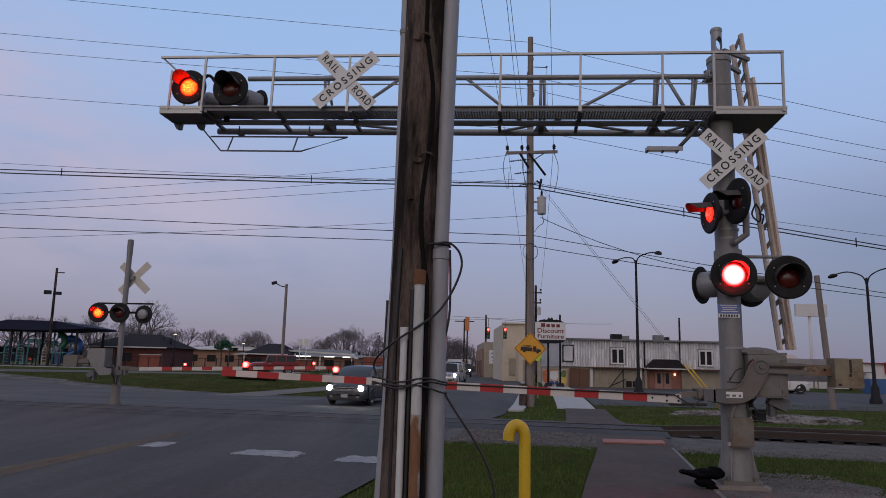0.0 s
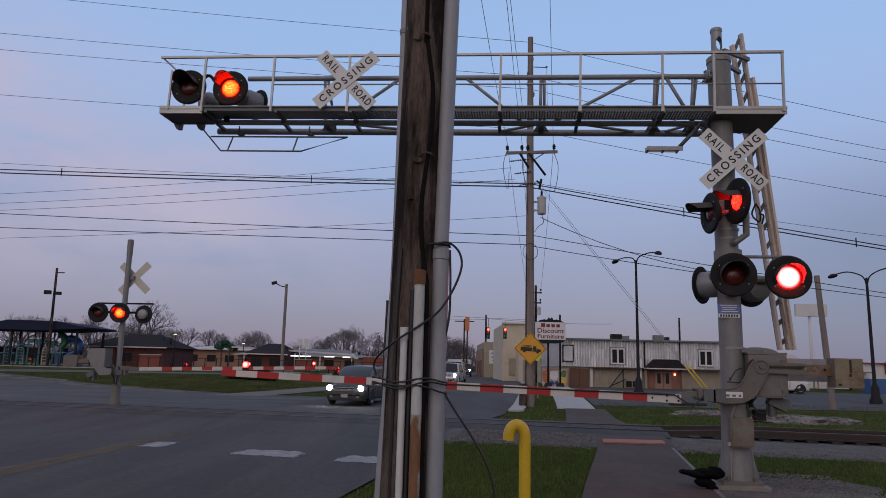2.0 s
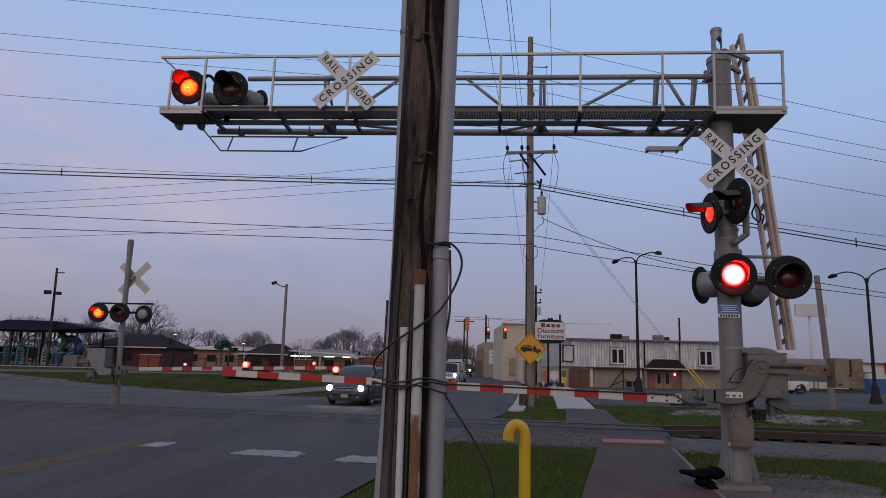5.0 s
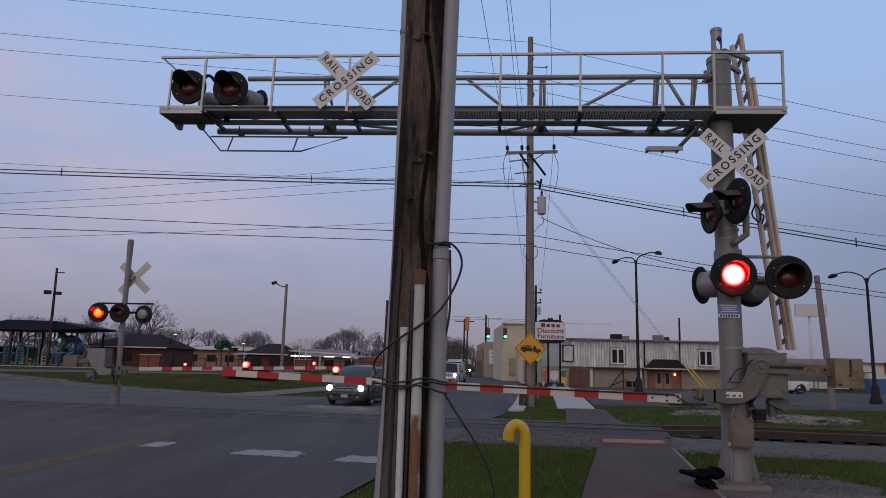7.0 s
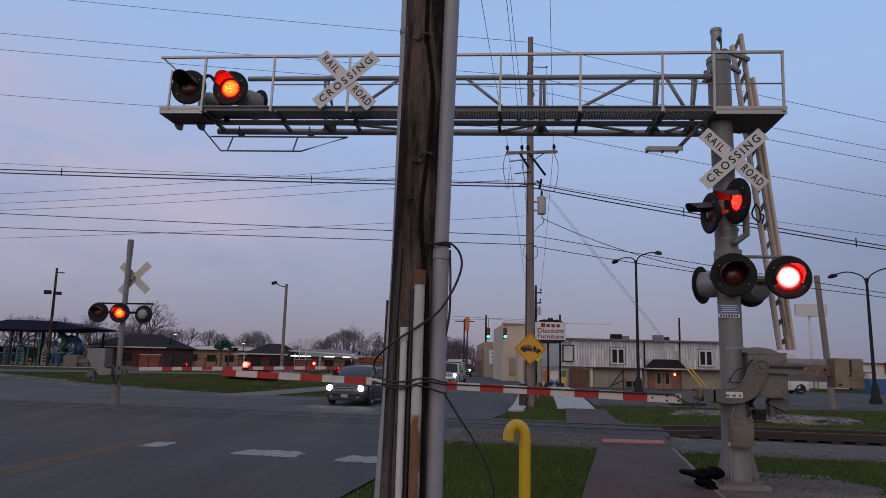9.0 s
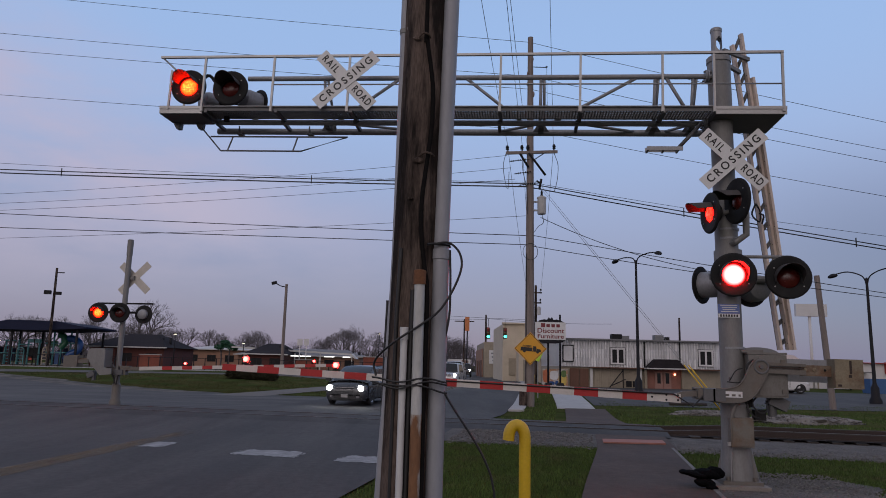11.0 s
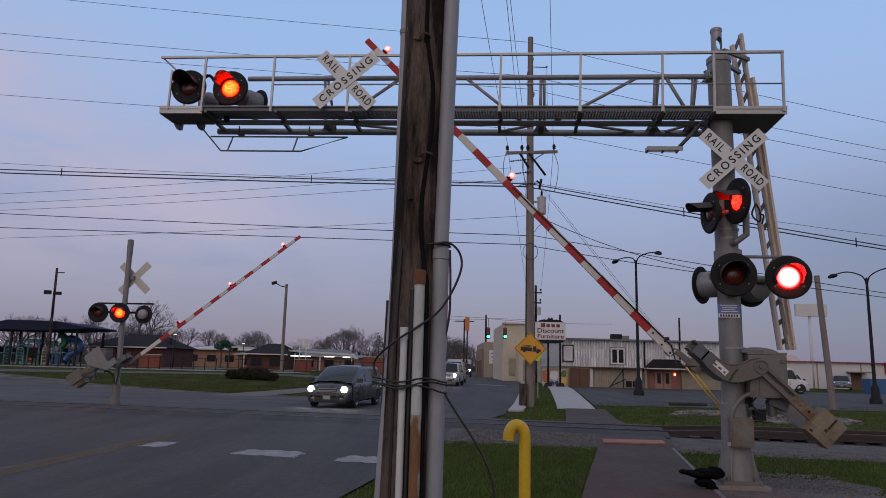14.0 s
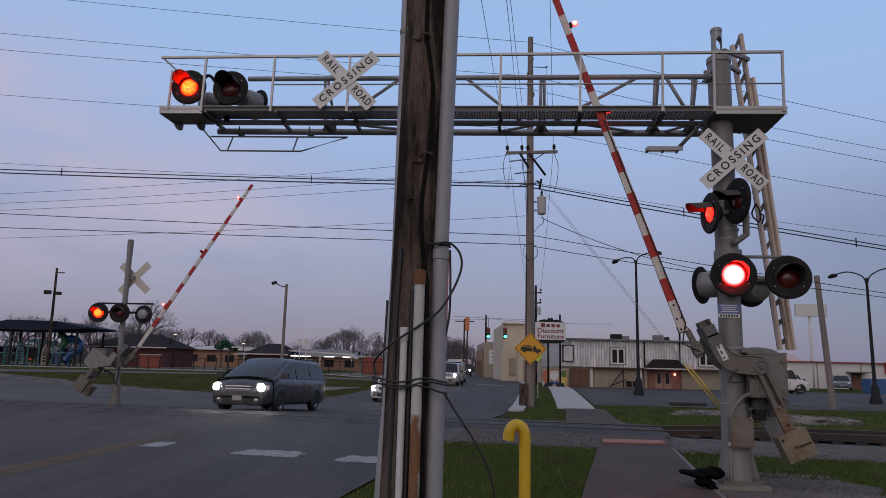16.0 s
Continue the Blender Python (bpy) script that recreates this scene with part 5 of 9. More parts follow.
def build_near_pole():
    p = thing("utility_pole", pose(-0.163, 4.2, 0), "dark creosoted wooden utility pole with conduits strapped on", "utility pole")
    bm = bmesh.new()
    r = random.Random(3)
    n, rows = 36, []
    lean = lambda zz: float(np.interp(zz, (-0.1, 0.85, 2.3, 4.0, 9.5), (-0.043, -0.025, 0.003, 0.024, 0.09)))
    for i in range(60):
        z = -0.1 + 9.5 * i / 59
        rad = 0.158 - 0.0038 * z
        row = []
        for k in range(n):
            c, d = math.cos(6.28318 * k / n), math.sin(6.28318 * k / n)
            split = 0.008 if noise.noise(Vector((9 * c, 9 * d, z * 0.25))) > 0.38 else 0.0
            q = rad + 0.004 * noise.noise(Vector((3 * c, 3 * d, z * 0.6))) - split
            row.append(bm.verts.new((q * c + lean(z), q * d, z)))
        rows.append(row)
    for u, v in zip(rows, rows[1:]):
        for k in range(n):
            f = bm.faces.new((u[k], u[(k + 1) % n], v[(k + 1) % n], v[k]))
            f.smooth = True
    bm.faces.new(rows[-1])
    part("pole", bm, WOOD_POLE, p, "dark creosoted wood pole")
    # pipes and cables strapped on: foot, top and the way they lean with the pole
    pipes = (("conduit", [(-0.195, -0.03, -0.05), (-0.172, -0.03, 0.854), (-0.146, -0.03, 1.435), (-0.132, -0.03, 1.935), (-0.12, -0.03, 2.311), (-0.115, -0.03, 3.953), (-0.095, -0.03, 9.0)], 0.028, PIPE_GREY, "grey plastic conduit"),
             ("conduit", [(0.135, -0.08, -0.05), (0.141, -0.08, 0.87), (0.15, -0.08, 2.347), (0.183, -0.08, 3.933), (0.28, -0.08, 9.0)], 0.048, PIPE_GREY, "thick grey plastic conduit"),
             ("conduit_sleeve", [(0.135, -0.08, -0.05), (0.141, -0.08, 0.87), (0.15, -0.08, 2.30)], 0.0525, PIPE_GREY, "thicker grey conduit sleeve"),
             ("conduit", [(-0.053, -0.165, -0.05), (-0.05, -0.165, 1.83)], 0.0205, PVC, "white plastic conduit"),
             ("conduit", [(0.034, -0.175, -0.05), (0.032, -0.175, 2.12)], 0.031, RUSTY, "white pipe with rust patches"),
             # the black risers also fill the dark gaps between the pipes
             ("cable_riser", [(-0.02, -0.15, -0.05), (-0.011, -0.15, 1.765), (-0.006, -0.15, 2.05)], 0.016, RUBBER, "black cable"),
             ("cable_riser", [(0.074, -0.165, -0.05), (0.074, -0.165, 0.89), (0.073, -0.165, 1.4), (0.078, -0.165, 2.0), (0.06, -0.165, 2.16), (0.036, -0.15, 2.34), (0.027, -0.15, 2.5), (0.034, -0.148, 2.66), (0.06, -0.144, 2.9), (0.078, -0.138, 3.09), (0.076, -0.138, 3.33), (0.045, -0.144, 3.55), (0.03, -0.144, 3.7), (0.03, -0.144, 4.1), (0.06, -0.14, 9.0)], 0.013, CABLE_DARK, "black cable"),
             ("cable_riser", [(-0.11, -0.125, -0.05), (-0.1, -0.125, 1.9), (-0.085, -0.125, 2.3)], 0.012, RUBBER, "black cable"),
             ("ground_rod", [(-0.185, 0.0, -0.05), (-0.172, 0.0, 1.665), (-0.165, 0.0, 1.998)], 0.009, RUBBER, "thin dark rod"))
    for name, pts, rad, mt, lab in pipes:
        bm = bmesh.new()
        tube(bm, fine(pts, 2) if len(pts) > 3 else pts, rad, 20)
        part(name, bm, mt, p, lab)
    bm = bmesh.new()
    tube(bm, [(0.0335, -0.175, 0.0), (0.033, -0.175, 0.45), (0.033, -0.175, 1.34)], 0.0314, 20)
    part("rust_sheath", bm, mat("rust_streak", (0.36, 0.34, 0.31), 0.8, 0.0, var=0.3, scale=8, fine=60, bump=0.25, stretch=(1, 1, 0.3), dirt=(0.17, 0.075, 0.03), dirt_amt=0.97, dirt_scale=6, dirt_lo=0.40, dirt_hi=0.48), p, "rusted lower pipe length")
    for prof, at, mt, lab in (([(0.0, 2.08), (0.037, 2.08), (0.037, 2.16), (0.03, 2.165), (0.0, 2.165)], (0.032, -0.175), RUST, "rusty pipe coupling"),
                              ([(0.0, 1.76), (0.025, 1.76), (0.025, 1.83), (0.0, 1.832)], (-0.05, -0.165), PVC, ""),
                              ([(0.053, 2.24), (0.058, 2.245), (0.058, 2.30), (0.053, 2.305)], (0.15, -0.08), PIPE_GREY, "")):
        bm = bmesh.new()
        lathe(bm, prof, 18, pose(at[0], at[1], 0))
        part("coupling", bm, mt, p, lab)
    for z, x in ((3.71, -0.115), (1.66, -0.14)):
        bm = bmesh.new()
        lathe(bm, [(0.03, z), (0.033, z), (0.033, z + 0.03), (0.03, z + 0.03)], 16, pose(x, -0.03, 0))
        box(bm, (x + 0.05, -0.075, z + 0.015), (0.07, 0.02, 0.022))
        part("strap", bm, SILVER, p, "metal pipe strap")
    # nail heads and knots
    for x, z, w in ((0.018, 3.648, 0.036), (0.05, 2.877, 0.045)):
        bm = bmesh.new()
        tube(bm, fine([(x - w, -0.15, z - 0.012), (x - w * 0.5, -0.172, z), (x, -0.18, z + 0.004), (x + w * 0.6, -0.172, z - 0.002), (x + w, -0.15, z - 0.01)], 4), 0.0065, 6)
        part("staple", bm, WOOD_POLE, p, "rusty cable staple")
    for x, z, q in ((-0.03, 3.63, 0.02), (0.0, 2.84, 0.028), (-0.04, 2.6, 0.014)):
        bm = bmesh.new()
        lathe(bm, [(0.0, 0.006), (q * 0.6, 0.008), (q, 0.0)], 10, pose(x, -0.148, z) @ Matrix.Rotation(radians(90), 4, "X") @ Matrix.Diagonal((1.4, 0.7, 1, 1)))
        part("knot", bm, WOOD_POLE, p)
    # perforated black straps and tied cables
    for z in (2.33, ):
        bm = bmesh.new()
        tube(bm, [(0.07, -0.17, z - 0.01), (0.11, -0.145, z), (0.15, -0.14, z), (0.2, -0.1, z), (0.205, -0.04, z)], 0.008, 6)
        part("strap", bm, RUBBER, p)
    for z, a in ((1.53, 0.0), (1.49, 0.02), (1.505, -0.012)):
        bm = bmesh.new()
        pts = []
        for i in range(19):
            q = i / 18
            x = -0.225 + 0.43 * q
            y = -0.205 + 0.9 * (x + 0.02) ** 2
            pts.append((x, y, z + a * math.sin(5 * q) + 0.012 * math.cos(9 * q)))
        tube(bm, pts, 0.006, 6)
        part("tied_cable", bm, RUBBER, p, "black cable tied round the pole")
    # hanging loop and slack cable
    bm = bmesh.new()
    key = [(0.13, -0.14, 2.335), (0.2, -0.15, 2.335), (0.26, -0.15, 2.28), (0.275, -0.15, 2.19), (0.23, -0.16, 2.06), (0.15, -0.18, 1.93), (0.04, -0.21, 1.84), (-0.08, -0.21, 1.76), (-0.18, -0.15, 1.68), (-0.225, -0.09, 1.62), (-0.21, -0.1, 1.55)]
    tube(bm, fine(key, 5), 0.0068, 8)
    part("slack_cable", bm, RUBBER, p, "black looped cable")
    bm = bmesh.new()
    key = [(0.205, -0.1, 2.3), (0.212, -0.1, 2.106), (0.209, -0.1, 1.904), (0.174, -0.1, 1.705), (0.155, -0.1, 1.548), (0.181, -0.1, 1.478), (0.254, -0.1, 1.361), (0.34, -0.1, 1.239), (0.411, -0.1, 1.125), (0.462, -0.1, 1.014), (0.481, -0.1, 0.934), (0.488, -0.1, 0.885), (0.5, -0.1, 0.6), (0.5, -0.1, 0.02)]
    tube(bm, fine(key, 5), 0.0068, 8)
    part("slack_cable", bm, RUBBER, p, "black cable hanging to the ground")


build_near_pole()
YELLOW = mat("yellow_paint", (0.62, 0.40, 0.015), 0.42, var=0.12, scale=6, fine=50, bump=0.06, dirt=(0.40, 0.25, 0.02), dirt_amt=0.5)


def build_vent():
    bm = bmesh.new()
    pts = [(0.0, 0.0, -0.1), (0.0, 0.0, 1.08)] + [(-0.056 + 0.056 * math.cos(radians(a)), 0, 1.135 + 0.08 * math.sin(radians(a))) for a in range(0, 181, 15)] + [(-0.115, 0, 1.11)]
    tube(bm, pts, 0.041, 16)
    single("vent_pipe", bm, YELLOW, pose(0.605, 5.0, 0), "yellow painted steel pipe bent over at the top", "vent pipe")


build_vent()
# ---------------------------------------------------------------- street poles, lamps and signs
POLE_DARK = mat("dark_lamp_post", (0.014, 0.014, 0.017), 0.6, 0.0, var=0.2, spec=0.2)
TRANSFORMER = mat("transformer_grey", (0.42, 0.42, 0.42), 0.5, var=0.1)


def wood_pole(x, y, h, r0, r1, label, lean=(0.0, 0.0), mt=None, name="utility_pole"):
    z = gz(x, y)
    p = thing(name, pose(x, y, z), label, "utility pole", "utility poles")
    bm = bmesh.new()
    pts = [(lean[0] * h * t, lean[1] * h * t, -0.2 if t == 0 else h * t) for t in (0, 0.15, 0.3, 0.5, 0.7, 0.85, 1.0)]
    tube(bm, pts, [r0 + (r1 - r0) * t for t in (0, 0.15, 0.3, 0.5, 0.7, 0.85, 1.0)], 14)
    part("pole", bm, mt or GREY_WOOD, p)
    return p


def insulator(parent, at, s=1.0):
    bm = bmesh.new()
    lathe(bm, [(0.02 * s, 0.0), (0.02 * s, 0.1 * s), (0.07 * s, 0.1 * s), (0.05 * s, 0.16 * s), (0.075 * s, 0.17 * s), (0.04 * s, 0.26 * s), (0.0, 0.27 * s)], 10, pose(*at))
    part("insulator", bm, BLACK, parent)


def build_main_pole():
    p = wood_pole(4.38, 34.4, 19.15, 0.25, 0.14, "tall weathered wooden power pole with transformer and crossarm")
    z0 = gz(4.38, 34.4)
    bm = bmesh.new()
    box(bm, (0.05, -0.2, 12.76), (2.65, 0.12, 0.14), Matrix.Rotation(radians(-3), 3, "Y"))
    part("crossarm", bm, GREY_WOOD, p, "wooden crossarm")
    for x in (-1.2, -0.45, -0.15, 1.2):
        insulator(p, (x, -0.2, 12.81 + 0.05 * x), 1.3)
    for a, b in (((-0.55, 12.66), (-0.12, 11.96)), ((-0.1, 12.71), (0.75, 11.56)), ((0.75, 12.76), (0.1, 12.31))):
        bm = bmesh.new()
        tube(bm, [(a[0], -0.24, a[1]), (b[0], -0.24, b[1])], 0.06 if a[0] < 0.5 else 0.025, 8)
        part("brace", bm, BLACK, p)
    # transformer can with bushing, hung on the pole
    bm = bmesh.new()
    lathe(bm, [(0.0, 9.55), (0.2, 9.55), (0.22, 9.6), (0.22, 10.35), (0.24, 10.36), (0.24, 10.42), (0.1, 10.5), (0.0, 10.5)], 20, pose(0.58, -0.1, 0))
    tr = part("transformer", bm, TRANSFORMER, p, "pale grey transformer can")
    bm = bmesh.new()
    lathe(bm, [(0.05, 10.48), (0.07, 10.55), (0.045, 10.6), (0.065, 10.66), (0.03, 10.78), (0.0, 10.8)], 10, pose(0.58, -0.1, 0))
    part("bushing", bm, BLACK, tr)
    bm = bmesh.new()
    box(bm, (0.25, -0.05, 10.2), (0.3, 0.08, 0.08))
    box(bm, (0.25, -0.05, 9.75), (0.3, 0.08, 0.08))
    part("bracket", bm, GALV, p)
    bm = bmesh.new()
    tube(bm, [(0.3, -0.2, 11.26), (0.55, -0.2, 11.11)], 0.05, 8)
    tube(bm, [(0.55, -0.2, 11.36), (0.45, -0.2, 10.86)], 0.06, 8)
    part("fuse_cutout", bm, BLACK, p)
    for z, dx in ((12.26, -1.0), (11.61, -0.75), (11.01, -0.5)):
        bm = bmesh.new()
        n = 7
        for i in range(n):
            lathe(bm, [(0.02, -0.03), (0.06, 0.0), (0.02, 0.03)], 8, pose(dx + 0.12 * i, -0.22, z + 0.02 * i) @ Matrix.Rotation(radians(90), 4, "Y"))
        tube(bm, [(dx - 0.1, -0.22, z - 0.02), (0.0, -0.15, z + 0.14)], 0.018, 6)
        part("strain_insulator", bm, BLACK, p)
    for key in ([(-1.25, -0.2, 12.76), (-1.4, -0.2, 12.01), (-1.3, -0.2, 11.21), (-1.15, -0.2, 10.81), (-1.1, -0.2, 11.71)], [(1.2, -0.2, 12.76), (1.4, -0.2, 12.11), (1.35, -0.2, 11.31), (1.2, -0.2, 10.71)], [(-0.45, -0.2, 12.81), (-0.4, -0.2, 11.81), (-0.2, -0.25, 10.8), (-0.15, -0.25, 9.5)],
                [(0.58, -0.1, 10.8), (0.5, -0.15, 10.91)], [(0.58, -0.15, 9.55), (0.65, -0.2, 9.1), (0.4, -0.2, 8.9), (0.2, -0.2, 8.6)]):
        bm = bmesh.new()
        tube(bm, fine(key, 5), 0.016, 5)
        part("jumper_wire", bm, RUBBER, p)
    bm = bmesh.new()
    tube(bm, [(-0.2, -0.17, 0.1), (-0.2, -0.15, 7.5)], 0.02, 6)
    part("riser", bm, BLACK, p)
    bm = bmesh.new()
    n = 40
    tube(bm, [(0.37 * math.cos(6.28 * i / n), -0.2, 8.05 - 0.45 + 0.42 * math.sin(6.28 * i / n)) for i in range(n + 1)], 0.014, 5)
    part("cable_coil", bm, RUBBER, p)
    # stand-off arms with a light wire between them, and a knot
    for z in (17.45, 15.3):
        bm = bmesh.new()
        tube(bm, [(0.1, -0.05, z + 0.03), (0.82, -0.1, z)], 0.022, 6)
        lathe(bm, [(0.0, 0.1), (0.045, 0.06), (0.045, -0.02), (0.0, -0.05)], 8, pose(0.84, -0.1, z))
        part("standoff_arm", bm, BLACK, p)
    bm = bmesh.new()
    tube(bm, [(0.84, -0.1, 17.45), (0.87, -0.1, 15.3)], 0.01, 5)
    part("jumper_wire", bm, RUBBER, p)
    for x, z, q in ((0.14, 15.95, 0.09), (-0.15, 17.1, 0.06), (0.12, 17.9, 0.05), (-0.17, 16.5, 0.05)):
        bm = bmesh.new()
        bmesh.ops.create_icosphere(bm, subdivisions=2, radius=q, matrix=pose(x, -0.08, z) @ Matrix.Diagonal((0.8, 1, 1.9, 1)))
        part("knot", bm, GREY_WOOD, p)
    bm = bmesh.new()
    box(bm, (-0.35, -0.3, 0.55), (0.36, 0.3, 1.1))
    part("pole_stub", bm, WOOD_POLE, p, "short dark post beside the pole", bevel=0.04)


def build_diamond_sign():
    s = thing("warning_sign", pose(4.36, 33.95, 2.5, 0, 0, 0), "yellow diamond warning sign with black fire engine symbol on a pole", "road sign")
    l = 0.79
    bm = bmesh.new()
    prism(bm, [(0, -l), (l, 0), (0, l), (-l, 0)], 0.012)
    part("plate", bm, mat("sign_yellow", (0.62, 0.30, 0.02), 0.5, var=0.06), s, bevel=0.003)
    k, w = l - 0.05, 0.022
    for a, b in (((0, -k), (k, 0)), ((k, 0), (0, k)), ((0, k), (-k, 0)), ((-k, 0), (0, -k))):
        bm = bmesh.new()
        va, vb = Vector((a[0], -0.0085, a[1])), Vector((b[0], -0.0085, b[1]))
        d = vb - va
        box(bm, (va + vb) / 2, (d.length, 0.004, w), Matrix.Rotation(-math.atan2(d.z, d.x), 3, "Y"))
        part("border", bm, SIGN_BLACK, s)
    # fire engine: body with ladder, cab, bonnet, wheels
    bm = bmesh.new()
    at = pose(0, -0.0095, 0, 0, 4, 0)
    for poly in ([(-0.47, -0.12), (0.1, -0.12), (0.1, 0.05), (-0.47, 0.05)], [(-0.42, 0.075), (0.06, 0.075), (0.06, 0.1), (-0.42, 0.1)], [(-0.4, 0.125), (0.06, 0.125), (0.06, 0.15), (-0.36, 0.15)],
                 [(0.125, -0.12), (0.3, -0.12), (0.3, 0.02), (0.27, 0.13), (0.125, 0.13)], [(0.3, -0.12), (0.5, -0.12), (0.52, -0.08), (0.5, 0.0), (0.32, 0.02)], [(-0.5, -0.13), (0.53, -0.13), (0.53, -0.105), (-0.5, -0.105)]):
        prism(bm, poly, 0.005, at)
    for x in (-0.36, -0.22, -0.08):
        prism(bm, [(x - 0.012, 0.07), (x + 0.012, 0.07), (x + 0.012, 0.155), (x - 0.012, 0.155)], 0.005, at)
    for x, z in ((-0.28, -0.14), (0.36, -0.14)):
        prism(bm, [(x + 0.07 * math.cos(6.28 * i / 14), z + 0.07 * math.sin(6.28 * i / 14)) for i in range(14)], 0.006, at)
    part("symbol", bm, SIGN_BLACK, s, "black fire engine symbol")
    bm = bmesh.new()
    box(bm, (0, 0.1, 0), (0.12, 0.2, 1.2))
    part("bracket", bm, GALV, s)
    # lime plate seen beyond the pole
    bm = bmesh.new()
    pl = thing("crossing_sign", pose(5.85, 42.0, gz(5.85, 42.0) - 0.3), "lime yellow pedestrian sign on a thin post", "road sign")
    box(bm, (0, 0, 2.75), (0.38, 0.02, 0.56), Matrix.Rotation(radians(25), 3, "Y"))
    part("plate", bm, mat("lime_sign", (0.40, 0.62, 0.05), 0.5, var=0.08), pl)
    bm = bmesh.new()
    box(bm, (0, 0.03, 1.4), (0.06, 0.035, 3.0))
    part("post", bm, GALV, pl)


def lamp_post(x, y, h, spread, label, lift=0.35, rz=0):
    z = gz(x, y)
    p = thing("street_lamp", pose(x, y, z, 0, 0, rz), label, "street lamp", "street lamps")
    bm = bmesh.new()
    lathe(bm, [(0.0, -0.1), (0.36, -0.1), (0.36, 0.2), (0.26, 0.4), (0.24, 0.95), (0.14, 1.15), (0.11, 1.3), (0.075, h), (0.0, h + 0.05)], 12)
    part("post", bm, POLE_DARK, p)
    for sgn in (-1, 1):
        bm = bmesh.new()
        tube(bm, fine([(0, 0, h - 0.5), (0.25 * sgn, 0, h + 0.15), (spread * 0.55 * sgn, 0, h + lift), (spread * sgn, 0, h + lift * 0.8)], 5), 0.04, 8)
        part("arm", bm, POLE_DARK, p)
        bm = bmesh.new()
        lathe(bm, [(0.0, 0.12), (0.1, 0.1), (0.2, 0.0), (0.22, -0.1), (0.15, -0.16), (0.0, -0.18)], 12, pose(spread * sgn * 1.03, 0, h + lift * 0.72, 0, 12 * sgn, 0) @ Matrix.Diagonal((1.5, 0.9, 0.9, 1)))
        part("lamp_head", bm, POLE_DARK, p)
    return p


def wire(a, b, sag, r, label="black overhead cable", ext=(0.0, 0.0), mt=None):
    """A hanging cable; ext carries it on past its ends."""
    a, b = Vector(a), Vector(b)
    d = b - a
    a2, b2 = a - d * ext[0], b + d * ext[1]
    n = 22
    pts = []
    for i in range(n + 1):
        t = i / n
        p = a2.lerp(b2, t)
        u = -ext[0] + t * (1 + ext[0] + ext[1])
        pts.append((p.x, p.y, p.z - 4 * sag * u * (1 - u)))
    bm = bmesh.new()
    tube(bm, pts, r, 5, caps=False)
    single("overhead_cable", bm, mt or RUBBER, Matrix.Identity(4), label, "cable", "overhead cables")


build_main_pole()
build_diamond_sign()
lamp_post(13.38, 47.4, 9.15, 2.2, "dark steel street lamp with two curved arms", rz=-66)
lamp_post(26.77, 43.3, 7.75, 2.0, "dark steel street lamp with two curved arms", 0.5, -55)
wood_pole(20.78, 37.3, 7.1, 0.17, 0.14, "short leaning weathered wooden pole", (-0.06, 0))
fp = wood_pole(-50.3, 90, 12.6, 0.2, 0.14, "dark wooden pole with a flood lamp and crossarm", (-0.012, 0), WOOD_POLE)
for x, z, s in ((0.45, 12.0, (0.9, 0.15, 0.12)), (-1.0, 9.4, (0.8, 0.4, 0.5)), (0.4, 9.3, (0.7, 0.3, 0.4))):
    bm = bmesh.new()
    box(bm, (x, 0, z), s)
    part("fitting", bm, BLACK, fp, bevel=0.03)
lp = wood_pole(-19.85, 88, 11.0, 0.22, 0.17, "weathered wooden pole carrying a flood lamp", (0.0, 0))
bm = bmesh.new()
tube(bm, [(0, 0, 10.6), (-0.8, 0, 10.75), (-1.4, 0, 11.1)], 0.06, 8)
part("arm", bm, BLACK, lp)
bm = bmesh.new()
box(bm, (-1.55, -0.1, 11.1), (0.62, 0.4, 0.34), Matrix.Rotation(radians(-15), 3, "Y"))
part("lamp_head", bm, BLACK, lp, bevel=0.05)
wood_pole(7.6, 118, 10.2, 0.2, 0.14, "dark wooden pole at the far junction", mt=WOOD_POLE)
q = wood_pole(5.0, 150, 11.5, 0.2, 0.14, "distant wooden pole with crossarm", mt=WOOD_POLE)
bm = bmesh.new()
box(bm, (0, 0, 11.0), (4.2, 0.2, 0.2))
part("crossarm", bm, WOOD_POLE, q)
q = wood_pole(10.2, 75, 10.4, 0.17, 0.13, "dark wooden pole behind the shop sign", mt=WOOD_POLE)
for z, w in ((9.6, 1.7), (8.5, 1.0)):
    bm = bmesh.new()
    box(bm, (-0.2 if z > 9 else 0.1, 0, z), (w, 0.12, 0.14))
    part("crossarm", bm, WOOD_POLE, q)
for x, z in ((-0.95, 9.68), (-0.4, 9.68), (0.55, 9.68), (0.5, 8.58)):
    insulator(q, (x, 0, z), 1.4)
bm = bmesh.new()
lathe(bm, [(0.0, 7.2), (0.22, 7.2), (0.22, 8.0), (0.1, 8.1), (0.0, 8.1)], 12, pose(0.32, -0.1, 0))
part("transformer", bm, TRANSFORMER, q)
q = wood_pole(38.4, 112, 10.0, 0.2, 0.14, "distant dark wooden pole", mt=WOOD_POLE)

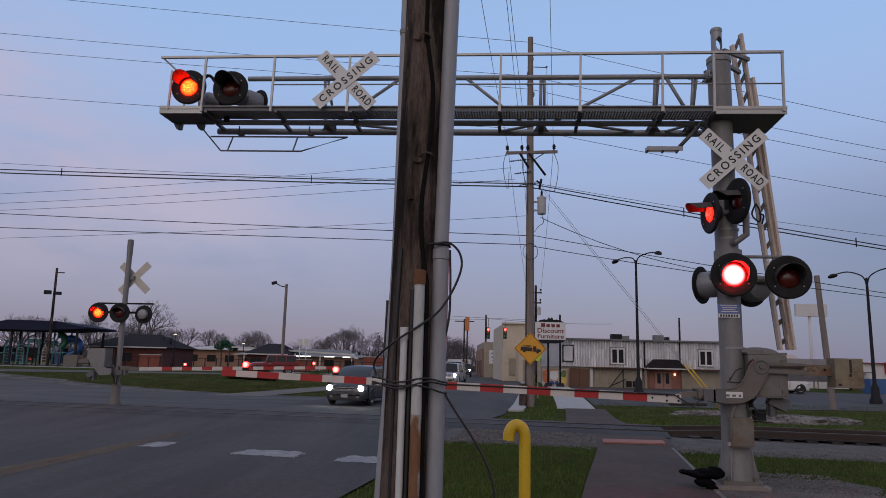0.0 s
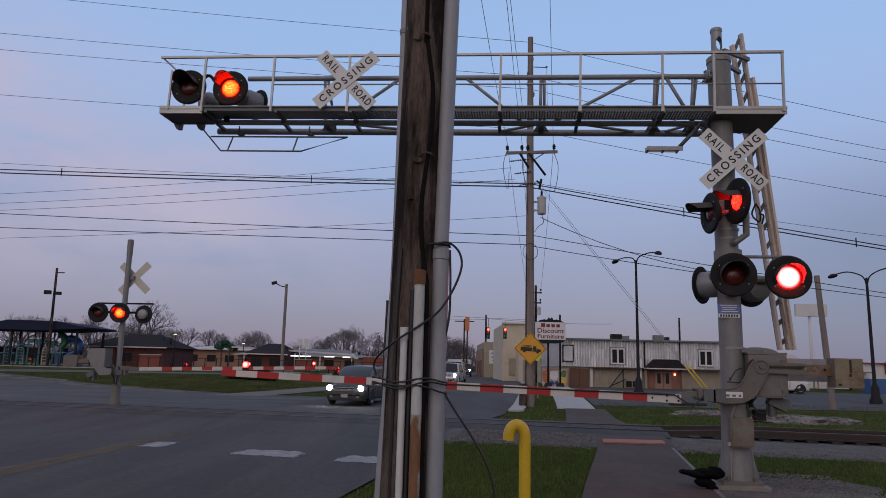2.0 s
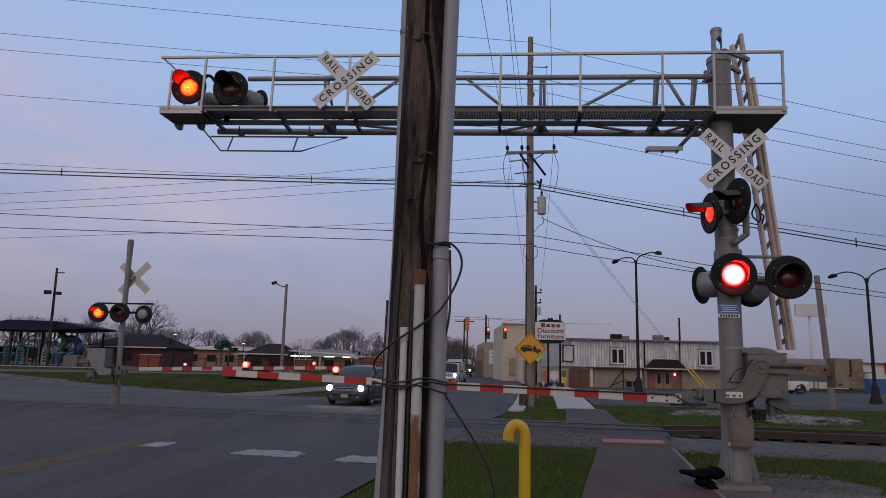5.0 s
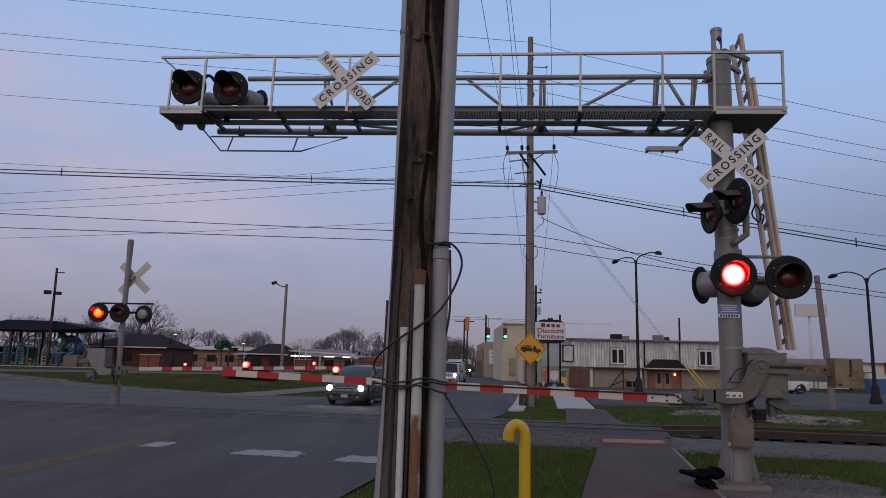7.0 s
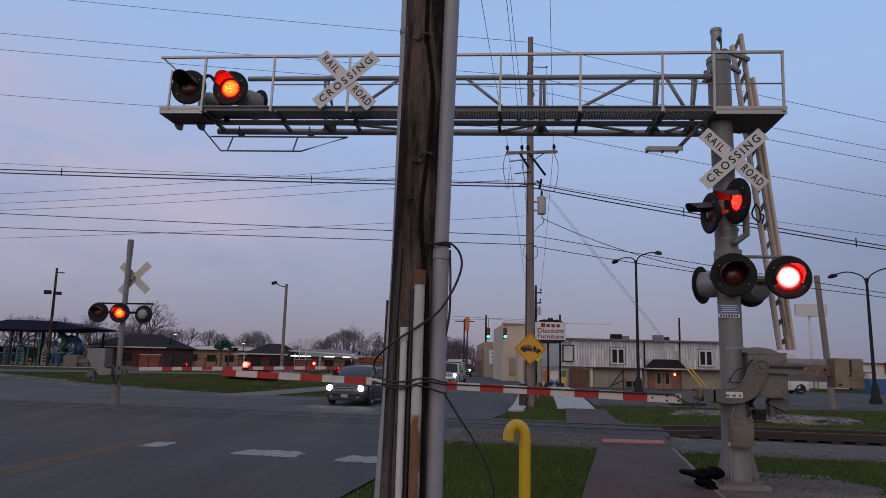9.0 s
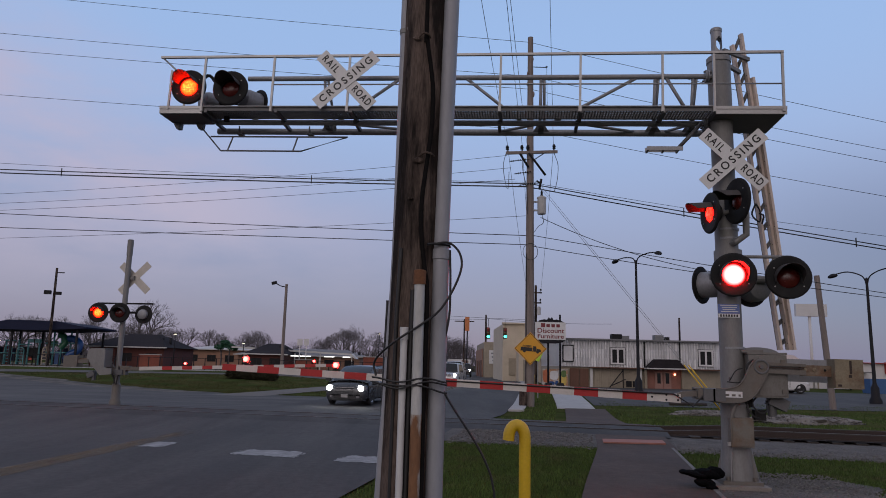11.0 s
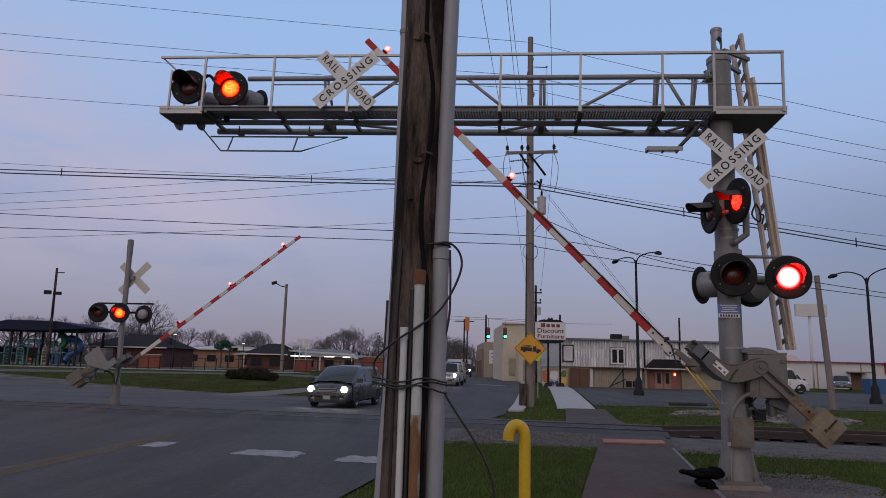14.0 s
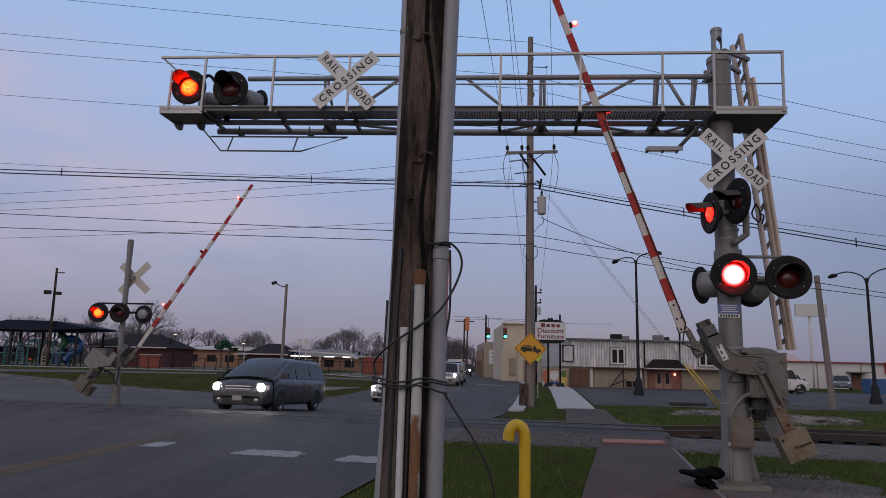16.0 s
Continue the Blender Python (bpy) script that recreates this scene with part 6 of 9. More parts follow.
# cables: along the track, from the main pole, and high ones across the street
WIRES = [
    ((4.35, 34.4, 10.87), (-25.2, 38, 11.94), 0.05, 0.03), ((4.35, 34.4, 10.72), (-25.2, 38, 11.74), 0.07, 0.036), ((4.35, 34.4, 8.17), (-24.9, 38, 9.39), 0.05, 0.021), ((4.35, 34.4, 7.7), (-24.7, 38, 8.59), 0.0, 0.021),
    ((3.2, 34.4, 12.35), (-24.5, 38, 10.55), 0.2, 0.011), ((3.4, 34.4, 11.7), (-24.5, 38, 10.0), 0.2, 0.011), ((3.6, 34.4, 11.1), (-24.4, 38, 9.6), 0.15, 0.011), ((4.3, 34.4, 9.2), (-24.4, 38, 8.0), 0.1, 0.011), ((4.3, 34.4, 10.95), (-25.2, 38, 12.3), 0.15, 0.011),
    ((4.4, 34.4, 10.87), (21.47, 33, 7.80), 0.05, 0.027), ((4.4, 34.4, 10.68), (21.47, 33, 7.63), 0.06, 0.03), ((4.4, 34.4, 10.95), (21.47, 33, 8.3), 0.12, 0.011), ((4.4, 34.4, 8.2), (21.5, 33, 5.48), 0.05, 0.018), ((4.4, 34.4, 7.65), (21.5, 33, 5.28), 0.12, 0.018), ((4.9, 34.3, 9.1), (15.0, 33.4, 6.2), 0.5, 0.018),
]
for a, b, s, r in WIRES:
    wire(a, b, s, r, "thick black bundled overhead cable" if r > 0.018 else "thin black overhead cable", (0.0, 0.35 if b[0] != 15.0 else 0.0))
# four high lines carried by the top of the main pole
for a, m, b in (((-26.57, 38.0, 22.69), (4.32, 34.4, 18.61), (21.99, 33.0, 14.10)), ((-26.24, 38.0, 20.16), (4.33, 34.4, 16.71), (21.87, 33.0, 12.66)), ((-26.11, 38.0, 19.14), (4.33, 34.4, 15.99), (21.82, 33.0, 12.02)), ((-25.75, 38.0, 16.37), (4.34, 34.4, 13.79), (21.68, 33.0, 10.29))):
    wire(m, a, 0.08, 0.013, "thin black overhead cable", (0.0, 0.3))
    wire(m, b, 0.08, 0.013, "thin black overhead cable", (0.0, 0.3))
for x0, x1 in ((3.2, 0.98), (3.95, 1.78), (4.2, 1.9), (5.55, 3.15)):
    wire((x0, 34.2, 12.82), (x1, 20, 13.05), 0.15, 0.010, "thin black overhead cable", (0.0, 1.2))
for x0, x1 in ((3.2, 9.25), (3.95, 9.8), (5.55, 10.75)):
    wire((x0, 34.2, 12.8), (x1, 75, 9.95), 0.5, 0.012, "thin black overhead cable")
for off in (0.0, 0.12):
    wire((4.6 + off, 34.3, 11.0), (13.75 + off, 34.6, -0.25), 0.0, 0.010, "steel guy wire staying the pole", mt=GALV)
for off in (0.0, 0.22):
    bm = bmesh.new()
    tube(bm, [(12.0 + off, 34.5, 1.9), (13.75 + off, 34.6, -0.25)], 0.032, 8)
    single("guy_guard", bm, YELLOW, Matrix.Identity(4), "yellow plastic guard on a guy wire", "guy guard", "guy guards")
for x, y, z in ((-21.4, 37.5, 11.72), (-7.1, 35.8, 11.2), (20.1, 33.1, 7.98), (12.0, 33.8, 9.42)):
    bm = bmesh.new()
    box(bm, (0, 0, 0), (0.04, 0.04, 0.45))
    single("cable_spacer", bm, BLACK, pose(x, y, z), "small dark spacer on the cables", "cable spacer", "cable spacers")

# ---------------------------------------------------------------- buildings across the track
# tone changes from sheet to sheet, painting glints of the crinkled metal
METAL_WALL = mat("white_metal_cladding", (0.58, 0.585, 0.60), 0.35, 0.25, per_object=0.14, var=0.12, scale=1.2, fine=10, bump=0.25, depth=0.03, dirt=(0.38, 0.37, 0.36), dirt_amt=0.5, dirt_scale=1.5, stretch=(1, 1, 0.6))
BEIGE = mat("beige_render", (0.50, 0.435, 0.34), 0.9, var=0.12, scale=0.8, fine=20, bump=0.1, dirt=(0.36, 0.31, 0.25), dirt_amt=0.5, dirt_scale=0.6)
TAN = mat("tan_boards", (0.30, 0.26, 0.20), 0.85, var=0.15, scale=1.0, fine=20, bump=0.1, dirt=(0.2, 0.17, 0.13), dirt_amt=0.5)
BROWN = mat("brown_boards", (0.12, 0.06, 0.04), 0.8, var=0.25, scale=2, fine=25, stretch=(3, 3, 0.4))
SHINGLE = mat("dark_shingles", (0.026, 0.023, 0.026), 0.95, spec=0.1, var=0.3, scale=1.2, fine=9, bump=0.4, depth=0.03)
BRICK = mat("red_brick_wall", (0.085, 0.028, 0.023), 0.9, var=0.3, scale=2.0, fine=14, bump=0.2, dirt=(0.06, 0.024, 0.02), dirt_amt=0.5, dirt_scale=1.2)
PIER_BRICK = mat("orange_red_brick", (0.19, 0.055, 0.036), 0.9, var=0.25, scale=2.0, fine=14, bump=0.2, dirt=(0.12, 0.04, 0.03), dirt_amt=0.5)
PALE_ORANGE = mat("orange_brick_wall", (0.27, 0.155, 0.11), 0.9, var=0.15, scale=1.0, fine=10)
WHITE_WALL = mat("white_painted_wall", (0.56, 0.55, 0.55), 0.7, var=0.08, scale=0.6, fine=10, bump=0.05, dirt=(0.45, 0.44, 0.43), dirt_amt=0.4)
RED_TRIM = mat("red_trim", (0.33, 0.04, 0.035), 0.6, var=0.15)
BLUE = mat("blue_plastic", (0.012, 0.06, 0.2), 0.35, var=0.1)
DARK_GLASS = plain("dark_window_glass", (0.02, 0.022, 0.026), 0.08)
WHITE_TRIM = mat("white_trim", (0.48, 0.47, 0.46), 0.6, var=0.06)
ROOF_GREY = mat("grey_roof", (0.16, 0.16, 0.165), 0.8, var=0.15, scale=0.6, fine=8)


def wall(bm, x0, x1, y, z0, z1, d=0.25):
    box(bm, ((x0 + x1) / 2, y + d / 2, (z0 + z1) / 2), (x1 - x0, d, z1 - z0))


def window_unit(parent, x, z, w, h, y, frame_mt, panes=2, name="window"):
    """Frame with sash bars and panes, proud of the wall, facing -y."""
    bm = bmesh.new()
    t = 0.15 if panes == 2 else 0.09
    box(bm, (x, y, z + h / 2 - t / 2), (w, 0.1, t))
    box(bm, (x, y, z - h / 2 + t / 2), (w, 0.1, t))
    for sx in (-1, 1):
        box(bm, (x + sx * (w / 2 - t / 2), y, z), (t, 0.098, h - 2 * t))
    for i in range(1, panes):
        box(bm, (x - w / 2 + w * i / panes, y, z), (t, 0.096, h - 2 * t))
    f = part(name, bm, frame_mt, parent, "window with pale frame")
    if panes == 2:
        bm = bmesh.new()
        box(bm, (x, y + 0.035, z), (w + 0.08, 0.06, h + 0.08))
        part("surround", bm, BLACK, f)
    for i in range(panes):
        bm = bmesh.new()
        box(bm, (x - w / 2 + w * (i + 0.5) / panes, y + 0.02, z), (w / panes - t, 0.02, h - 2 * t))
        part("pane", bm, DARK_GLASS, f)
    return f


def build_shop():
    y = 62.0
    b = thing("furniture_shop", pose(0, 0, 0), "long white metal-clad shop with tan ground floor and awning", "shop building")
    x0, x1 = 10.7, 24.85
    bm = bmesh.new()
    wall(bm, x0, x1, y + 0.3, -0.3, 1.75, 12)
    part("ground_floor_wall", bm, TAN, b, "tan boarded ground floor wall")
    bm = bmesh.new()
    wall(bm, x0, x1, y + 0.1, 1.75, 4.1, 12.2)
    up = part("upper_wall", bm, METAL_WALL, b, "white metal cladding")
    # ribbed cladding sheets
    me = None
    r = random.Random(5)
    n = int((x1 - x0) / 0.24)
    for i in range(n):
        for j in range(3):
            if me is None:
                bm = bmesh.new()
                prism(bm, [(-0.118, -0.4), (0.118, -0.4), (0.118, 0.4), (-0.118, 0.4)], 0.02)
                for v in bm.verts:
                    if v.co.y < 0:
                        v.co.x *= 0.5
                        v.co.z *= 0.97
                        v.co.y -= 0.05
                ob = part("panel", bm, METAL_WALL, up)
                me = ob.data
            else:
                ob = new("panel", me)
                ob.parent = up
            ob.matrix_basis = pose(x0 + 0.24 * (i + 0.5), y + 0.09, 2.16 + 0.78 * j, r.uniform(-5, 5), r.uniform(-1.2, 1.2), r.uniform(-14, 14))
    bm = bmesh.new()
    box(bm, ((x0 + x1) / 2, y + 6, 4.17), (x1 - x0 + 0.3, 12.8, 0.14))
    part("roof", bm, ROOF_GREY, b)
    for x, s in ((16.2, (0.9, 0.9, 0.55)), (17.0, (0.7, 0.7, 0.42)), (20.1, (0.8, 0.8, 0.55)), (20.9, (0.4, 0.4, 0.4))):
        bm = bmesh.new()
        box(bm, (x, y + 2.5, 4.24 + s[2] / 2), s)
        part("roof_unit", bm, BLACK if x in (16.2, 20.9) else ROOF_GREY, b, bevel=0.03)
    for x in (15.7, 23.5):
        window_unit(b, x, 2.75, 1.3, 1.45, y - 0.06, WHITE_WALL, 2)
    window_unit(b, 11.3, 2.9, 1.0, 1.5, y - 0.02, BLACK, 1)
    bm = bmesh.new()
    box(bm, (11.3, y - 0.06, 2.9), (0.8, 0.02, 1.3))
    part("poster", bm, SIGN_WHITE, b)
    # ledge over the ground floor
    bm = bmesh.new()
    box(bm, ((13.2 + x1) / 2, y - 0.1, 1.72), (x1 - 13.2, 0.5, 0.09))
    part("ledge", bm, BROWN, b)
    # brown doors, painted panel, boarded bays
    for x in (11.9, 12.75):
        bm = bmesh.new()
        box(bm, (x, y + 0.24, 0.75), (0.8, 0.1, 1.7))
        part("door", bm, BROWN, b, "brown wooden door", bevel=0.01)
    for x in (13.35, 17.7, 18.15, 21.45):
        bm = bmesh.new()
        box(bm, (x, y + 0.05, 0.7), (0.22, 0.22, 2.0))
        part("column", bm, WHITE_TRIM if x < 18 else TAN, b)
    for i in range(20):
        bm = bmesh.new()
        box(bm, (13.6 + 0.2 * i, y + 0.27, 0.7), (0.18, 0.05, 1.9))
        part("board", bm, TAN, b)
    for x in (16.7, 17.3):
        bm = bmesh.new()
        box(bm, (x, y + 0.2, 0.35), (0.48, 0.1, 0.5))
        part("vent", bm, BLACK, b, bevel=0.01)
    # awning over the entrance, doors, lit lamp
    bm = bmesh.new()
    prism(bm, [(18.0, 1.78), (21.5, 1.78), (20.7, 2.55), (18.8, 2.55)], 0.9, pose(0, y - 0.5, 0))
    part("awning", bm, SHINGLE, b, "brown shingled awning")
    bm = bmesh.new()
    box(bm, (19.75, y - 0.6, 1.74), (3.65, 1.15, 0.1))
    part("awning_edge", bm, WHITE_TRIM, b)
    bm = bmesh.new()
    box(bm, (19.75, y + 0.24, 0.65), (3.1, 0.1, 1.95))
    part("entrance_wall", bm, mat("pinkish_brick", (0.24, 0.11, 0.085), 0.85, var=0.2, scale=2, fine=14), b)
    for x in (19.35, 20.1):
        bm = bmesh.new()
        box(bm, (x, y + 0.17, 0.6), (0.68, 0.07, 1.7))
        d = part("door", bm, mat("pink_door", (0.30, 0.17, 0.14), 0.6, var=0.15), b, "pinkish door with tall pane", bevel=0.01)
        bm = bmesh.new()
        box(bm, (x, y + 0.13, 0.9), (0.3, 0.03, 0.9))
        part("pane", bm, DARK_GLASS, d)
    bm = bmesh.new()
    lathe(bm, [(0.0, -0.09), (0.08, -0.05), (0.09, 0.02), (0.05, 0.09), (0.0, 0.1)], 10, pose(20.75, y + 0.1, 1.25))
    part("entrance_light", bm, glow("warm_lamp", (1.0, 0.35, 0.2), 6.0), b, "small lit warm lamp")
    # painted mural board
    bm = bmesh.new()
    box(bm, (10.1, y - 0.3, 0.72), (2.2, 0.08, 1.55))
    mur = part("mural", bm, mat("mural_orange", (0.36, 0.20, 0.11), 0.7, var=0.4, scale=1.8, fine=8, dirt=(0.42, 0.40, 0.38), dirt_amt=1.0, dirt_scale=1.3, dirt_lo=0.48, dirt_hi=0.55), b, "faded orange and yellow mural board")
    for c_, w_, h_, mt in (((9.3, 0.85), 0.55, 1.1, mat("mural_red", (0.42, 0.13, 0.06), 0.7, var=0.3, scale=4)), ((10.0, 0.95), 0.75, 0.8, SIGN_WHITE), ((10.75, 0.6), 0.7, 1.0, mat("mural_yellow", (0.55, 0.40, 0.10), 0.7, var=0.3, scale=4)), ((10.85, 1.1), 0.45, 0.6, mat("mural_green", (0.10, 0.16, 0.05), 0.7, var=0.4, scale=5)), ((9.75, 0.28), 0.6, 0.3, BLUE), ((10.25, 0.3), 0.3, 0.36, BLUE)):
        bm = bmesh.new()
        k_ = 10
        prism(bm, [(c_[0] + w_ / 2 * math.copysign(abs(math.cos(6.28318 * i / k_ + 0.3)) ** 0.6, math.cos(6.28318 * i / k_ + 0.3)), c_[1] + h_ / 2 * math.copysign(abs(math.sin(6.28318 * i / k_ + 0.3)) ** 0.6, math.sin(6.28318 * i / k_ + 0.3))) for i in range(k_)], 0.01, pose(0, y - 0.347 - 0.004 * (h_ < 0.9) - 0.004 * (h_ < 0.5), 0))
        part("painted_shape", bm, mt, mur)
    # lean-to pipes and a rail by the wall
    for pts_ in ([(14.9, y - 0.2, 0.0), (15.6, y - 0.15, 0.9), (16.1, y - 0.15, 1.5)], [(14.9, y - 0.25, 0.1), (16.3, y - 0.25, 0.75)], [(16.1, y - 0.2, 0.0), (16.1, y - 0.2, 1.6)]):
        bm = bmesh.new()
        tube(bm, pts_, 0.045, 6)
        part("pipe", bm, POLE_DARK, b)
    # tall stovepipes
    for x, h in ((18.05, 2.4), (21.2, 2.4)):
        bm = bmesh.new()
        tube(bm, [(x, y - 0.08, 1.8), (x, y - 0.08, 1.8 + h * 0.95)], 0.06, 8)
        part("pipe", bm, BLACK, b)


def build_shop_sign():
    s = thing("shop_sign", pose(0, 60.0, 0), "white shop sign with dark red letters on two black posts", "shop sign")
    for x, z in ((9.25, 4.0), (10.28, 6.15)):
        bm = bmesh.new()
        tube(bm, [(x, 0.1, -0.2), (x, 0.1, z)], 0.09, 10)
        part("post", bm, POLE_DARK, s)
        bm = bmesh.new()
        box(bm, (x, 0.1, 0.15), (0.7, 0.6, 0.36), taper=0.7)
        part("post_base", bm, POLE_DARK, s, bevel=0.03)
    bm = bmesh.new()
    box(bm, (9.42, 0, 4.72), (2.6, 0.3, 1.5))
    part("cabinet", bm, SIGN_WHITE, s, "white sign panel", bevel=0.02)
    bm = bmesh.new()
    prism(bm, [(8.15, 3.95), (10.7, 3.95), (10.4, 3.75), (9.9, 3.66), (8.9, 3.66), (8.45, 3.75)], 0.3)
    part("lower_scroll", bm, POLE_DARK, s)
    bm = bmesh.new()
    prism(bm, [(8.3, 5.49), (10.6, 5.49), (10.3, 5.62), (9.95, 5.72), (9.7, 5.66), (9.55, 5.9), (9.42, 5.75), (9.29, 5.9), (9.14, 5.66), (8.9, 5.72), (8.5, 5.62)], 0.2)
    part("crest", bm, POLE_DARK, s, "black scrolled crest")
    red = plain("sign_dark_red", (0.16, 0.02, 0.025), 0.5)
    up = Matrix.Rotation(radians(90), 4, "X")
    # shop's name as bars
    for i, w in enumerate((0.36, 0.3, 0.3, 0.3)):
        bm = bmesh.new()
        box(bm, (8.78 + 0.43 * i, -0.154, 5.2 if i == 0 else 5.17), (w, 0.008, 0.36 if i == 0 else 0.27))
        part("name_bar", bm, red, s)
    letters("Discount", 0.55, red, s, pose(9.42, -0.154, 4.72) @ up, width=2.3, bold=0.012)
    letters("Furniture", 0.5, red, s, pose(9.42, -0.154, 4.24) @ up, width=2.25, bold=0.012)


def build_beige():
    b = thing("brick_shop", pose(0, 0, 0), "tall beige rendered building with stepped front", "shop building")
    for name, x0, x1, z1, y, d in (("front", 7.1, 11.6, 6.45, 80, 14), ("low_front", 8.6, 13.5, 4.7, 77.5, 3.0)):
        bm = bmesh.new()
        if name == "front":
            wall(bm, x0, x1, y, -0.2, z1, d)
        else:
            prism(bm, [(x0, -0.2), (x1, -0.2), (x1, 5.6), (x0 + 2.6, 5.6), (x0, 3.7)], d, pose(0, y + 1, 0))
        part("wall", bm, BEIGE, b)
    bm = bmesh.new()
    box(bm, (9.35, 79.95, 6.52), (4.7, 0.6, 0.16))
    part("parapet", bm, BEIGE, b)
    for x, z, w, h in ((8.2, 1.6, 0.8, 1.9), (9.6, 1.2, 1.0, 2.4), (11.2, 2.7, 0.5, 0.7)):
        bm = bmesh.new()
        box(bm, (x, 76.95 if x > 8.6 else 79.95, z), (w, 0.1, h))
        part("shuttered_opening", bm, TAN, b)
    c = thing("brick_shop", pose(0, 0, 0), "low tan building with reddish side wall", "shop building")
    bm = bmesh.new()
    wall(bm, 6.2, 10.5, 100, -0.2, 5.0, 20)
    part("wall", bm, TAN, c)
    bm = bmesh.new()
    box(bm, (6.1, 110, 2.0), (0.1, 18, 4.2))
    part("side_wall", bm, PALE_ORANGE, c)
    for i in range(3):
        bm = bmesh.new()
        box(bm, (6.02, 104 + 5 * i, 1.2), (0.1, 2.4, 2.4))
        part("opening", bm, BROWN, c)
    bm = bmesh.new()
    box(bm, (7.9, 99.93, 2.9), (1.9, 0.08, 1.9))
    g = part("wall_notice", bm, SIGN_WHITE, c, "white painted wall notice with grey bars")
    for i in range(3):
        bm = bmesh.new()
        box(bm, (7.9, 99.87, 3.4 - 0.5 * i), (1.4 - 0.2 * i, 0.02, 0.22))
        part("text_bar", bm, GALV, g)


def build_white_store():
    b = thing("white_store", pose(0, 0, 0), "long low white store with red roof edge", "store building")
    x0, x1, y = 38.6, 75.0, 80.0
    bm = bmesh.new()
    wall(bm, x0, x1, y, -0.2, 2.95, 20)
    part("wall", bm, WHITE_WALL, b)
    bm = bmesh.new()
    box(bm, ((x0 + x1) / 2, y + 9.9, 2.98), (x1 - x0 + 0.4, 20.6, 0.09))
    part("roof_edge", bm, RED_TRIM, b, "thin red roof edge")
    for x in (43.0, 48.0, 52.0, 57.0):
        bm = bmesh.new()
        box(bm, (x, y - 0.05, 1.35), (0.12, 0.08, 3.0))
        part("downpipe", bm, RED_TRIM if x > 50 else TAN, b)
    bm = bmesh.new()
    box(bm, (47.4, y - 0.7, 1.9), (2.2, 1.4, 0.14))
    part("porch_roof", bm, ROOF_GREY, b)
    bm = bmesh.new()
    box(bm, (47.4, y - 0.03, 0.85), (1.2, 0.08, 2.0))
    part("door", bm, BROWN, b)
    bm = bmesh.new()
    prism(bm, [(38.8, 3.1), (43.5, 3.1), (42.4, 3.75), (40.6, 3.95), (39.2, 3.6)], 8, pose(0, y + 8, 0))
    part("roof_mound", bm, WHITE_WALL, b, "pale arched roof section")
    bm = bmesh.new()
    box(bm, (51.9, 79.8, 2.45), (2.4, 0.36, 1.3))
    single("red_board", bm, RED_TRIM, pose(0, 0, 0), "red sign board on the store", "sign board")
    s = thing("blank_sign", pose(0, 80, 0), "blank pale sign board on a tall white post", "sign board")
    bm = bmesh.new()
    box(bm, (42.7, 0, 8.85), (3.6, 0.4, 1.42))
    part("board", bm, WHITE_WALL, s, bevel=0.03)
    bm = bmesh.new()
    tube(bm, [(42.55, 0.1, -0.2), (42.55, 0.1, 8.2)], 0.16, 10)
    part("post", bm, WHITE_WALL, s)
    bm = bmesh.new()
    box(bm, (0, 0, 0.65), (1.6, 1.2, 1.3), taper=1.08)
    single("waste_container", bm, mat("blue_steel", (0.04, 0.10, 0.24), 0.6, var=0.2), pose(39.3, 63.5, 0), "blue steel waste container", "waste container", bevel=0.03)


def build_shed():
    """A low arched metal roof behind the shop."""
    b = thing("storage_shed", pose(34.45, 76, -0.1), "low grey shed with a shallow arched metal roof", "shed")
    bm = bmesh.new()
    n = 16
    arc = [(-2.4 * math.cos(math.pi * i / n), 3.7 + 0.72 * math.sin(math.pi * i / n)) for i in range(n + 1)]
    prism(bm, [(p[0], p[1]) for p in arc], 9, pose(0, 4.5, 0))
    part("roof", bm, ROOF_GREY, b)
    bm = bmesh.new()
    box(bm, (0, 4.5, 1.85), (4.5, 8.8, 3.9))
    part("wall", bm, TAN, b)


build_shed()
build_shop()
build_shop_sign()
build_beige()
build_white_store()
# ---------------------------------------------------------------- far side of the field
strip("road_cross", lambda y: max(-85, (y - 69) / 0.3 - 24), lambda y: min(edge(y) - ROAD_W + 0.5, (y - 61) / 0.3 - 24), frange(44, 77, 1.0), 0.006, STREET, 20, "grey asphalt street along the field", "road")
strip("pavement_cross", lambda y: -130, lambda y: edge(y) - ROAD_W - 3, [81.2, 82.0, 82.8], 0.01, CONCRETE, 30, "pale concrete footpath along the far street", "footpath", drop=0.06)
strip("driveway", lambda y: -13.2 + 0.35 * (y - 36), lambda y: -10.4 + 0.35 * (y - 36), [38.5, 38, 40, 42, 44, 47, 50], 0.006, DRIVE, 6, "pale concrete drive over the verge", "driveway")
DRY = mat("dry_grass", (0.105, 0.085, 0.056), 0.95, var=0.25, scale=0.5, fine=8, bump=0.3, dirt=(0.09, 0.09, 0.04), dirt_amt=0.5, dirt_scale=0.3)
strip("dry_lawn", lambda y: -140, lambda y: edge(y) - ROAD_W - 6, [83.5, 90, 97, 105, 118], 0.0, DRY, 20, "dry tan grass in the schoolyard", "lawn")
PAVILION_ROOF = mat("navy_roof", (0.016, 0.02, 0.045), 0.8, var=0.2, spec=0.15)
TURQ = mat("turquoise_paint", (0.10, 0.30, 0.34), 0.5, var=0.12)
GREEN = mat("green_plastic", (0.015, 0.11, 0.06), 0.4, var=0.12)
SLIDE_RED = mat("red_plastic", (0.55, 0.08, 0.05), 0.4, var=0.12)


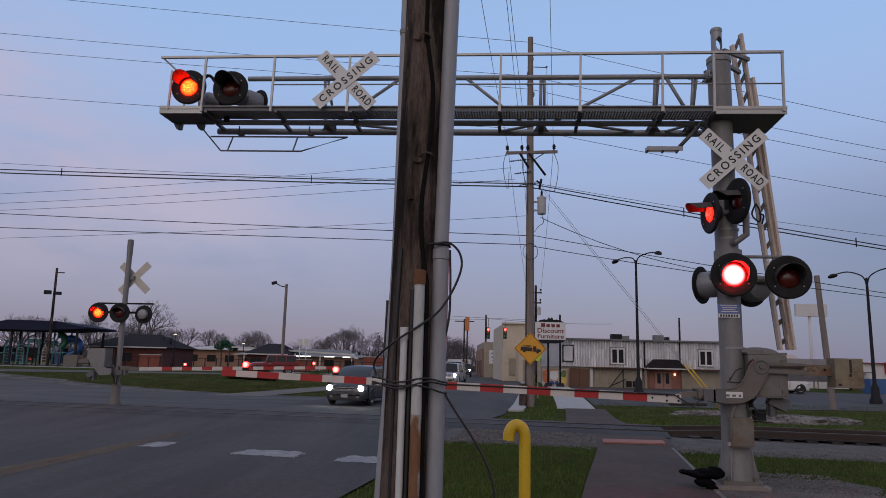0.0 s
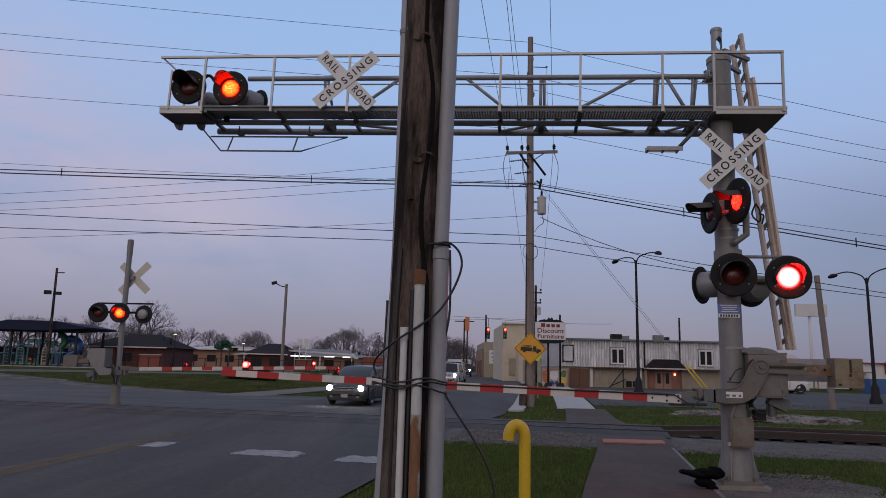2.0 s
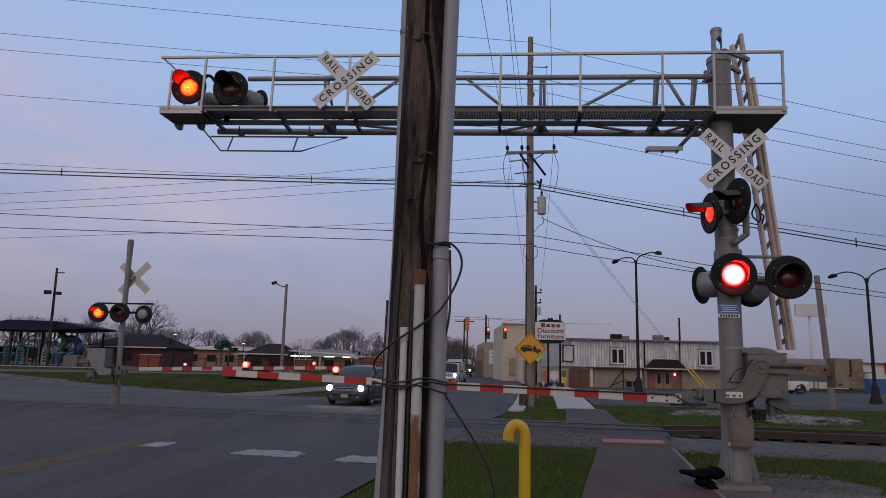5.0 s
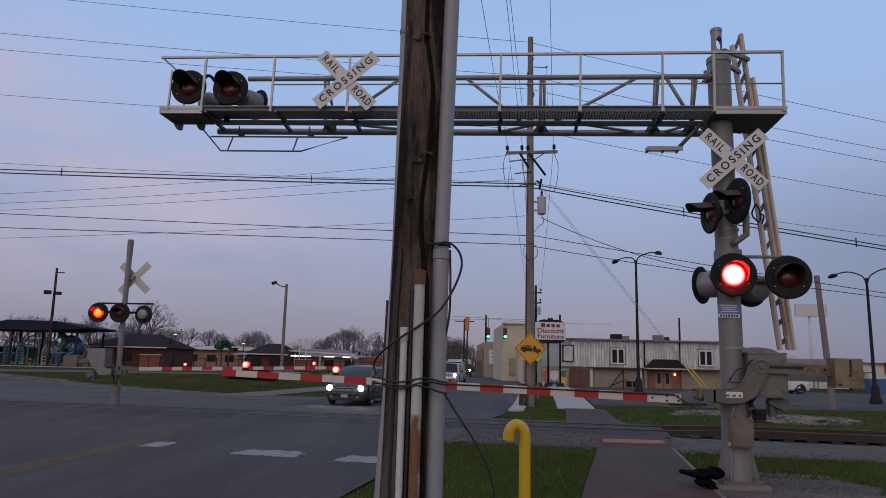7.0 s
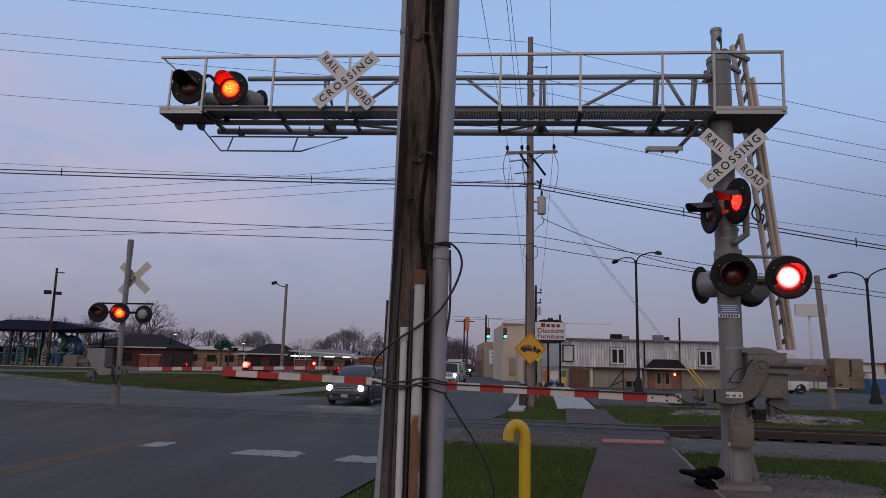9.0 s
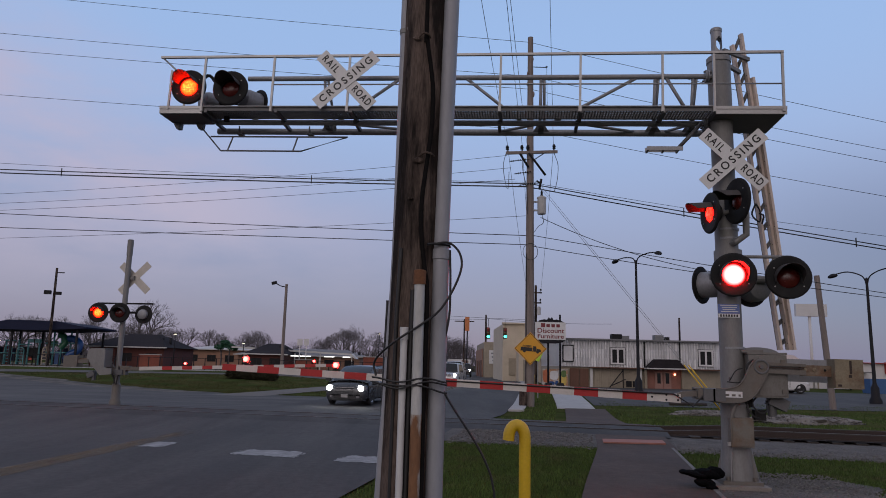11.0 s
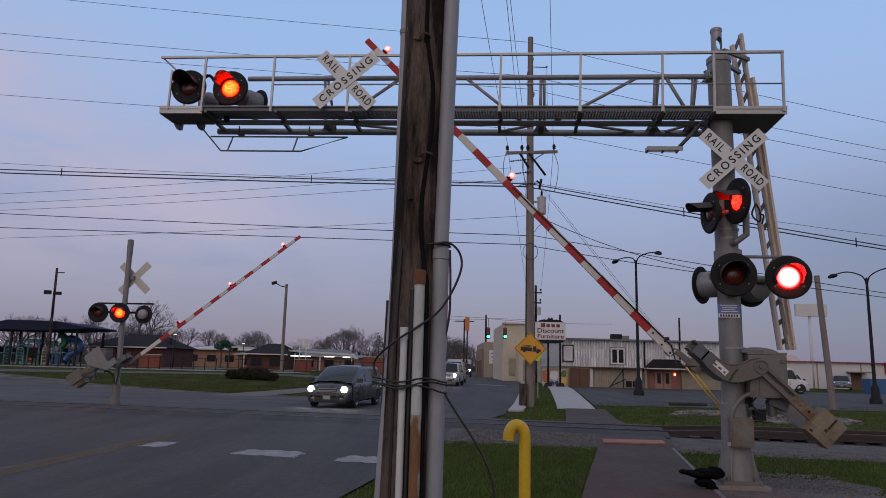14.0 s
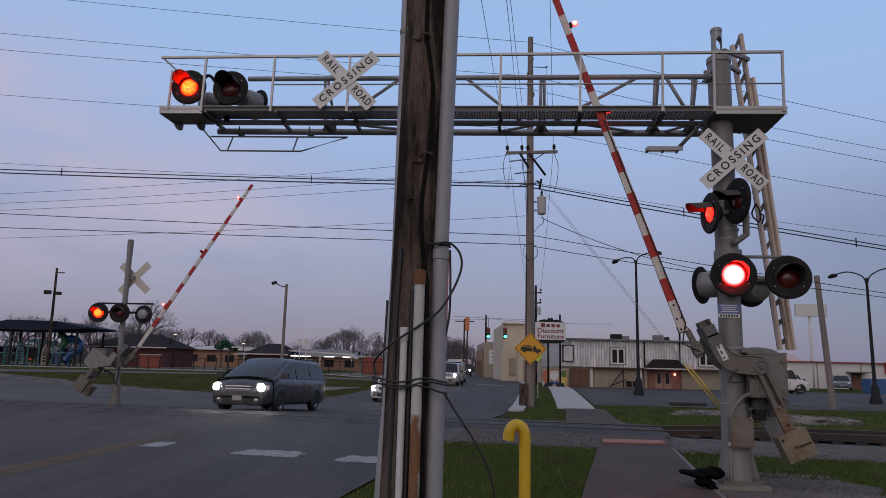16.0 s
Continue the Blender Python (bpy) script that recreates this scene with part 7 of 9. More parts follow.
def build_pavilion():
    p = thing("picnic_pavilion", pose(-55, 95, gz(-55, 95)), "open pavilion with dark blue low roof on posts", "pavilion")
    bm = bmesh.new()
    prism(bm, [(-12, 4.45), (-5, 4.55), (3.0, 4.5), (8.7, 4.85), (8.75, 5.05), (4.9, 5.72), (-1.2, 5.78), (-5.0, 5.1), (-12, 4.8)], 9)
    part("roof", bm, PAVILION_ROOF, p, bevel=0.03)
    for x in (-9, -4.3, -1.1, 7.4):
        for y in (-3.6, 3.6):
            bm = bmesh.new()
            box(bm, (x, y, 2.3), (0.24, 0.24, 4.7))
            part("post", bm, POLE_DARK, p)
    for x in (-6.5, 6.6, 8.6):
        bm = bmesh.new()
        box(bm, (x, 4.0, 1.2), (1.1, 0.3, 2.4))
        part("brick_panel", bm, BRICK, p)
    g = thing("playground_frame", pose(-55, 95, gz(-55, 95)), "turquoise playground climbing frame with blue and green slides", "playground")
    for x, h in ((-5.0, 3.2), (-3.9, 3.3), (-2.2, 3.4), (-0.9, 3.1), (0.6, 3.3), (2.5, 4.9), (3.55, 5.2), (4.8, 5.1), (5.7, 3.1)):
        bm = bmesh.new()
        tube(bm, [(x, 0, -0.1), (x, 0, h)], 0.12, 8)
        part("post", bm, TURQ, g)
    for a, b, z in ((-5.4, -2.6, 3.2), (1.4, 6.0, 2.95), (-2.4, -0.4, 2.7), (1.6, 4.8, 1.7), (-5.0, -2.4, 1.5)):
        bm = bmesh.new()
        tube(bm, [(a, -0.1, z), (b, -0.1, z)], 0.085, 6)
        part("rail", bm, TURQ, g)
    # arched ladders
    for x, w, h in ((-3.4, 0.5, 2.5), (-1.7, 0.45, 2.3), (1.7, 0.45, 2.4)):
        bm = bmesh.new()
        tube(bm, [(x - w, -0.3, 0.0), (x - w, -0.3, h - 0.4)] + [(x - w * math.cos(math.pi * i / 8), -0.3, h - 0.4 + 0.4 * math.sin(math.pi * i / 8)) for i in range(1, 8)] + [(x + w, -0.3, h - 0.4), (x + w, -0.3, 0.0)], 0.07, 6)
        for i in range(5):
            tube(bm, [(x - w, -0.3, 0.35 + 0.4 * i), (x + w, -0.3, 0.35 + 0.4 * i)], 0.04, 5)
        part("arch_ladder", bm, TURQ if x < 1 else BEIGE, g)
    bm = bmesh.new()
    tube(bm, fine([(4.7, -0.4, 3.6), (5.6, -0.6, 3.5), (6.4, -0.8, 2.9), (6.3, -1.0, 2.0), (5.5, -1.2, 1.5), (5.0, -1.4, 0.7)], 6), 0.48, 12)
    part("tube_slide", bm, BLUE, g, "blue spiral tube slide")
    bm = bmesh.new()
    tube(bm, fine([(3.4, -0.4, 4.1), (4.1, -0.5, 3.8), (4.4, -0.7, 3.0), (3.9, -0.9, 2.3)], 6), 0.42, 12)
    part("tube_slide", bm, GREEN, g, "green tube slide")
    for x, z, w, h, mt in ((-0.2, 3.2, 1.9, 0.5, TURQ), (-0.2, 1.6, 2.0, 1.4, POLE_DARK), (3.2, 1.0, 0.9, 1.7, BLUE), (4.1, 1.3, 0.6, 2.0, PAVILION_ROOF), (2.4, 2.9, 1.1, 0.7, GREEN), (-3.0, 1.3, 0.7, 1.7, PAVILION_ROOF), (-4.4, 0.9, 0.8, 1.3, POLE_DARK), (-0.6, 0.85, 0.5, 0.5, SLIDE_RED)):
        bm = bmesh.new()
        box(bm, (x, 0.15, z), (w, 0.12, h))
        part("play_panel", bm, mt, g, bevel=0.03)
    r = random.Random(6)
    for i in range(18):
        x, z = -5.6 + 0.66 * i + r.uniform(-0.3, 0.3), r.uniform(0.5, 2.3)
        bm = bmesh.new()
        box(bm, (x, 0.9 + 0.3 * (i % 3), z), (r.uniform(0.2, 0.6), 0.1, r.uniform(0.5, 1.5)))
        part("play_panel", bm, (POLE_DARK, PAVILION_ROOF, BLUE, POLE_DARK, BEIGE, PAVILION_ROOF)[i % 6], g, bevel=0.03)


def low_building(x0, x1, y, h, roof_h, wall_mt, roof_mt, label, depth=12):
    b = thing("school_building", pose(0, 0, 0.1), label, "school building", "school buildings")
    bm = bmesh.new()
    wall(bm, x0, x1, y, -0.2, h, depth)
    part("wall", bm, wall_mt, b)
    bm = bmesh.new()
    r0 = [bm.verts.new(v) for v in ((x0 - 0.6, y - 0.7, h), (x1 + 0.6, y - 0.7, h), (x1 + 0.6, y + depth + 0.6, h), (x0 - 0.6, y + depth + 0.6, h))]
    k = min(3.0, (x1 - x0) * 0.3)
    r1 = [bm.verts.new(v) for v in ((x0 + k, y + depth * 0.45, h + roof_h), (x1 - k, y + depth * 0.45, h + roof_h), (x1 - k, y + depth * 0.55, h + roof_h), (x0 + k, y + depth * 0.55, h + roof_h))]
    bm.faces.new(r0[::-1])
    bm.faces.new(r1)
    for i in range(4):
        bm.faces.new((r0[i], r0[(i + 1) % 4], r1[(i + 1) % 4], r1[i]))
    part("roof", bm, roof_mt, b)
    bm = bmesh.new()
    box(bm, ((x0 + x1) / 2, y - 0.75, h - 0.03), (x1 - x0 + 1.3, 0.12, 0.16))
    part("fascia", bm, WHITE_TRIM, b)
    for i in range(2):
        bm = bmesh.new()
        tube(bm, [(x1 - 1.6 + 1.1 * i, y + depth * 0.3, h + 0.2), (x1 - 1.6 + 1.1 * i, y + depth * 0.3, h + roof_h * 0.75)], 0.22, 8)
        part("roof_vent", bm, POLE_DARK, b)
    n = max(2, int((x1 - x0) / 3.2))
    for i in range(n):
        window_unit(b, x0 + (x1 - x0) * (i + 0.5) / n, h * 0.52, 1.5, 1.1, y - 0.04, POLE_DARK, 2)
    return b


build_pavilion()
low_building(-50, -39.5, 100, 3.0, 2.0, BRICK, SHINGLE, "low red brick school block with dark hipped roof")
low_building(-29.2, -23.6, 106, 2.5, 1.7, BRICK, SHINGLE, "small red brick block with dark hipped roof")
low_building(-46, -33, 126, 3.3, 0.7, PALE_ORANGE, WHITE_TRIM, "pale orange brick block with white flat roof")
low_building(-34, -13.6, 118, 2.5, 1.2, PALE_ORANGE, ROOF_GREY, "long low block with pale curved roof")
for x0, x1, y, h in ((-39.75, -37.15, 93, 2.0), (-10.4, -7.2, 95, 2.4), (-19.0, -16.9, 92, 1.8)):
    bm = bmesh.new()
    box(bm, ((x0 + x1) / 2, y, h / 2 - 0.1), (x1 - x0, 0.4, h + 0.2))
    ob = single("brick_wall", bm, PIER_BRICK, pose(0, 0, 0), "free-standing red brick wall with pale coping", "brick wall", "brick walls")
    bm = bmesh.new()
    box(bm, ((x0 + x1) / 2, y, h + 0.05), (x1 - x0 + 0.15, 0.55, 0.1))
    part("coping", bm, CONCRETE, ob)
# covered walkway with lit strip lamps under it
cw = thing("covered_walkway", pose(0, 112, 0), "long white covered walkway with strip lights", "walkway cover")
bm = bmesh.new()
prism(bm, [(-33, 3.75), (-14, 3.0), (-13.2, 2.2), (-13.5, 2.2), (-14.3, 2.75), (-33, 3.5)], 3.0)
part("roof", bm, WHITE_TRIM, cw)
for x in (-31, -27, -23, -19, -14):
    bm = bmesh.new()
    box(bm, (x, -1.2, 1.4), (0.16, 0.16, 2.9))
    part("post", bm, WHITE_TRIM, cw)
for x, w in ((-22.0, 3.2), (-17.5, 1.6), (-14.8, 1.2)):
    bm = bmesh.new()
    box(bm, (x, -1.55, 2.45 - 0.02 * x * 0), (w, 0.08, 0.16))
    part("strip_light", bm, glow("strip_lamp", (1.0, 0.98, 0.95), 1.6), cw, "lit white strip light")
for x, z in ((-21.95, 4.58), (-20.95, 4.6)):
    bm = bmesh.new()
    box(bm, (x, 0, z), (0.82, 0.1, 1.02))
    box(bm, (x, 0.05, z / 2 - 0.3), (0.14, 0.1, z + 0.4))
    single("white_board", bm, WHITE_WALL, pose(0, 109, 0), "small white notice board on a post", "notice board", "notice boards")
# small lamps on posts
for x, y, h, lit in ((-36.5, 96, 4.9, True), (-53.4, 92, 5.4, True), (-59.3, 94, 3.4, True), (-31.0, 110, 4.2, True), (-10.6, 120, 6.6, True), (-7.4, 125, 5.6, True), (-5.6, 125, 3.8, True), (-3.6, 130, 5.2, True)):
    q = thing("yard_lamp", pose(x, y, 0), "small lit lamp on a thin dark post", "yard lamp", "yard lamps")
    bm = bmesh.new()
    tube(bm, [(0, 0, -0.1), (0, 0, h)], 0.07, 8)
    part("post", bm, POLE_DARK, q)
    bm = bmesh.new()
    box(bm, (0, 0, h + 0.1), (0.6, 0.4, 0.16))
    part("lamp_head", bm, POLE_DARK, q)
    bm = bmesh.new()
    box(bm, (0, -0.1, h), (0.36, 0.3, 0.06))
    part("lamp_glass", bm, glow("yard_glow", (1.0, 0.9, 0.7), 2.0), q)


def build_fence():
    f = thing("yard_fence", pose(0, 84.2, 0.3), "thin dark metal fence along the schoolyard", "fence")
    bm0 = bmesh.new()
    box(bm0, (0, 0, 0.7), (0.09, 0.09, 1.5))
    first = part("post", bm0, POLE_DARK, f, at=pose(-66, 0, 0))
    for i in range(1, 46):
        ob = new("post", first.data)
        ob.parent, ob.matrix_basis = f, pose(-66 + 1.35 * i, 0, 0)
    for z in (0.15, 1.4):
        bm = bmesh.new()
        box(bm, (-36, 0, z), (60, 0.05, 0.06))
        part("rail", bm, POLE_DARK, f)


build_fence()


def foliage(bm, c, s, n, leaf, rnd, mt_index=0):
    """Many small leaves filling a rough lump of the given size."""
    for _ in range(n):
        d = Vector((rnd.gauss(0, 1), rnd.gauss(0, 1), rnd.gauss(0, 1))).normalized() * rnd.uniform(0.55, 1.0)
        p = Vector(c) + Vector((d.x * s[0], d.y * s[1], d.z * s[2]))
        u = Vector((rnd.uniform(-1, 1), rnd.uniform(-1, 1), rnd.uniform(-1, 1))).normalized()
        v = u.orthogonal().normalized()
        w = leaf * rnd.uniform(0.6, 1.4)
        vs = [bm.verts.new(p + u * w), bm.verts.new(p + v * w * 0.5), bm.verts.new(p - u * w), bm.verts.new(p - v * w * 0.5)]
        bm.faces.new(vs)


HEDGE = mat("hedge_leaves", (0.028, 0.026, 0.014), 0.9, var=0.4, scale=4, fine=30, bump=0, island=0.5, spec=0.1)
rnd = random.Random(8)
for x, y, w, h in ((-15.0, 53.4, 1.25, 0.7), (-13.5, 53.2, 1.3, 0.64), (-14.4, 54.4, 1.3, 0.85)):
    bm = bmesh.new()
    for i in range(4):
        foliage(bm, (-w * 0.6 + w * 0.4 * i, 0, h * 0.5), (w * 0.45, 0.7, h * 0.55), 700, 0.07, rnd)
    single("hedge", bm, HEDGE, pose(x, y, gz(x, y) - 0.05), "low dark brown-green clipped hedge on the grass", "hedge", "hedges")

BARK = mat("bare_bark", (0.082, 0.072, 0.074), 0.95, var=0.3, scale=2, fine=20, bump=0.2)


def bare_tree(h, seed, spread=0.75, levels=6):
    r = random.Random(seed)
    bm = bmesh.new()
    segs = []

    def grow(p, d, l, rad, lev):
        q = p + d * l * 0.5 + Vector((r.uniform(-1, 1), r.uniform(-1, 1), r.uniform(-0.4, 0.6))) * l * 0.06
        e = q + (d + Vector((r.uniform(-1, 1), r.uniform(-1, 1), 0.4)) * 0.14).normalized() * l * 0.5
        tube(bm, [p, q, e], [rad, rad * 0.86, rad * 0.72], 6 if lev > 3 else (4 if lev > 1 else 3), caps=False)
        if lev == 0:
            return
        n = 3 if lev < levels else 4
        for i in range(n):
            a = 6.28318 * (i + r.uniform(-0.3, 0.3)) / n
            side = d.orthogonal().normalized()
            side = Matrix.Rotation(a, 3, d) @ side
            nd = (d + side * spread * r.uniform(0.55, 1.15) + Vector((0, 0, 0.12))).normalized()
            start = p.lerp(e, r.uniform(0.55, 1.0)) if i else e
            grow(start, nd, l * r.uniform(0.62, 0.82), max(0.013, rad * r.uniform(0.46, 0.64)), lev - 1)

    grow(Vector((0, 0, -0.2)), Vector((0, 0, 1)), h * 0.27, h * 0.03, levels)
    return bm


def build_trees():
    protos = []
    for i, (h, sp) in enumerate(((10.0, 0.8), (9.0, 0.7), (8.0, 0.9), (11.0, 0.65))):
        t = thing("bare_tree", pose(0, 0, 0), "leafless grey-brown tree with fine twigs", "tree", "bare trees")
        part("crown", bare_tree(h, 20 + i, sp, 6), BARK, t, "bare branches")
        protos.append((t, h))
    r = random.Random(4)
    first = set()
    spots = [(-66, 132, 8.6, 0), (-60, 134, 7.6, 2), (-76, 136, 9.0, 1), (-84, 138, 8.6, 3), (-70, 150, 9.0, 2), (-55.5, 150, 8.0, 1), (-90, 150, 9.0, 0), (-54.3, 128, 10.6, 0), (-44, 135, 7.0, 1), (-37, 132, 7.0, 2), (-35, 138, 6.6, 0), (-16.8, 132, 7.8, 3), (-19.5, 138, 8.0, 1), (-13.5, 135, 7.4, 2), (-8.2, 140, 7.4, 0), (-26, 150, 6.2, 3),
             (-29, 140, 5.2, 2), (-56, 140, 7.6, 3), (-62, 145, 7.0, 1), (-72, 140, 6.8, 2), (-80, 140, 6.0, 0), (-40, 150, 7.0, 3), (-2.0, 160, 7.6, 2), (1.5, 175, 8.0, 3), (3.6, 190, 9.5, 1), (0.2, 200, 9.5, 0), (6.0, 210, 8.0, 2), (-5.0, 165, 8.0, 1), (-11, 155, 7.0, 3),
             (-23, 142, 6.0, 0), (-47, 150, 6.6, 2), (-66, 155, 7.6, 0), (5, 230, 9.5, 3), (8, 240, 9, 1)]
    for x, y, h, k in spots:
        t, h0 = protos[k]
        s = 1.32 * h / h0
        m = pose(x, y, gz(x, y), 0, 0, r.uniform(0, 360)) @ Matrix.Scale(s, 4)
        if k not in first:
            first.add(k)
            t.matrix_basis = m
        else:
            c = copy_thing(t, Matrix.Identity(4))
            c.matrix_basis = m
    # dense thicket behind
    bm = bmesh.new()
    rr = random.Random(9)
    for i in range(3200):
        x = rr.uniform(-150, 22)
        y = 190 + rr.uniform(-12, 40)
        h = rr.uniform(3.4, 7.6) * (0.75 + 0.4 * noise.noise(Vector((x * 0.06, 0, 0))))
        dx = rr.uniform(-1.2, 1.2)
        tube(bm, [(x, y, -0.2), (x + dx * 0.4, y, h * 0.6), (x + dx, y + rr.uniform(-1, 1), h)], [0.1, 0.07, 0.02], 3, caps=False)
        for _ in range(3):
            z = h * rr.uniform(0.4, 0.9)
            tube(bm, [(x + dx * 0.5, y, z), (x + dx * 0.5 + rr.uniform(-1.5, 1.5), y, z + rr.uniform(0.3, 1.6))], [0.05, 0.012], 3, caps=False)
    single("far_woods", bm, BARK, pose(0, 0, 0), "distant leafless woods", "woods", kind="stuff")


build_trees()
# small evergreen palm-like tree by the school
bm = bmesh.new()
rnd = random.Random(2)
for c in ((-0.9, 0, 3.6), (0.3, 0, 3.9), (1.1, 0, 3.5), (-0.2, 0.2, 4.3)):
    foliage(bm, c, (0.9, 0.7, 0.45), 260, 0.16, rnd)
pt = thing("evergreen_tree", pose(-34.4, 112, 0), "small dark green evergreen tree", "tree")
part("crown", bm, mat("evergreen_leaves", (0.015, 0.075, 0.035), 0.7, var=0.3, scale=3, fine=20, bump=0, island=0.4), pt)
for x in (-0.7, 0.7):
    bm = bmesh.new()
    tube(bm, [(x, 0, -0.1), (x * 0.8, 0, 1.8), (x * 1.1, 0, 3.5)], [0.14, 0.12, 0.08], 8)
    part("trunk", bm, BARK, pt)

# ---------------------------------------------------------------- traffic lights at the far junction
SIGNAL_CASE = mat("signal_case", (0.05, 0.045, 0.03), 0.6, var=0.2)
LIT_RED, LIT_GREEN = glow("lit_red_signal", (1.0, 0.02, 0.015), 20.0), glow("lit_green_signal", (0.03, 1.0, 0.6), 12.0)
OFF_RED, OFF_GREEN, OFF_AMBER = plain("unlit_red", (0.06, 0.01, 0.01), 0.3), plain("unlit_green", (0.01, 0.05, 0.03), 0.3), plain("unlit_amber", (0.07, 0.04, 0.01), 0.3)
TRAFFIC_LENSES = []


def traffic_light(x, y, z, hang, size=1.0):
    t = thing("traffic_light", pose(x, y, z) @ Matrix.Scale(size, 4), "hanging three-lens traffic light, red turning green", "traffic light", "traffic lights")
    bm = bmesh.new()
    box(bm, (0, 0.16, 0), (0.62, 0.3, 1.9))
    part("case", bm, SIGNAL_CASE, t, bevel=0.03)
    bm = bmesh.new()
    tube(bm, [(0, 0.16, 0.9), (0, 0.16, hang)], 0.04, 6)
    part("hanger", bm, BLACK, t)
    for zz, lit, off, kind in ((0.6, LIT_RED, OFF_RED, "red"), (0.0, OFF_AMBER, OFF_AMBER, ""), (-0.6, LIT_GREEN, OFF_GREEN, "green")):
        bm = bmesh.new()
        for sgn in (1, -1):
            lathe(bm, [(0.0, 0.05), (0.14, 0.035), (0.22, 0.0)], 14, Matrix.Rotation(radians(90 * sgn), 4, "X"), index=0 if sgn > 0 else 1)
        ln = part("lens", bm, [lit, off], t, fix=False, at=pose(0, -0.26, zz))
        if kind:
            TRAFFIC_LENSES.append((ln, kind, ln.matrix_basis.copy()))
        bm = bmesh.new()
        tube(bm, [(0, 0.02, zz), (0, -0.24, zz)], 0.24, 14, caps=False)
        part("hood", bm, SIGNAL_CASE, t)


traffic_light(8.0, 117.91, 7.1, 2.5)
traffic_light(6.87, 74.62, 5.12, 2.42, 0.62)
wire((10.2, 74.9, 6.62), (-2.8, 74.0, 6.93), 0.05, 0.016, "thin black overhead cable", (0, 0))
wire((7.6, 118, 9.6), (30, 122, 9.4), 0.3, 0.025, "thin black overhead cable", (0, 0))
wire((7.6, 118, 9.4), (-4.5, 119, 9.4), 0.15, 0.025, "thin black overhead cable", (0, 0))
# orange board on a post far down the road
ob = thing("orange_sign", pose(4.5, 120, 0), "tall narrow orange sign on a dark post", "sign board")
bm = bmesh.new()
box(bm, (0, 0, 8.7), (0.75, 0.3, 2.4))
part("board", bm, mat("orange_board", (0.5, 0.17, 0.06), 0.6, var=0.12), ob, bevel=0.03)
bm = bmesh.new()
tube(bm, [(0.03, 0, -0.1), (0.03, 0, 7.6)], 0.11, 8)
part("post", bm, POLE_DARK, ob)
ob = thing("white_billboard", pose(4.4, 165, 0), "white roadside board far along the road", "sign board")
bm = bmesh.new()
box(bm, (0, 0, 1.9), (5.4, 0.3, 2.2))
part("board", bm, SIGN_WHITE, ob, bevel=0.03)
for x in (-2, 2):
    bm = bmesh.new()
    box(bm, (x, 0.1, 0.4), (0.2, 0.2, 1.2))
    part("leg", bm, POLE_DARK, ob)
bm = bmesh.new()
box(bm, (1.4, -0.17, 1.9), (1.6, 0.02, 1.8))
part("picture_panel", bm, mat("dark_panel", (0.2, 0.12, 0.1), 0.6, var=0.5, scale=1.5), ob)
# yellow hydrant-like marker by the kerb
bm = bmesh.new()
lathe(bm, [(0.0, -0.1), (0.16, -0.1), (0.16, 0.7), (0.2, 0.72), (0.14, 0.9), (0.0, 1.0)], 12)
single("hydrant", bm, YELLOW, pose(9.0, 68, 0), "small yellow hydrant beside the kerb", "hydrant")
# ---------------------------------------------------------------- vehicles
def paintwork(name, base, rough=0.25, metal=0.5):
    return mat(name, base, rough, metal, var=0.06, scale=2, fine=30, bump=0.0, dirt=tuple(0.5 * c + 0.03 for c in base), dirt_amt=0.3, dirt_scale=1.5)


TYRE_WELL_BLACK = mat("tyre_well_black", (0.016, 0.016, 0.017), 0.85, var=0.2, scale=8, fine=50)
RIM = mat("alloy_rim", (0.38, 0.38, 0.40), 0.35, 0.8, var=0.1)
CHROME = plain("chrome", (0.7, 0.7, 0.72), 0.15, 1.0)
CAR_GLASS = plain("car_glass", (0.010, 0.013, 0.015), 0.06, spec=0.5)
CAR_BLACK = mat("car_black_plastic", (0.02, 0.02, 0.022), 0.6, var=0.15)
PLATE = mat("plate_white", (0.3, 0.3, 0.3), 0.5, var=0.05)


def loft(bm, stations, index=0):
    """A hull through cross-sections: each (y, half-width, bottom, shoulder, crown)."""
    rings = []
    for y, w, zb, zs, cr in stations:
        half = [(0.0, zb), (w * 0.86, zb), (w * 0.96, zb + 0.07), (w, zb + 0.2), (w, zs - 0.22), (w * 0.985, zs - 0.08), (w * 0.93, zs), (w * 0.5, zs + cr * 0.8), (0.0, zs + cr)]
        pts = half + [(-x, z) for x, z in half[-2:0:-1]]
        rings.append([bm.verts.new((x, y, z)) for x, z in pts])
    k = len(rings[0])
    for u, v in zip(rings, rings[1:]):
        for i in range(k):
            f = bm.faces.new((u[i], u[(i + 1) % k], v[(i + 1) % k], v[i]))
            f.smooth, f.material_index = True, index
    bm.faces.new(rings[0])
    bm.faces.new(rings[-1][::-1])


WHEELS = {}


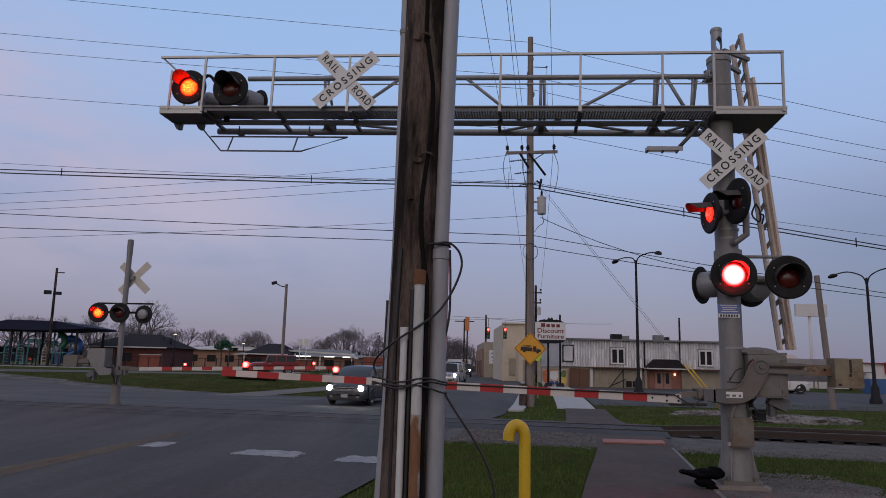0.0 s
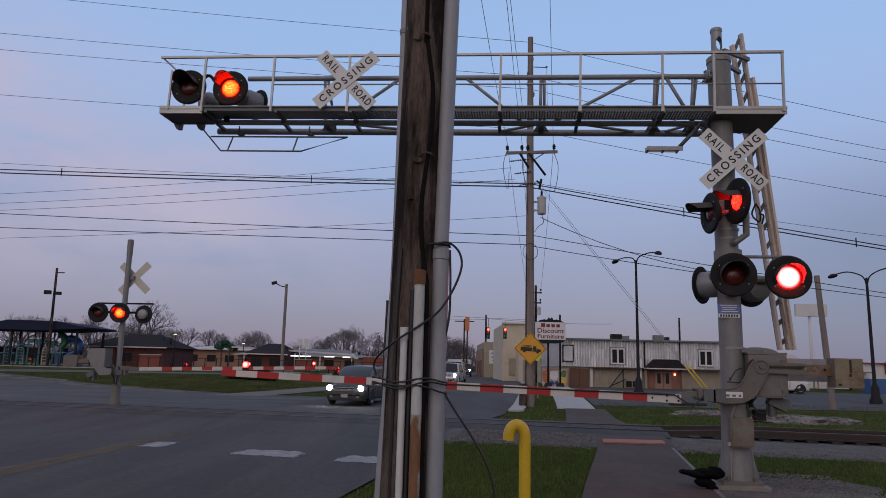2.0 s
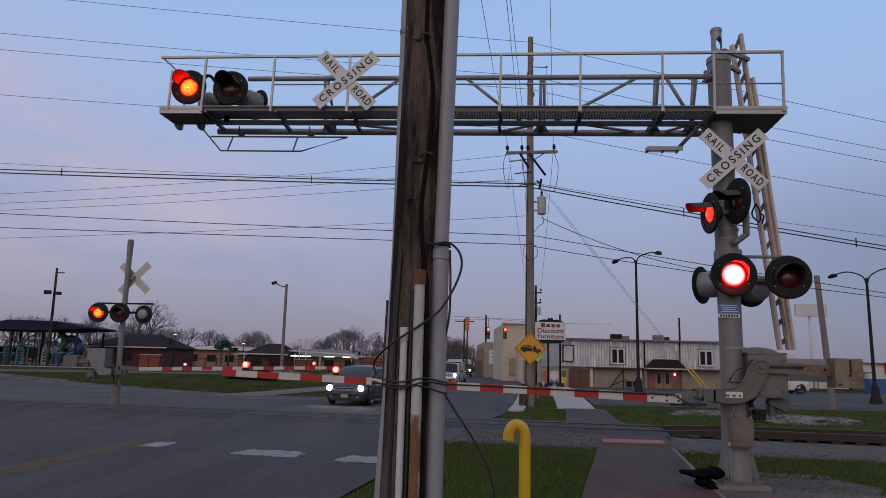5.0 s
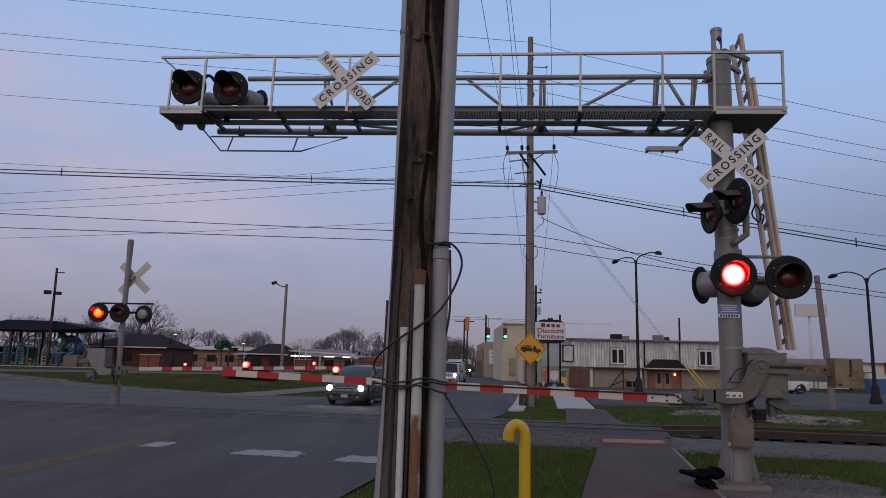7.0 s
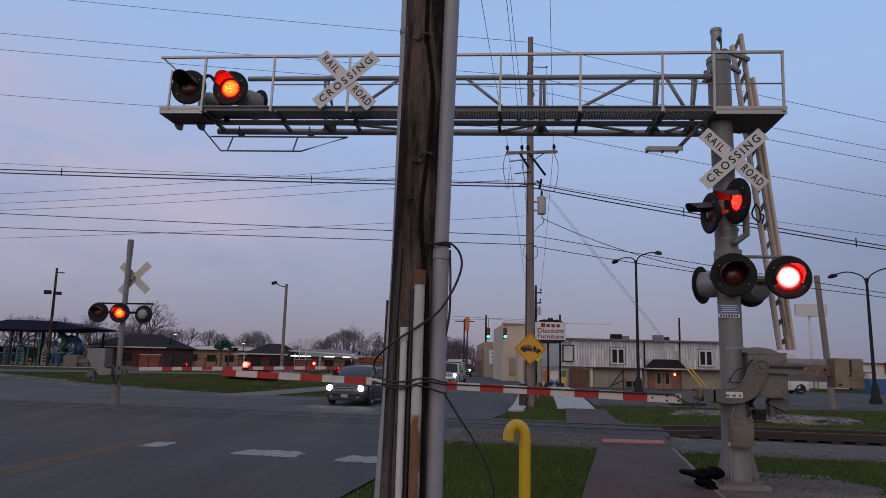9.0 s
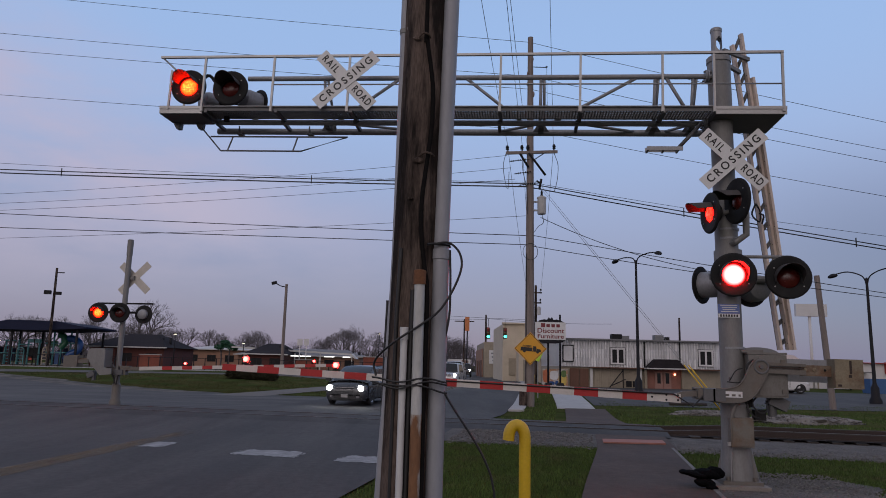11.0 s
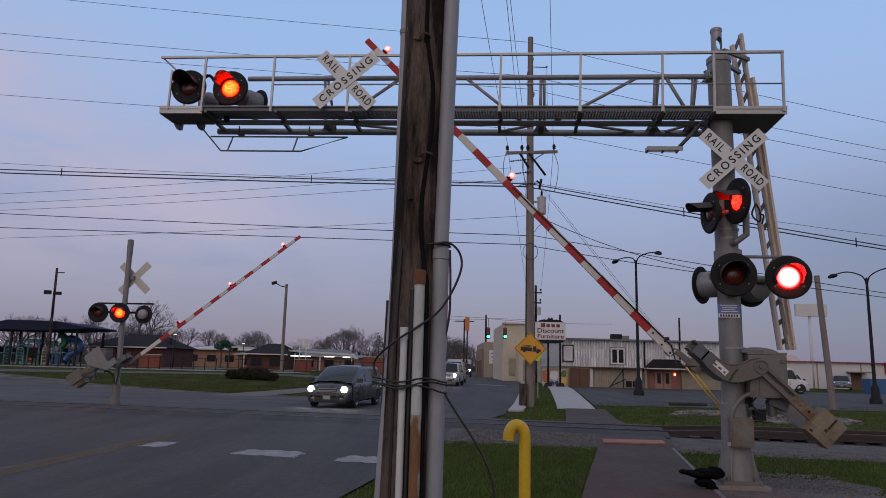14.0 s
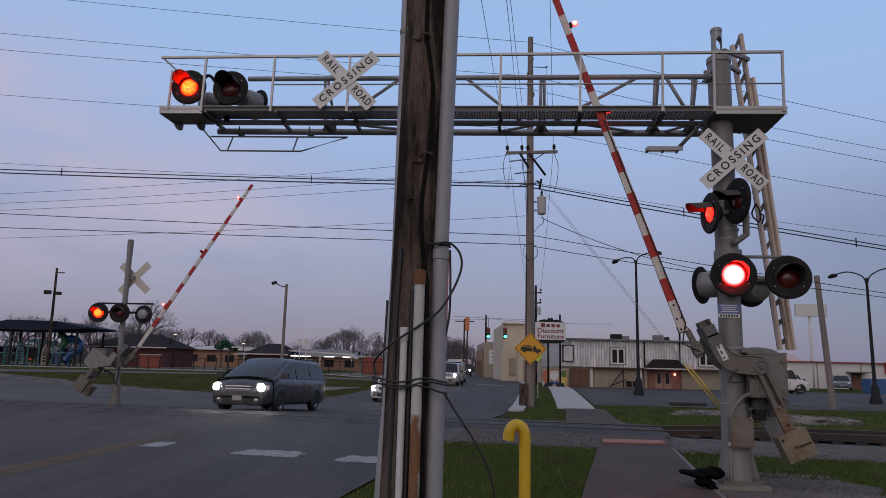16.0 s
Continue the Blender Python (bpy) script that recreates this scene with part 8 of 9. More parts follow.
def vehicle(name, m, label, category, colour, L, W, H, belt, front, rear_y, roof_front, roof_rear, wheel_r, axles, lit=True, group="", head_z=0.72, clear=0.24, hood=1.0, head_mt=None, tumble=0.78, lamp_r=0.12):
    """A road vehicle facing +y: lofted body, glass house, roof, pillars, wheels, lamps, grille, mirrors, bumpers."""
    c = thing(name, m, label, category, group)
    f, b, w = L / 2, -L / 2, W / 2
    hz = belt * hood
    bm = bmesh.new()
    loft(bm, [(b, w * 0.82, clear + 0.18, belt - 0.12, 0.0), (b + 0.08, w * 0.93, clear + 0.06, belt - 0.03, 0.0), (b + 0.5, w * 0.99, clear, belt, 0.01), (-0.4, w, clear, belt, 0.01), (front - 0.1, w, clear, belt - 0.01, 0.02),
              (front + 0.2, w * 0.99, clear, hz - 0.05, 0.07), (f - 0.6, w * 0.98, clear, hz - 0.10, 0.09), (f - 0.34, w * 0.96, clear, hz - 0.16, 0.09), (f - 0.16, w * 0.92, clear - 0.02, hz - 0.24, 0.08), (f - 0.05, w * 0.86, clear - 0.02, hz - 0.33, 0.06), (f - 0.01, w * 0.8, clear + 0.0, hz - 0.40, 0.04), (f, w * 0.74, clear + 0.06, hz - 0.45, 0.02)])
    body = part("body", bm, colour, c)
    # cabin shell with its panes
    gw, rw = w * 0.95, w * tumble
    z0, top = belt - 0.03, H - 0.03

    def line(y):
        if y > roof_front:
            return top - (top - z0) * ((y - roof_front) / (front - roof_front)) ** 1.2
        if y < roof_rear:
            return top - (top - z0) * ((roof_rear - y) / (roof_rear - rear_y)) ** 1.5
        return top + 0.03 * math.sin(math.pi * (y - roof_rear) / (roof_front - roof_rear))

    def side(z):
        return gw + (rw - gw) * min(1.0, max(0.0, (z - z0) / (top - z0)))

    ys = [rear_y + (roof_rear - rear_y) * t for t in (0.0, 0.3, 0.65)] + [roof_rear + (roof_front - roof_rear) * t for t in (0.0, 0.1, 0.3, 0.5, 0.7, 0.9, 1.0)] + [roof_front + (front - roof_front) * t for t in (0.12, 0.35, 0.6, 0.8, 1.0)]
    bm = bmesh.new()
    rings = []
    for y in ys:
        h = max(line(y), z0 + 0.012)
        e = min(0.09, (h - z0) * 0.5)
        half = [(side(z0), z0 - 0.05), (side(h - e), h - e), (side(h) * 0.965, h - e * 0.35), (side(h) * 0.86, h - e * 0.08), (side(h) * 0.45, h + 0.012), (0.0, h + 0.016)]
        rings.append([bm.verts.new((x, y, z)) for x, z in half + [(-x, z) for x, z in half[-2::-1]]])
    for u, v in zip(rings, rings[1:]):
        for i in range(len(u) - 1):
            bm.faces.new((u[i], u[i + 1], v[i + 1], v[i])).smooth = True
    part("cabin", bm, colour, c, "cabin shell with roof and pillars")

    def pane(name, rows_):
        bm = bmesh.new()
        g = [[bm.verts.new(q) for q in row] for row in rows_]
        for u, v in zip(g, g[1:]):
            for i in range(len(u) - 1):
                bm.faces.new((u[i], u[i + 1], v[i + 1], v[i])).smooth = True
        part(name, bm, CAR_GLASS, c, "dark tinted glass")

    for name, ya, yb in (("windscreen", roof_front + 0.07 * (front - roof_front), front - 0.05 * (front - roof_front)), ("rear_window", roof_rear - 0.12 * (roof_rear - rear_y), rear_y + 0.35 * (roof_rear - rear_y))):
        rows_ = []
        for i in range(9):
            y = ya + (yb - ya) * i / 8
            h = line(y)
            rows_.append([(side(h) * u, y + (0.03 * (1 - u * u) if name == "windscreen" else 0), h + 0.03 - 0.03 * u * u) for u in (-0.87, -0.7, -0.4, 0.0, 0.4, 0.7, 0.87)])
        pane(name, rows_)
    ya, yb = front - 0.26 * (front - roof_front), roof_rear - 0.25 * (roof_rear - rear_y)
    count = 3 if roof_front - roof_rear > 2.2 else (2 if roof_front - roof_rear > 1.2 else 1)
    for sx in (-1, 1):
        for i in range(count):
            a, b_ = ya + (yb - ya) * i / count - 0.05 * (i > 0), ya + (yb - ya) * (i + 1) / count + 0.05
            rows_ = []
            for j in range(9):
                y = a + (b_ - a) * j / 8
                lo = z0 + 0.06
                hi = max(lo + 0.012, min(line(y) - 0.1, top - 0.1))
                rows_.append([(sx * (side(lo + (hi - lo) * k / 3) + 0.007), y, lo + (hi - lo) * k / 3) for k in range(4)])
            pane("side_window", rows_)
    for sx in (-1, 1):
        bm = bmesh.new()
        box(bm, (sx * (w + 0.12), front - 0.28, belt + 0.08), (0.22, 0.12, 0.17))
        part("mirror", bm, CAR_BLACK, c, bevel=0.03)
        for y in (0.35, -0.75):
            bm = bmesh.new()
            box(bm, (sx * (w + 0.012), y, belt - 0.16), (0.03, 0.2, 0.035))
            part("door_handle", bm, CHROME, c)
        for y in (front - 0.75, -0.25, roof_rear + 0.25):
            bm = bmesh.new()
            box(bm, (sx * (w * 1.001), y, (belt + clear) / 2 + 0.06), (0.006, 0.014, belt - clear - 0.24))
            part("door_gap", bm, CAR_BLACK, c)
        # lamps
        bm = bmesh.new()
        box(bm, (sx * w * 0.74, f - 0.15, head_z), (w * 0.4, 0.2, 0.15), Matrix.Rotation(radians(-24 * sx), 3, "Z"))
        hl = part("headlight", bm, CHROME, c, "bright headlight", bevel=0.03)
        bm = bmesh.new()
        lathe(bm, [(0.0, 0.05), (lamp_r * 0.75, 0.03), (lamp_r, 0.0)], 16, pose(sx * w * 0.72, f - 0.03, head_z) @ Matrix.Rotation(radians(-90), 4, "X") @ Matrix.Diagonal((1.08, 0.95, 1, 1)))
        part("bulb", bm, (head_mt or HEAD_GLOW) if lit else CHROME, hl)
        bm = bmesh.new()
        box(bm, (sx * w * 0.8, b + 0.06, belt - 0.2), (0.2, 0.12, 0.32))
        part("tail_light", bm, TAIL_DARK, c, bevel=0.02)
        bm = bmesh.new()
        box(bm, (sx * w * 0.62, f - 0.02, clear + 0.17), (0.12, 0.06, 0.06))
        part("fog_light", bm, CHROME, c, bevel=0.01)
    bm = bmesh.new()
    for z in (head_z + 0.03, head_z - 0.05):
        box(bm, (0, f + 0.005, z), (w * 0.84, 0.045, 0.036))
    part("grille", bm, CHROME, c, "chrome grille bars", bevel=0.008)
    bm = bmesh.new()
    box(bm, (0, f - 0.015, head_z - 0.01), (w * 0.8, 0.04, 0.14))
    box(bm, (0, f - 0.0, clear + 0.14), (w * 1.0, 0.05, 0.13))
    part("air_intake", bm, CAR_BLACK, c)
    bm = bmesh.new()
    box(bm, (0, f + 0.03, clear + 0.2), (0.31, 0.02, 0.15))
    part("number_plate", bm, PLATE, c)
    for y in (f - 0.05, b + 0.08):
        bm = bmesh.new()
        box(bm, (0, y, clear + 0.30), (w * 1.5, 0.13, 0.05))
        box(bm, (0, y - 0.02, clear + 0.03), (w * 1.45, 0.12, 0.07))
        part("bumper", bm, colour, c, bevel=0.02)
    bm = bmesh.new()
    tube(bm, [(-0.5, front + 0.03, belt + 0.03), (0.1, front - 0.02, belt + 0.06)], 0.012, 5)
    part("wiper", bm, CAR_BLACK, c)
    ws = []
    for y in axles:
        for sx in (-1, 1):
            rot = Matrix.Rotation(radians(90 * sx), 4, "Y")
            at = pose(sx * (w - 0.11), y, wheel_r)
            bm = bmesh.new()
            lathe(bm, [(wheel_r * 0.62, 0.11), (wheel_r * 0.9, 0.12), (wheel_r, 0.08), (wheel_r, -0.08), (wheel_r * 0.9, -0.1), (wheel_r * 0.6, -0.1)], 24, rot)
            wh = part("wheel", bm, TYRE_WELL_BLACK, c, "black tyre on an alloy rim", at=at)
            bm = bmesh.new()
            lathe(bm, [(0.0, 0.09), (0.06, 0.095), (0.07, 0.07), (wheel_r * 0.5, 0.06), (wheel_r * 0.63, 0.105), (wheel_r * 0.64, 0.06)], 24, rot)
            rim = part("rim", bm, RIM, wh)
            bm = bmesh.new()
            for i in range(5):
                a = 6.28318 * i / 5
                box(bm, rot @ Vector((0.55 * wheel_r * 0.6 * math.cos(a), 0.55 * wheel_r * 0.6 * math.sin(a), 0.085)), (0.02, 0.05, wheel_r * 0.42), Matrix.Rotation(-a * sx, 3, "X"))
            part("spoke", bm, CAR_BLACK, wh)
            ws.append((wh, at))
            # wheel opening: a dark plate paints the shaded gap, with a body-coloured lip
            n = 16
            arc = [(y + (wheel_r + 0.075) * math.cos(math.pi * i / n), wheel_r + (wheel_r + 0.06) * math.sin(math.pi * i / n)) for i in range(n + 1)]
            bm = bmesh.new()
            prism(bm, [(p[0], p[1]) for p in arc] + [(y - wheel_r - 0.075, clear), (y + wheel_r + 0.075, clear)], 0.02, Matrix.Translation((sx * (w * (0.985 if y > 0 else 1.0) - 0.002), 0, 0)) @ Matrix.Rotation(radians(90), 4, "Z"))
            part("wheel_well_shade", bm, TYRE_WELL_BLACK, c)
            bm = bmesh.new()
            tube(bm, [(sx * w * (0.985 if y > 0 else 1.0), p[0], p[1]) for p in arc], 0.022, 6)
            part("wheel_arch", bm, colour, c)
    WHEELS[c.name] = ws
    return c


ROAD_HEAD = 168.7  # heading of traffic coming down the road


def road_pose(x, y, head=ROAD_HEAD):
    """A wheeled thing standing on the road."""
    a = radians(head)
    fx, fy = -math.sin(a), math.cos(a)
    zf, zb = gz(x + fx * 1.5, y + fy * 1.5), gz(x - fx * 1.5, y - fy * 1.5)
    return pose(x, y, (zf + zb) / 2 + 0.02, 0, 0, head) @ pose(0, 0, 0, math.degrees(math.atan2(zf - zb, 3.0)), 0, 0)


VAN_FRONT = (-4.05, 32.6)


def van_at(s, half=2.575):
    """The minivan after s metres of its way down the road."""
    d = s - half
    return road_pose(VAN_FRONT[0] - 0.196 * d, VAN_FRONT[1] - 0.9806 * d)


VAN_PAINT = paintwork("van_grey", (0.085, 0.09, 0.095), 0.28, 0.6)
SILVER_CAR = paintwork("car_silver", (0.42, 0.42, 0.43), 0.3, 0.5)
WHITE_CAR = paintwork("car_white", (0.6, 0.6, 0.6), 0.3, 0.0)
RED_CAR = paintwork("car_red", (0.14, 0.004, 0.010), 0.35, 0.1)
DARK_CAR = paintwork("car_dark", (0.03, 0.03, 0.035), 0.3, 0.4)
BLUE_CAR = paintwork("car_bluegrey", (0.12, 0.15, 0.19), 0.3, 0.4)
HEAD_FAR = glow("lit_far_headlight", (1.0, 0.95, 0.88), 22.0)
van = vehicle("minivan", van_at(1.0), "dark grey minivan with lit headlights on the road", "minivan", VAN_PAINT, 5.15, 2.0, 1.76, 1.06, 1.95, -2.5, 0.5, -2.02, 0.355, (1.62, -1.4), hood=1.02, head_z=0.77, lamp_r=0.14)
bm = bmesh.new()
for sx in (-1, 1):
    tube(bm, [(sx * 0.68, 0.2, 1.76), (sx * 0.68, -1.9, 1.77)], 0.02, 6)
part("roof_rack", bm, CAR_BLACK, van)
# a slight glow paints this truck's unlit headlights pale
jeep = vehicle("pickup_truck", pose(-20, 78, 0, 0, 0, 90), "red boxy sport utility truck driving along the street", "sport utility truck", RED_CAR, 4.74, 1.9, 1.87, 1.18, 0.75, -2.15, 0.5, -2.1, 0.41, (1.4, -1.42), hood=0.97, head_z=0.95, clear=0.42, head_mt=glow("pale_unlit_headlight", (1.0, 0.9, 0.8), 1.2), tumble=0.86)
car2 = vehicle("sedan_car", pose(-2.0, 44, 0, 0, 0, ROAD_HEAD), "white car with lit headlights waiting behind the minivan", "car", WHITE_CAR, 4.6, 1.82, 1.46, 0.92, 1.1, -1.9, 0.3, -1.2, 0.32, (1.4, -1.35), head_z=0.68, clear=0.2, head_mt=HEAD_FAR)
vehicle("sport_utility_car", road_pose(0.8, 57.5, 172), "silver sport utility car with lit headlights in the queue", "car", SILVER_CAR, 4.8, 1.9, 1.78, 1.05, 1.1, -2.2, 0.5, -2.0, 0.36, (1.5, -1.4), group="waiting cars", head_z=0.85, clear=0.28, head_mt=HEAD_FAR)
vehicle("sport_utility_car", road_pose(1.35, 66.0, 174), "silver sport utility car waiting behind another", "car", SILVER_CAR, 4.9, 1.95, 1.95, 1.15, 1.1, -2.2, 0.5, -2.1, 0.38, (1.5, -1.4), group="waiting cars", head_z=0.9, clear=0.3, head_mt=HEAD_FAR)
vehicle("pickup_truck", road_pose(3.45, 100.0, 178), "dark pickup truck with lit headlights far down the road", "pickup truck", DARK_CAR, 5.4, 2.0, 1.9, 1.15, 1.2, -0.6, 0.6, -0.4, 0.4, (1.75, -1.7), head_z=0.95, clear=0.36, head_mt=HEAD_FAR)
for x, y, rz, col, dims, lab in ((43.4, 76.0, 150, BLUE_CAR, (4.6, 1.85, 1.5, 0.92), "blue-grey sport utility car parked by the store"), (36.4, 73.0, 172, WHITE_CAR, (4.6, 1.85, 1.5, 0.92), "white car parked by the store"), (34.4, 72.5, 168, DARK_CAR, (4.5, 1.8, 1.42, 0.9), "dark car parked by the store")):
    vehicle("parked_car", pose(x, y, gz(x, y), 0, 0, rz), lab, "car", col, dims[0], dims[1], dims[2], dims[3], 1.1, -2.0, 0.3, -1.5, 0.33, (1.4, -1.35), lit=False, group="parked cars")
# white box van: only its cab and box corner show
bv = vehicle("box_truck", pose(27.2, 58.0, gz(27.2, 58), 0, 0, -95), "white delivery truck with box body parked by the store", "delivery truck", WHITE_CAR, 5.6, 2.0, 2.0, 1.15, 1.9, 0.9, 1.5, 1.0, 0.38, (2.0, -1.6), lit=False)
bm = bmesh.new()
box(bm, (0, -1.0, 1.75), (2.1, 3.7, 2.2))
part("cargo_box", bm, WHITE_WALL, bv, "white cargo box", bevel=0.03)

# ---------------------------------------------------------------- small things by the near signal
BAG = mat("black_plastic_bag", (0.004, 0.004, 0.0045), 0.8, var=0.3, scale=6, fine=40, bump=0.2, spec=0.04)


def build_lump(name, m, size, seed, mt, label, category, kind="", rough=0.25, group=""):
    bm = bmesh.new()
    bmesh.ops.create_icosphere(bm, subdivisions=4, radius=1.0)
    off = Vector((seed * 3.1, seed * 1.7, 0))
    for v in bm.verts:
        k = 1 + rough * noise.noise(v.co * 1.7 + off) + rough * 0.6 * noise.noise(v.co * 4.0 + off)
        v.co = Vector((v.co.x * size[0] * k, v.co.y * size[1] * k, max(-0.25, v.co.z) * size[2] * k))
    for f in bm.faces:
        f.smooth = True
    return single(name, bm, mt, m, label, category, group, kind)


bm = bmesh.new()
for c_, s_, turn_ in (((-0.14, -0.04, 0.07), (0.2, 0.17, 0.05), 10), ((0.03, 0.0, 0.07), (0.19, 0.15, 0.07), -8), ((0.16, 0.03, 0.09), (0.13, 0.12, 0.08), 20), ((-0.03, -0.14, -0.03), (0.15, 0.1, 0.06), 25), ((0.04, -0.2, -0.08), (0.08, 0.06, 0.045), 10)):
    bmesh.ops.create_icosphere(bm, subdivisions=5, radius=1.0, matrix=pose(*c_, 0, 8, turn_) @ Matrix.Diagonal((*s_, 1)))
for q in bm.verts:
    fold = abs(noise.noise(q.co * 14)) + 0.5 * abs(noise.noise(q.co * 31))
    q.co += 0.022 * noise.noise_vector(q.co * 6) + (q.normal if q.normal.length > 0.1 else q.co.normalized()) * 0.02 * (0.25 - fold)
    q.co.z = max(q.co.z, -0.125)
for f in bm.faces:
    f.smooth = True
single("plastic_bag", bm, BAG, MAST @ pose(-0.53, -0.28, 0.13), "crumpled black plastic bag at the foot of the mast", "bag")
GRAVEL_PALE = mat("pale_gravel", (0.20, 0.185, 0.17), 0.95, var=0.45, scale=2.5, fine=30, bump=0.9, depth=0.04, dirt=(0.18, 0.17, 0.16), dirt_amt=0.6, spec=0.2)
for x, y, s, i in ((13.9, 28.0, (1.7, 0.9, 0.30), 1), (11.9, 31.5, (1.5, 0.6, 0.2), 2), (15.6, 28.4, (1.2, 0.7, 0.22), 3)):
    build_lump("stone_mound", pose(x, y, gz(x, y) - 0.02), s, i, GRAVEL_PALE, "low mound of pale crushed stone beside the track", "stone mound", group="stone mounds", rough=0.3)
bm = bmesh.new()
tube(bm, [(-1.1, 0, 0.08), (0, 0.1, 0.09), (1.0, 0.3, 0.07)], [0.1, 0.09, 0.08], 10)
single("log", bm, TIE_WOOD, pose(13.4, 37.8, gz(13.4, 37.8)), "dark old sleeper lying in the grass", "timber")
bm = bmesh.new()
tube(bm, [(-0.9, 0.5, 0.06), (0.2, 0.2, 0.07), (1.0, -0.1, 0.06)], [0.08, 0.09, 0.07], 10)
single("log", bm, TIE_WOOD, pose(14.6, 33.8, gz(14.6, 33.8)), "dark old sleeper lying by the gravel", "timber")

# ---------------------------------------------------------------- gravel patch, stones and grass
def on_path(x, y):
    """True on paved ground."""
    e = edge(y)
    if e - 40 < x < e + 0.05 and y < 22:
        return True
    if y > 24 and e - ROAD_W < x < e + 0.6:
        return True
    if y < 17.6 and e + 2.86 + smooth(0.0, 0.46, (y - 7) / 10) < x < e + 4.72 + smooth(0.0, 0.12, (y - 7) / 10):
        return True
    if 37.5 < y < 50.5 and -13.3 + 0.35 * (y - 36) < x < -10.3 + 0.35 * (y - 36):
        return True
    if y > 22 and x < e - ROAD_W + 0.6 and (y < 39.4 or x < side_edge(y) + 0.4):
        return True
    if y > 44 and x < e - 3 and -24 + (y - 69) / 0.3 < x < -24 + (y - 61) / 0.3:
        return True
    return y > 22 and e + 2.1 < x < e + 4.45


def build_gravel_patch():
    """The gravel apron round the mast's foot."""
    bm = bmesh.new()
    rows = []
    for i in range(25):
        y = 7.2 + 0.18 * i
        a = edge(y) + 4.8
        b = a + 2.25 - 0.9 * max(0.0, 1 - i / 9) + 0.2 * math.sin(i * 0.7)
        rows.append([bm.verts.new((a + (b - a) * j / 30, y + (0.55 * (a + (b - a) * j / 30 - 4) * -0.28) + 0.12 * noise.noise(Vector((j * 0.4, i * 0.3, 0))), 0.0 + 0.03 * (1 - abs(i / 12 - 1)) - 0.01)) for j in range(31)])
    for u, v in zip(rows, rows[1:]):
        for j in range(30):
            bm.faces.new((u[j], u[j + 1], v[j + 1], v[j]))
    tagged(part("gravel_apron", bm, GRAVEL_BED), "grey gravel apron round the signal mast", "gravel", kind="structure")


build_gravel_patch()
STONES = mat("crushed_stone", (0.135, 0.125, 0.118), 0.95, var=0.25, scale=9, fine=60, bump=0.2, island=0.3, spec=0.2)


def build_stones():
    r = random.Random(12)
    verts, faces = [], []

    def stone(x, y, z, s):
        k = len(verts)
        for d in ((1, 0, 0), (-1, 0, 0), (0, 1, 0), (0, -1, 0), (0, 0, 0.7), (0, 0, -0.5)):
            verts.append((x + s * (d[0] + r.uniform(-0.3, 0.3)), y + s * (d[1] + r.uniform(-0.3, 0.3)), z + s * (d[2] + r.uniform(-0.2, 0.2))))
        for f in ((0, 2, 4), (2, 1, 4), (1, 3, 4), (3, 0, 4), (2, 0, 5), (1, 2, 5), (3, 1, 5), (0, 3, 5)):
            faces.append(tuple(k + i for i in f))

    for _ in range(22000):
        k, s = r.uniform(-0.5, 18), r.gauss(-1.6, 2.0)
        if not -4.4 < s < 4.2:
            continue
        p = rail_point(s, k)
        if on_path(p[0], p[1]) or 4.0 < k < 6.1 and abs(s) < 2:
            continue
        if 0.7 < k < 5.8 and -3.9 < s < 0:
            if s > -1.75 or k > 4.1:
                continue
            p = (p[0], p[1], p[2] + 0.079 * (s + 3.9) / 2.2)
        stone(p[0], p[1], p[2] + 0.012, r.uniform(0.012, 0.032))
    for cx, cy, s in ((13.9, 28.0, (1.7, 0.9, 0.30)), (11.9, 31.5, (1.5, 0.6, 0.2)), (15.6, 28.4, (1.2, 0.7, 0.22))):
        for _ in range(380):
            a, q = r.uniform(0, 6.283), math.sqrt(r.random()) * 1.15
            h = s[2] * math.sqrt(max(0.0, 1 - min(1.0, q) ** 2)) if q < 1 else 0.0
            x, y = cx + s[0] * q * math.cos(a), cy + s[1] * q * math.sin(a)
            stone(x, y, gz(x, y) + h * 0.95, r.uniform(0.03, 0.07))
    for _ in range(5000):
        x, y = r.uniform(3.8, 6.2), r.uniform(7.5, 11.9)
        y2 = y - 0.154 * (x - 4)
        if on_path(x, y2) or (x - 4.3) ** 2 + (y2 - 10.3) ** 2 < 0.25:
            continue
        stone(x, y2, 0.012, r.uniform(0.008, 0.022))
    me = bpy.data.meshes.new("loose_stones")
    me.from_pydata(verts, [], faces)
    me.materials.append(STONES)
    tagged(new("loose_stones", me), "loose grey crushed stones by the track", "stones", kind="stuff")


build_stones()
BLADES = mat("grass_blades", (0.066, 0.102, 0.026), 0.85, var=0.3, scale=0.8, fine=6, bump=0, island=0.45, spec=0.15, dirt=(0.09, 0.08, 0.042), dirt_amt=0.85, dirt_scale=1.1)


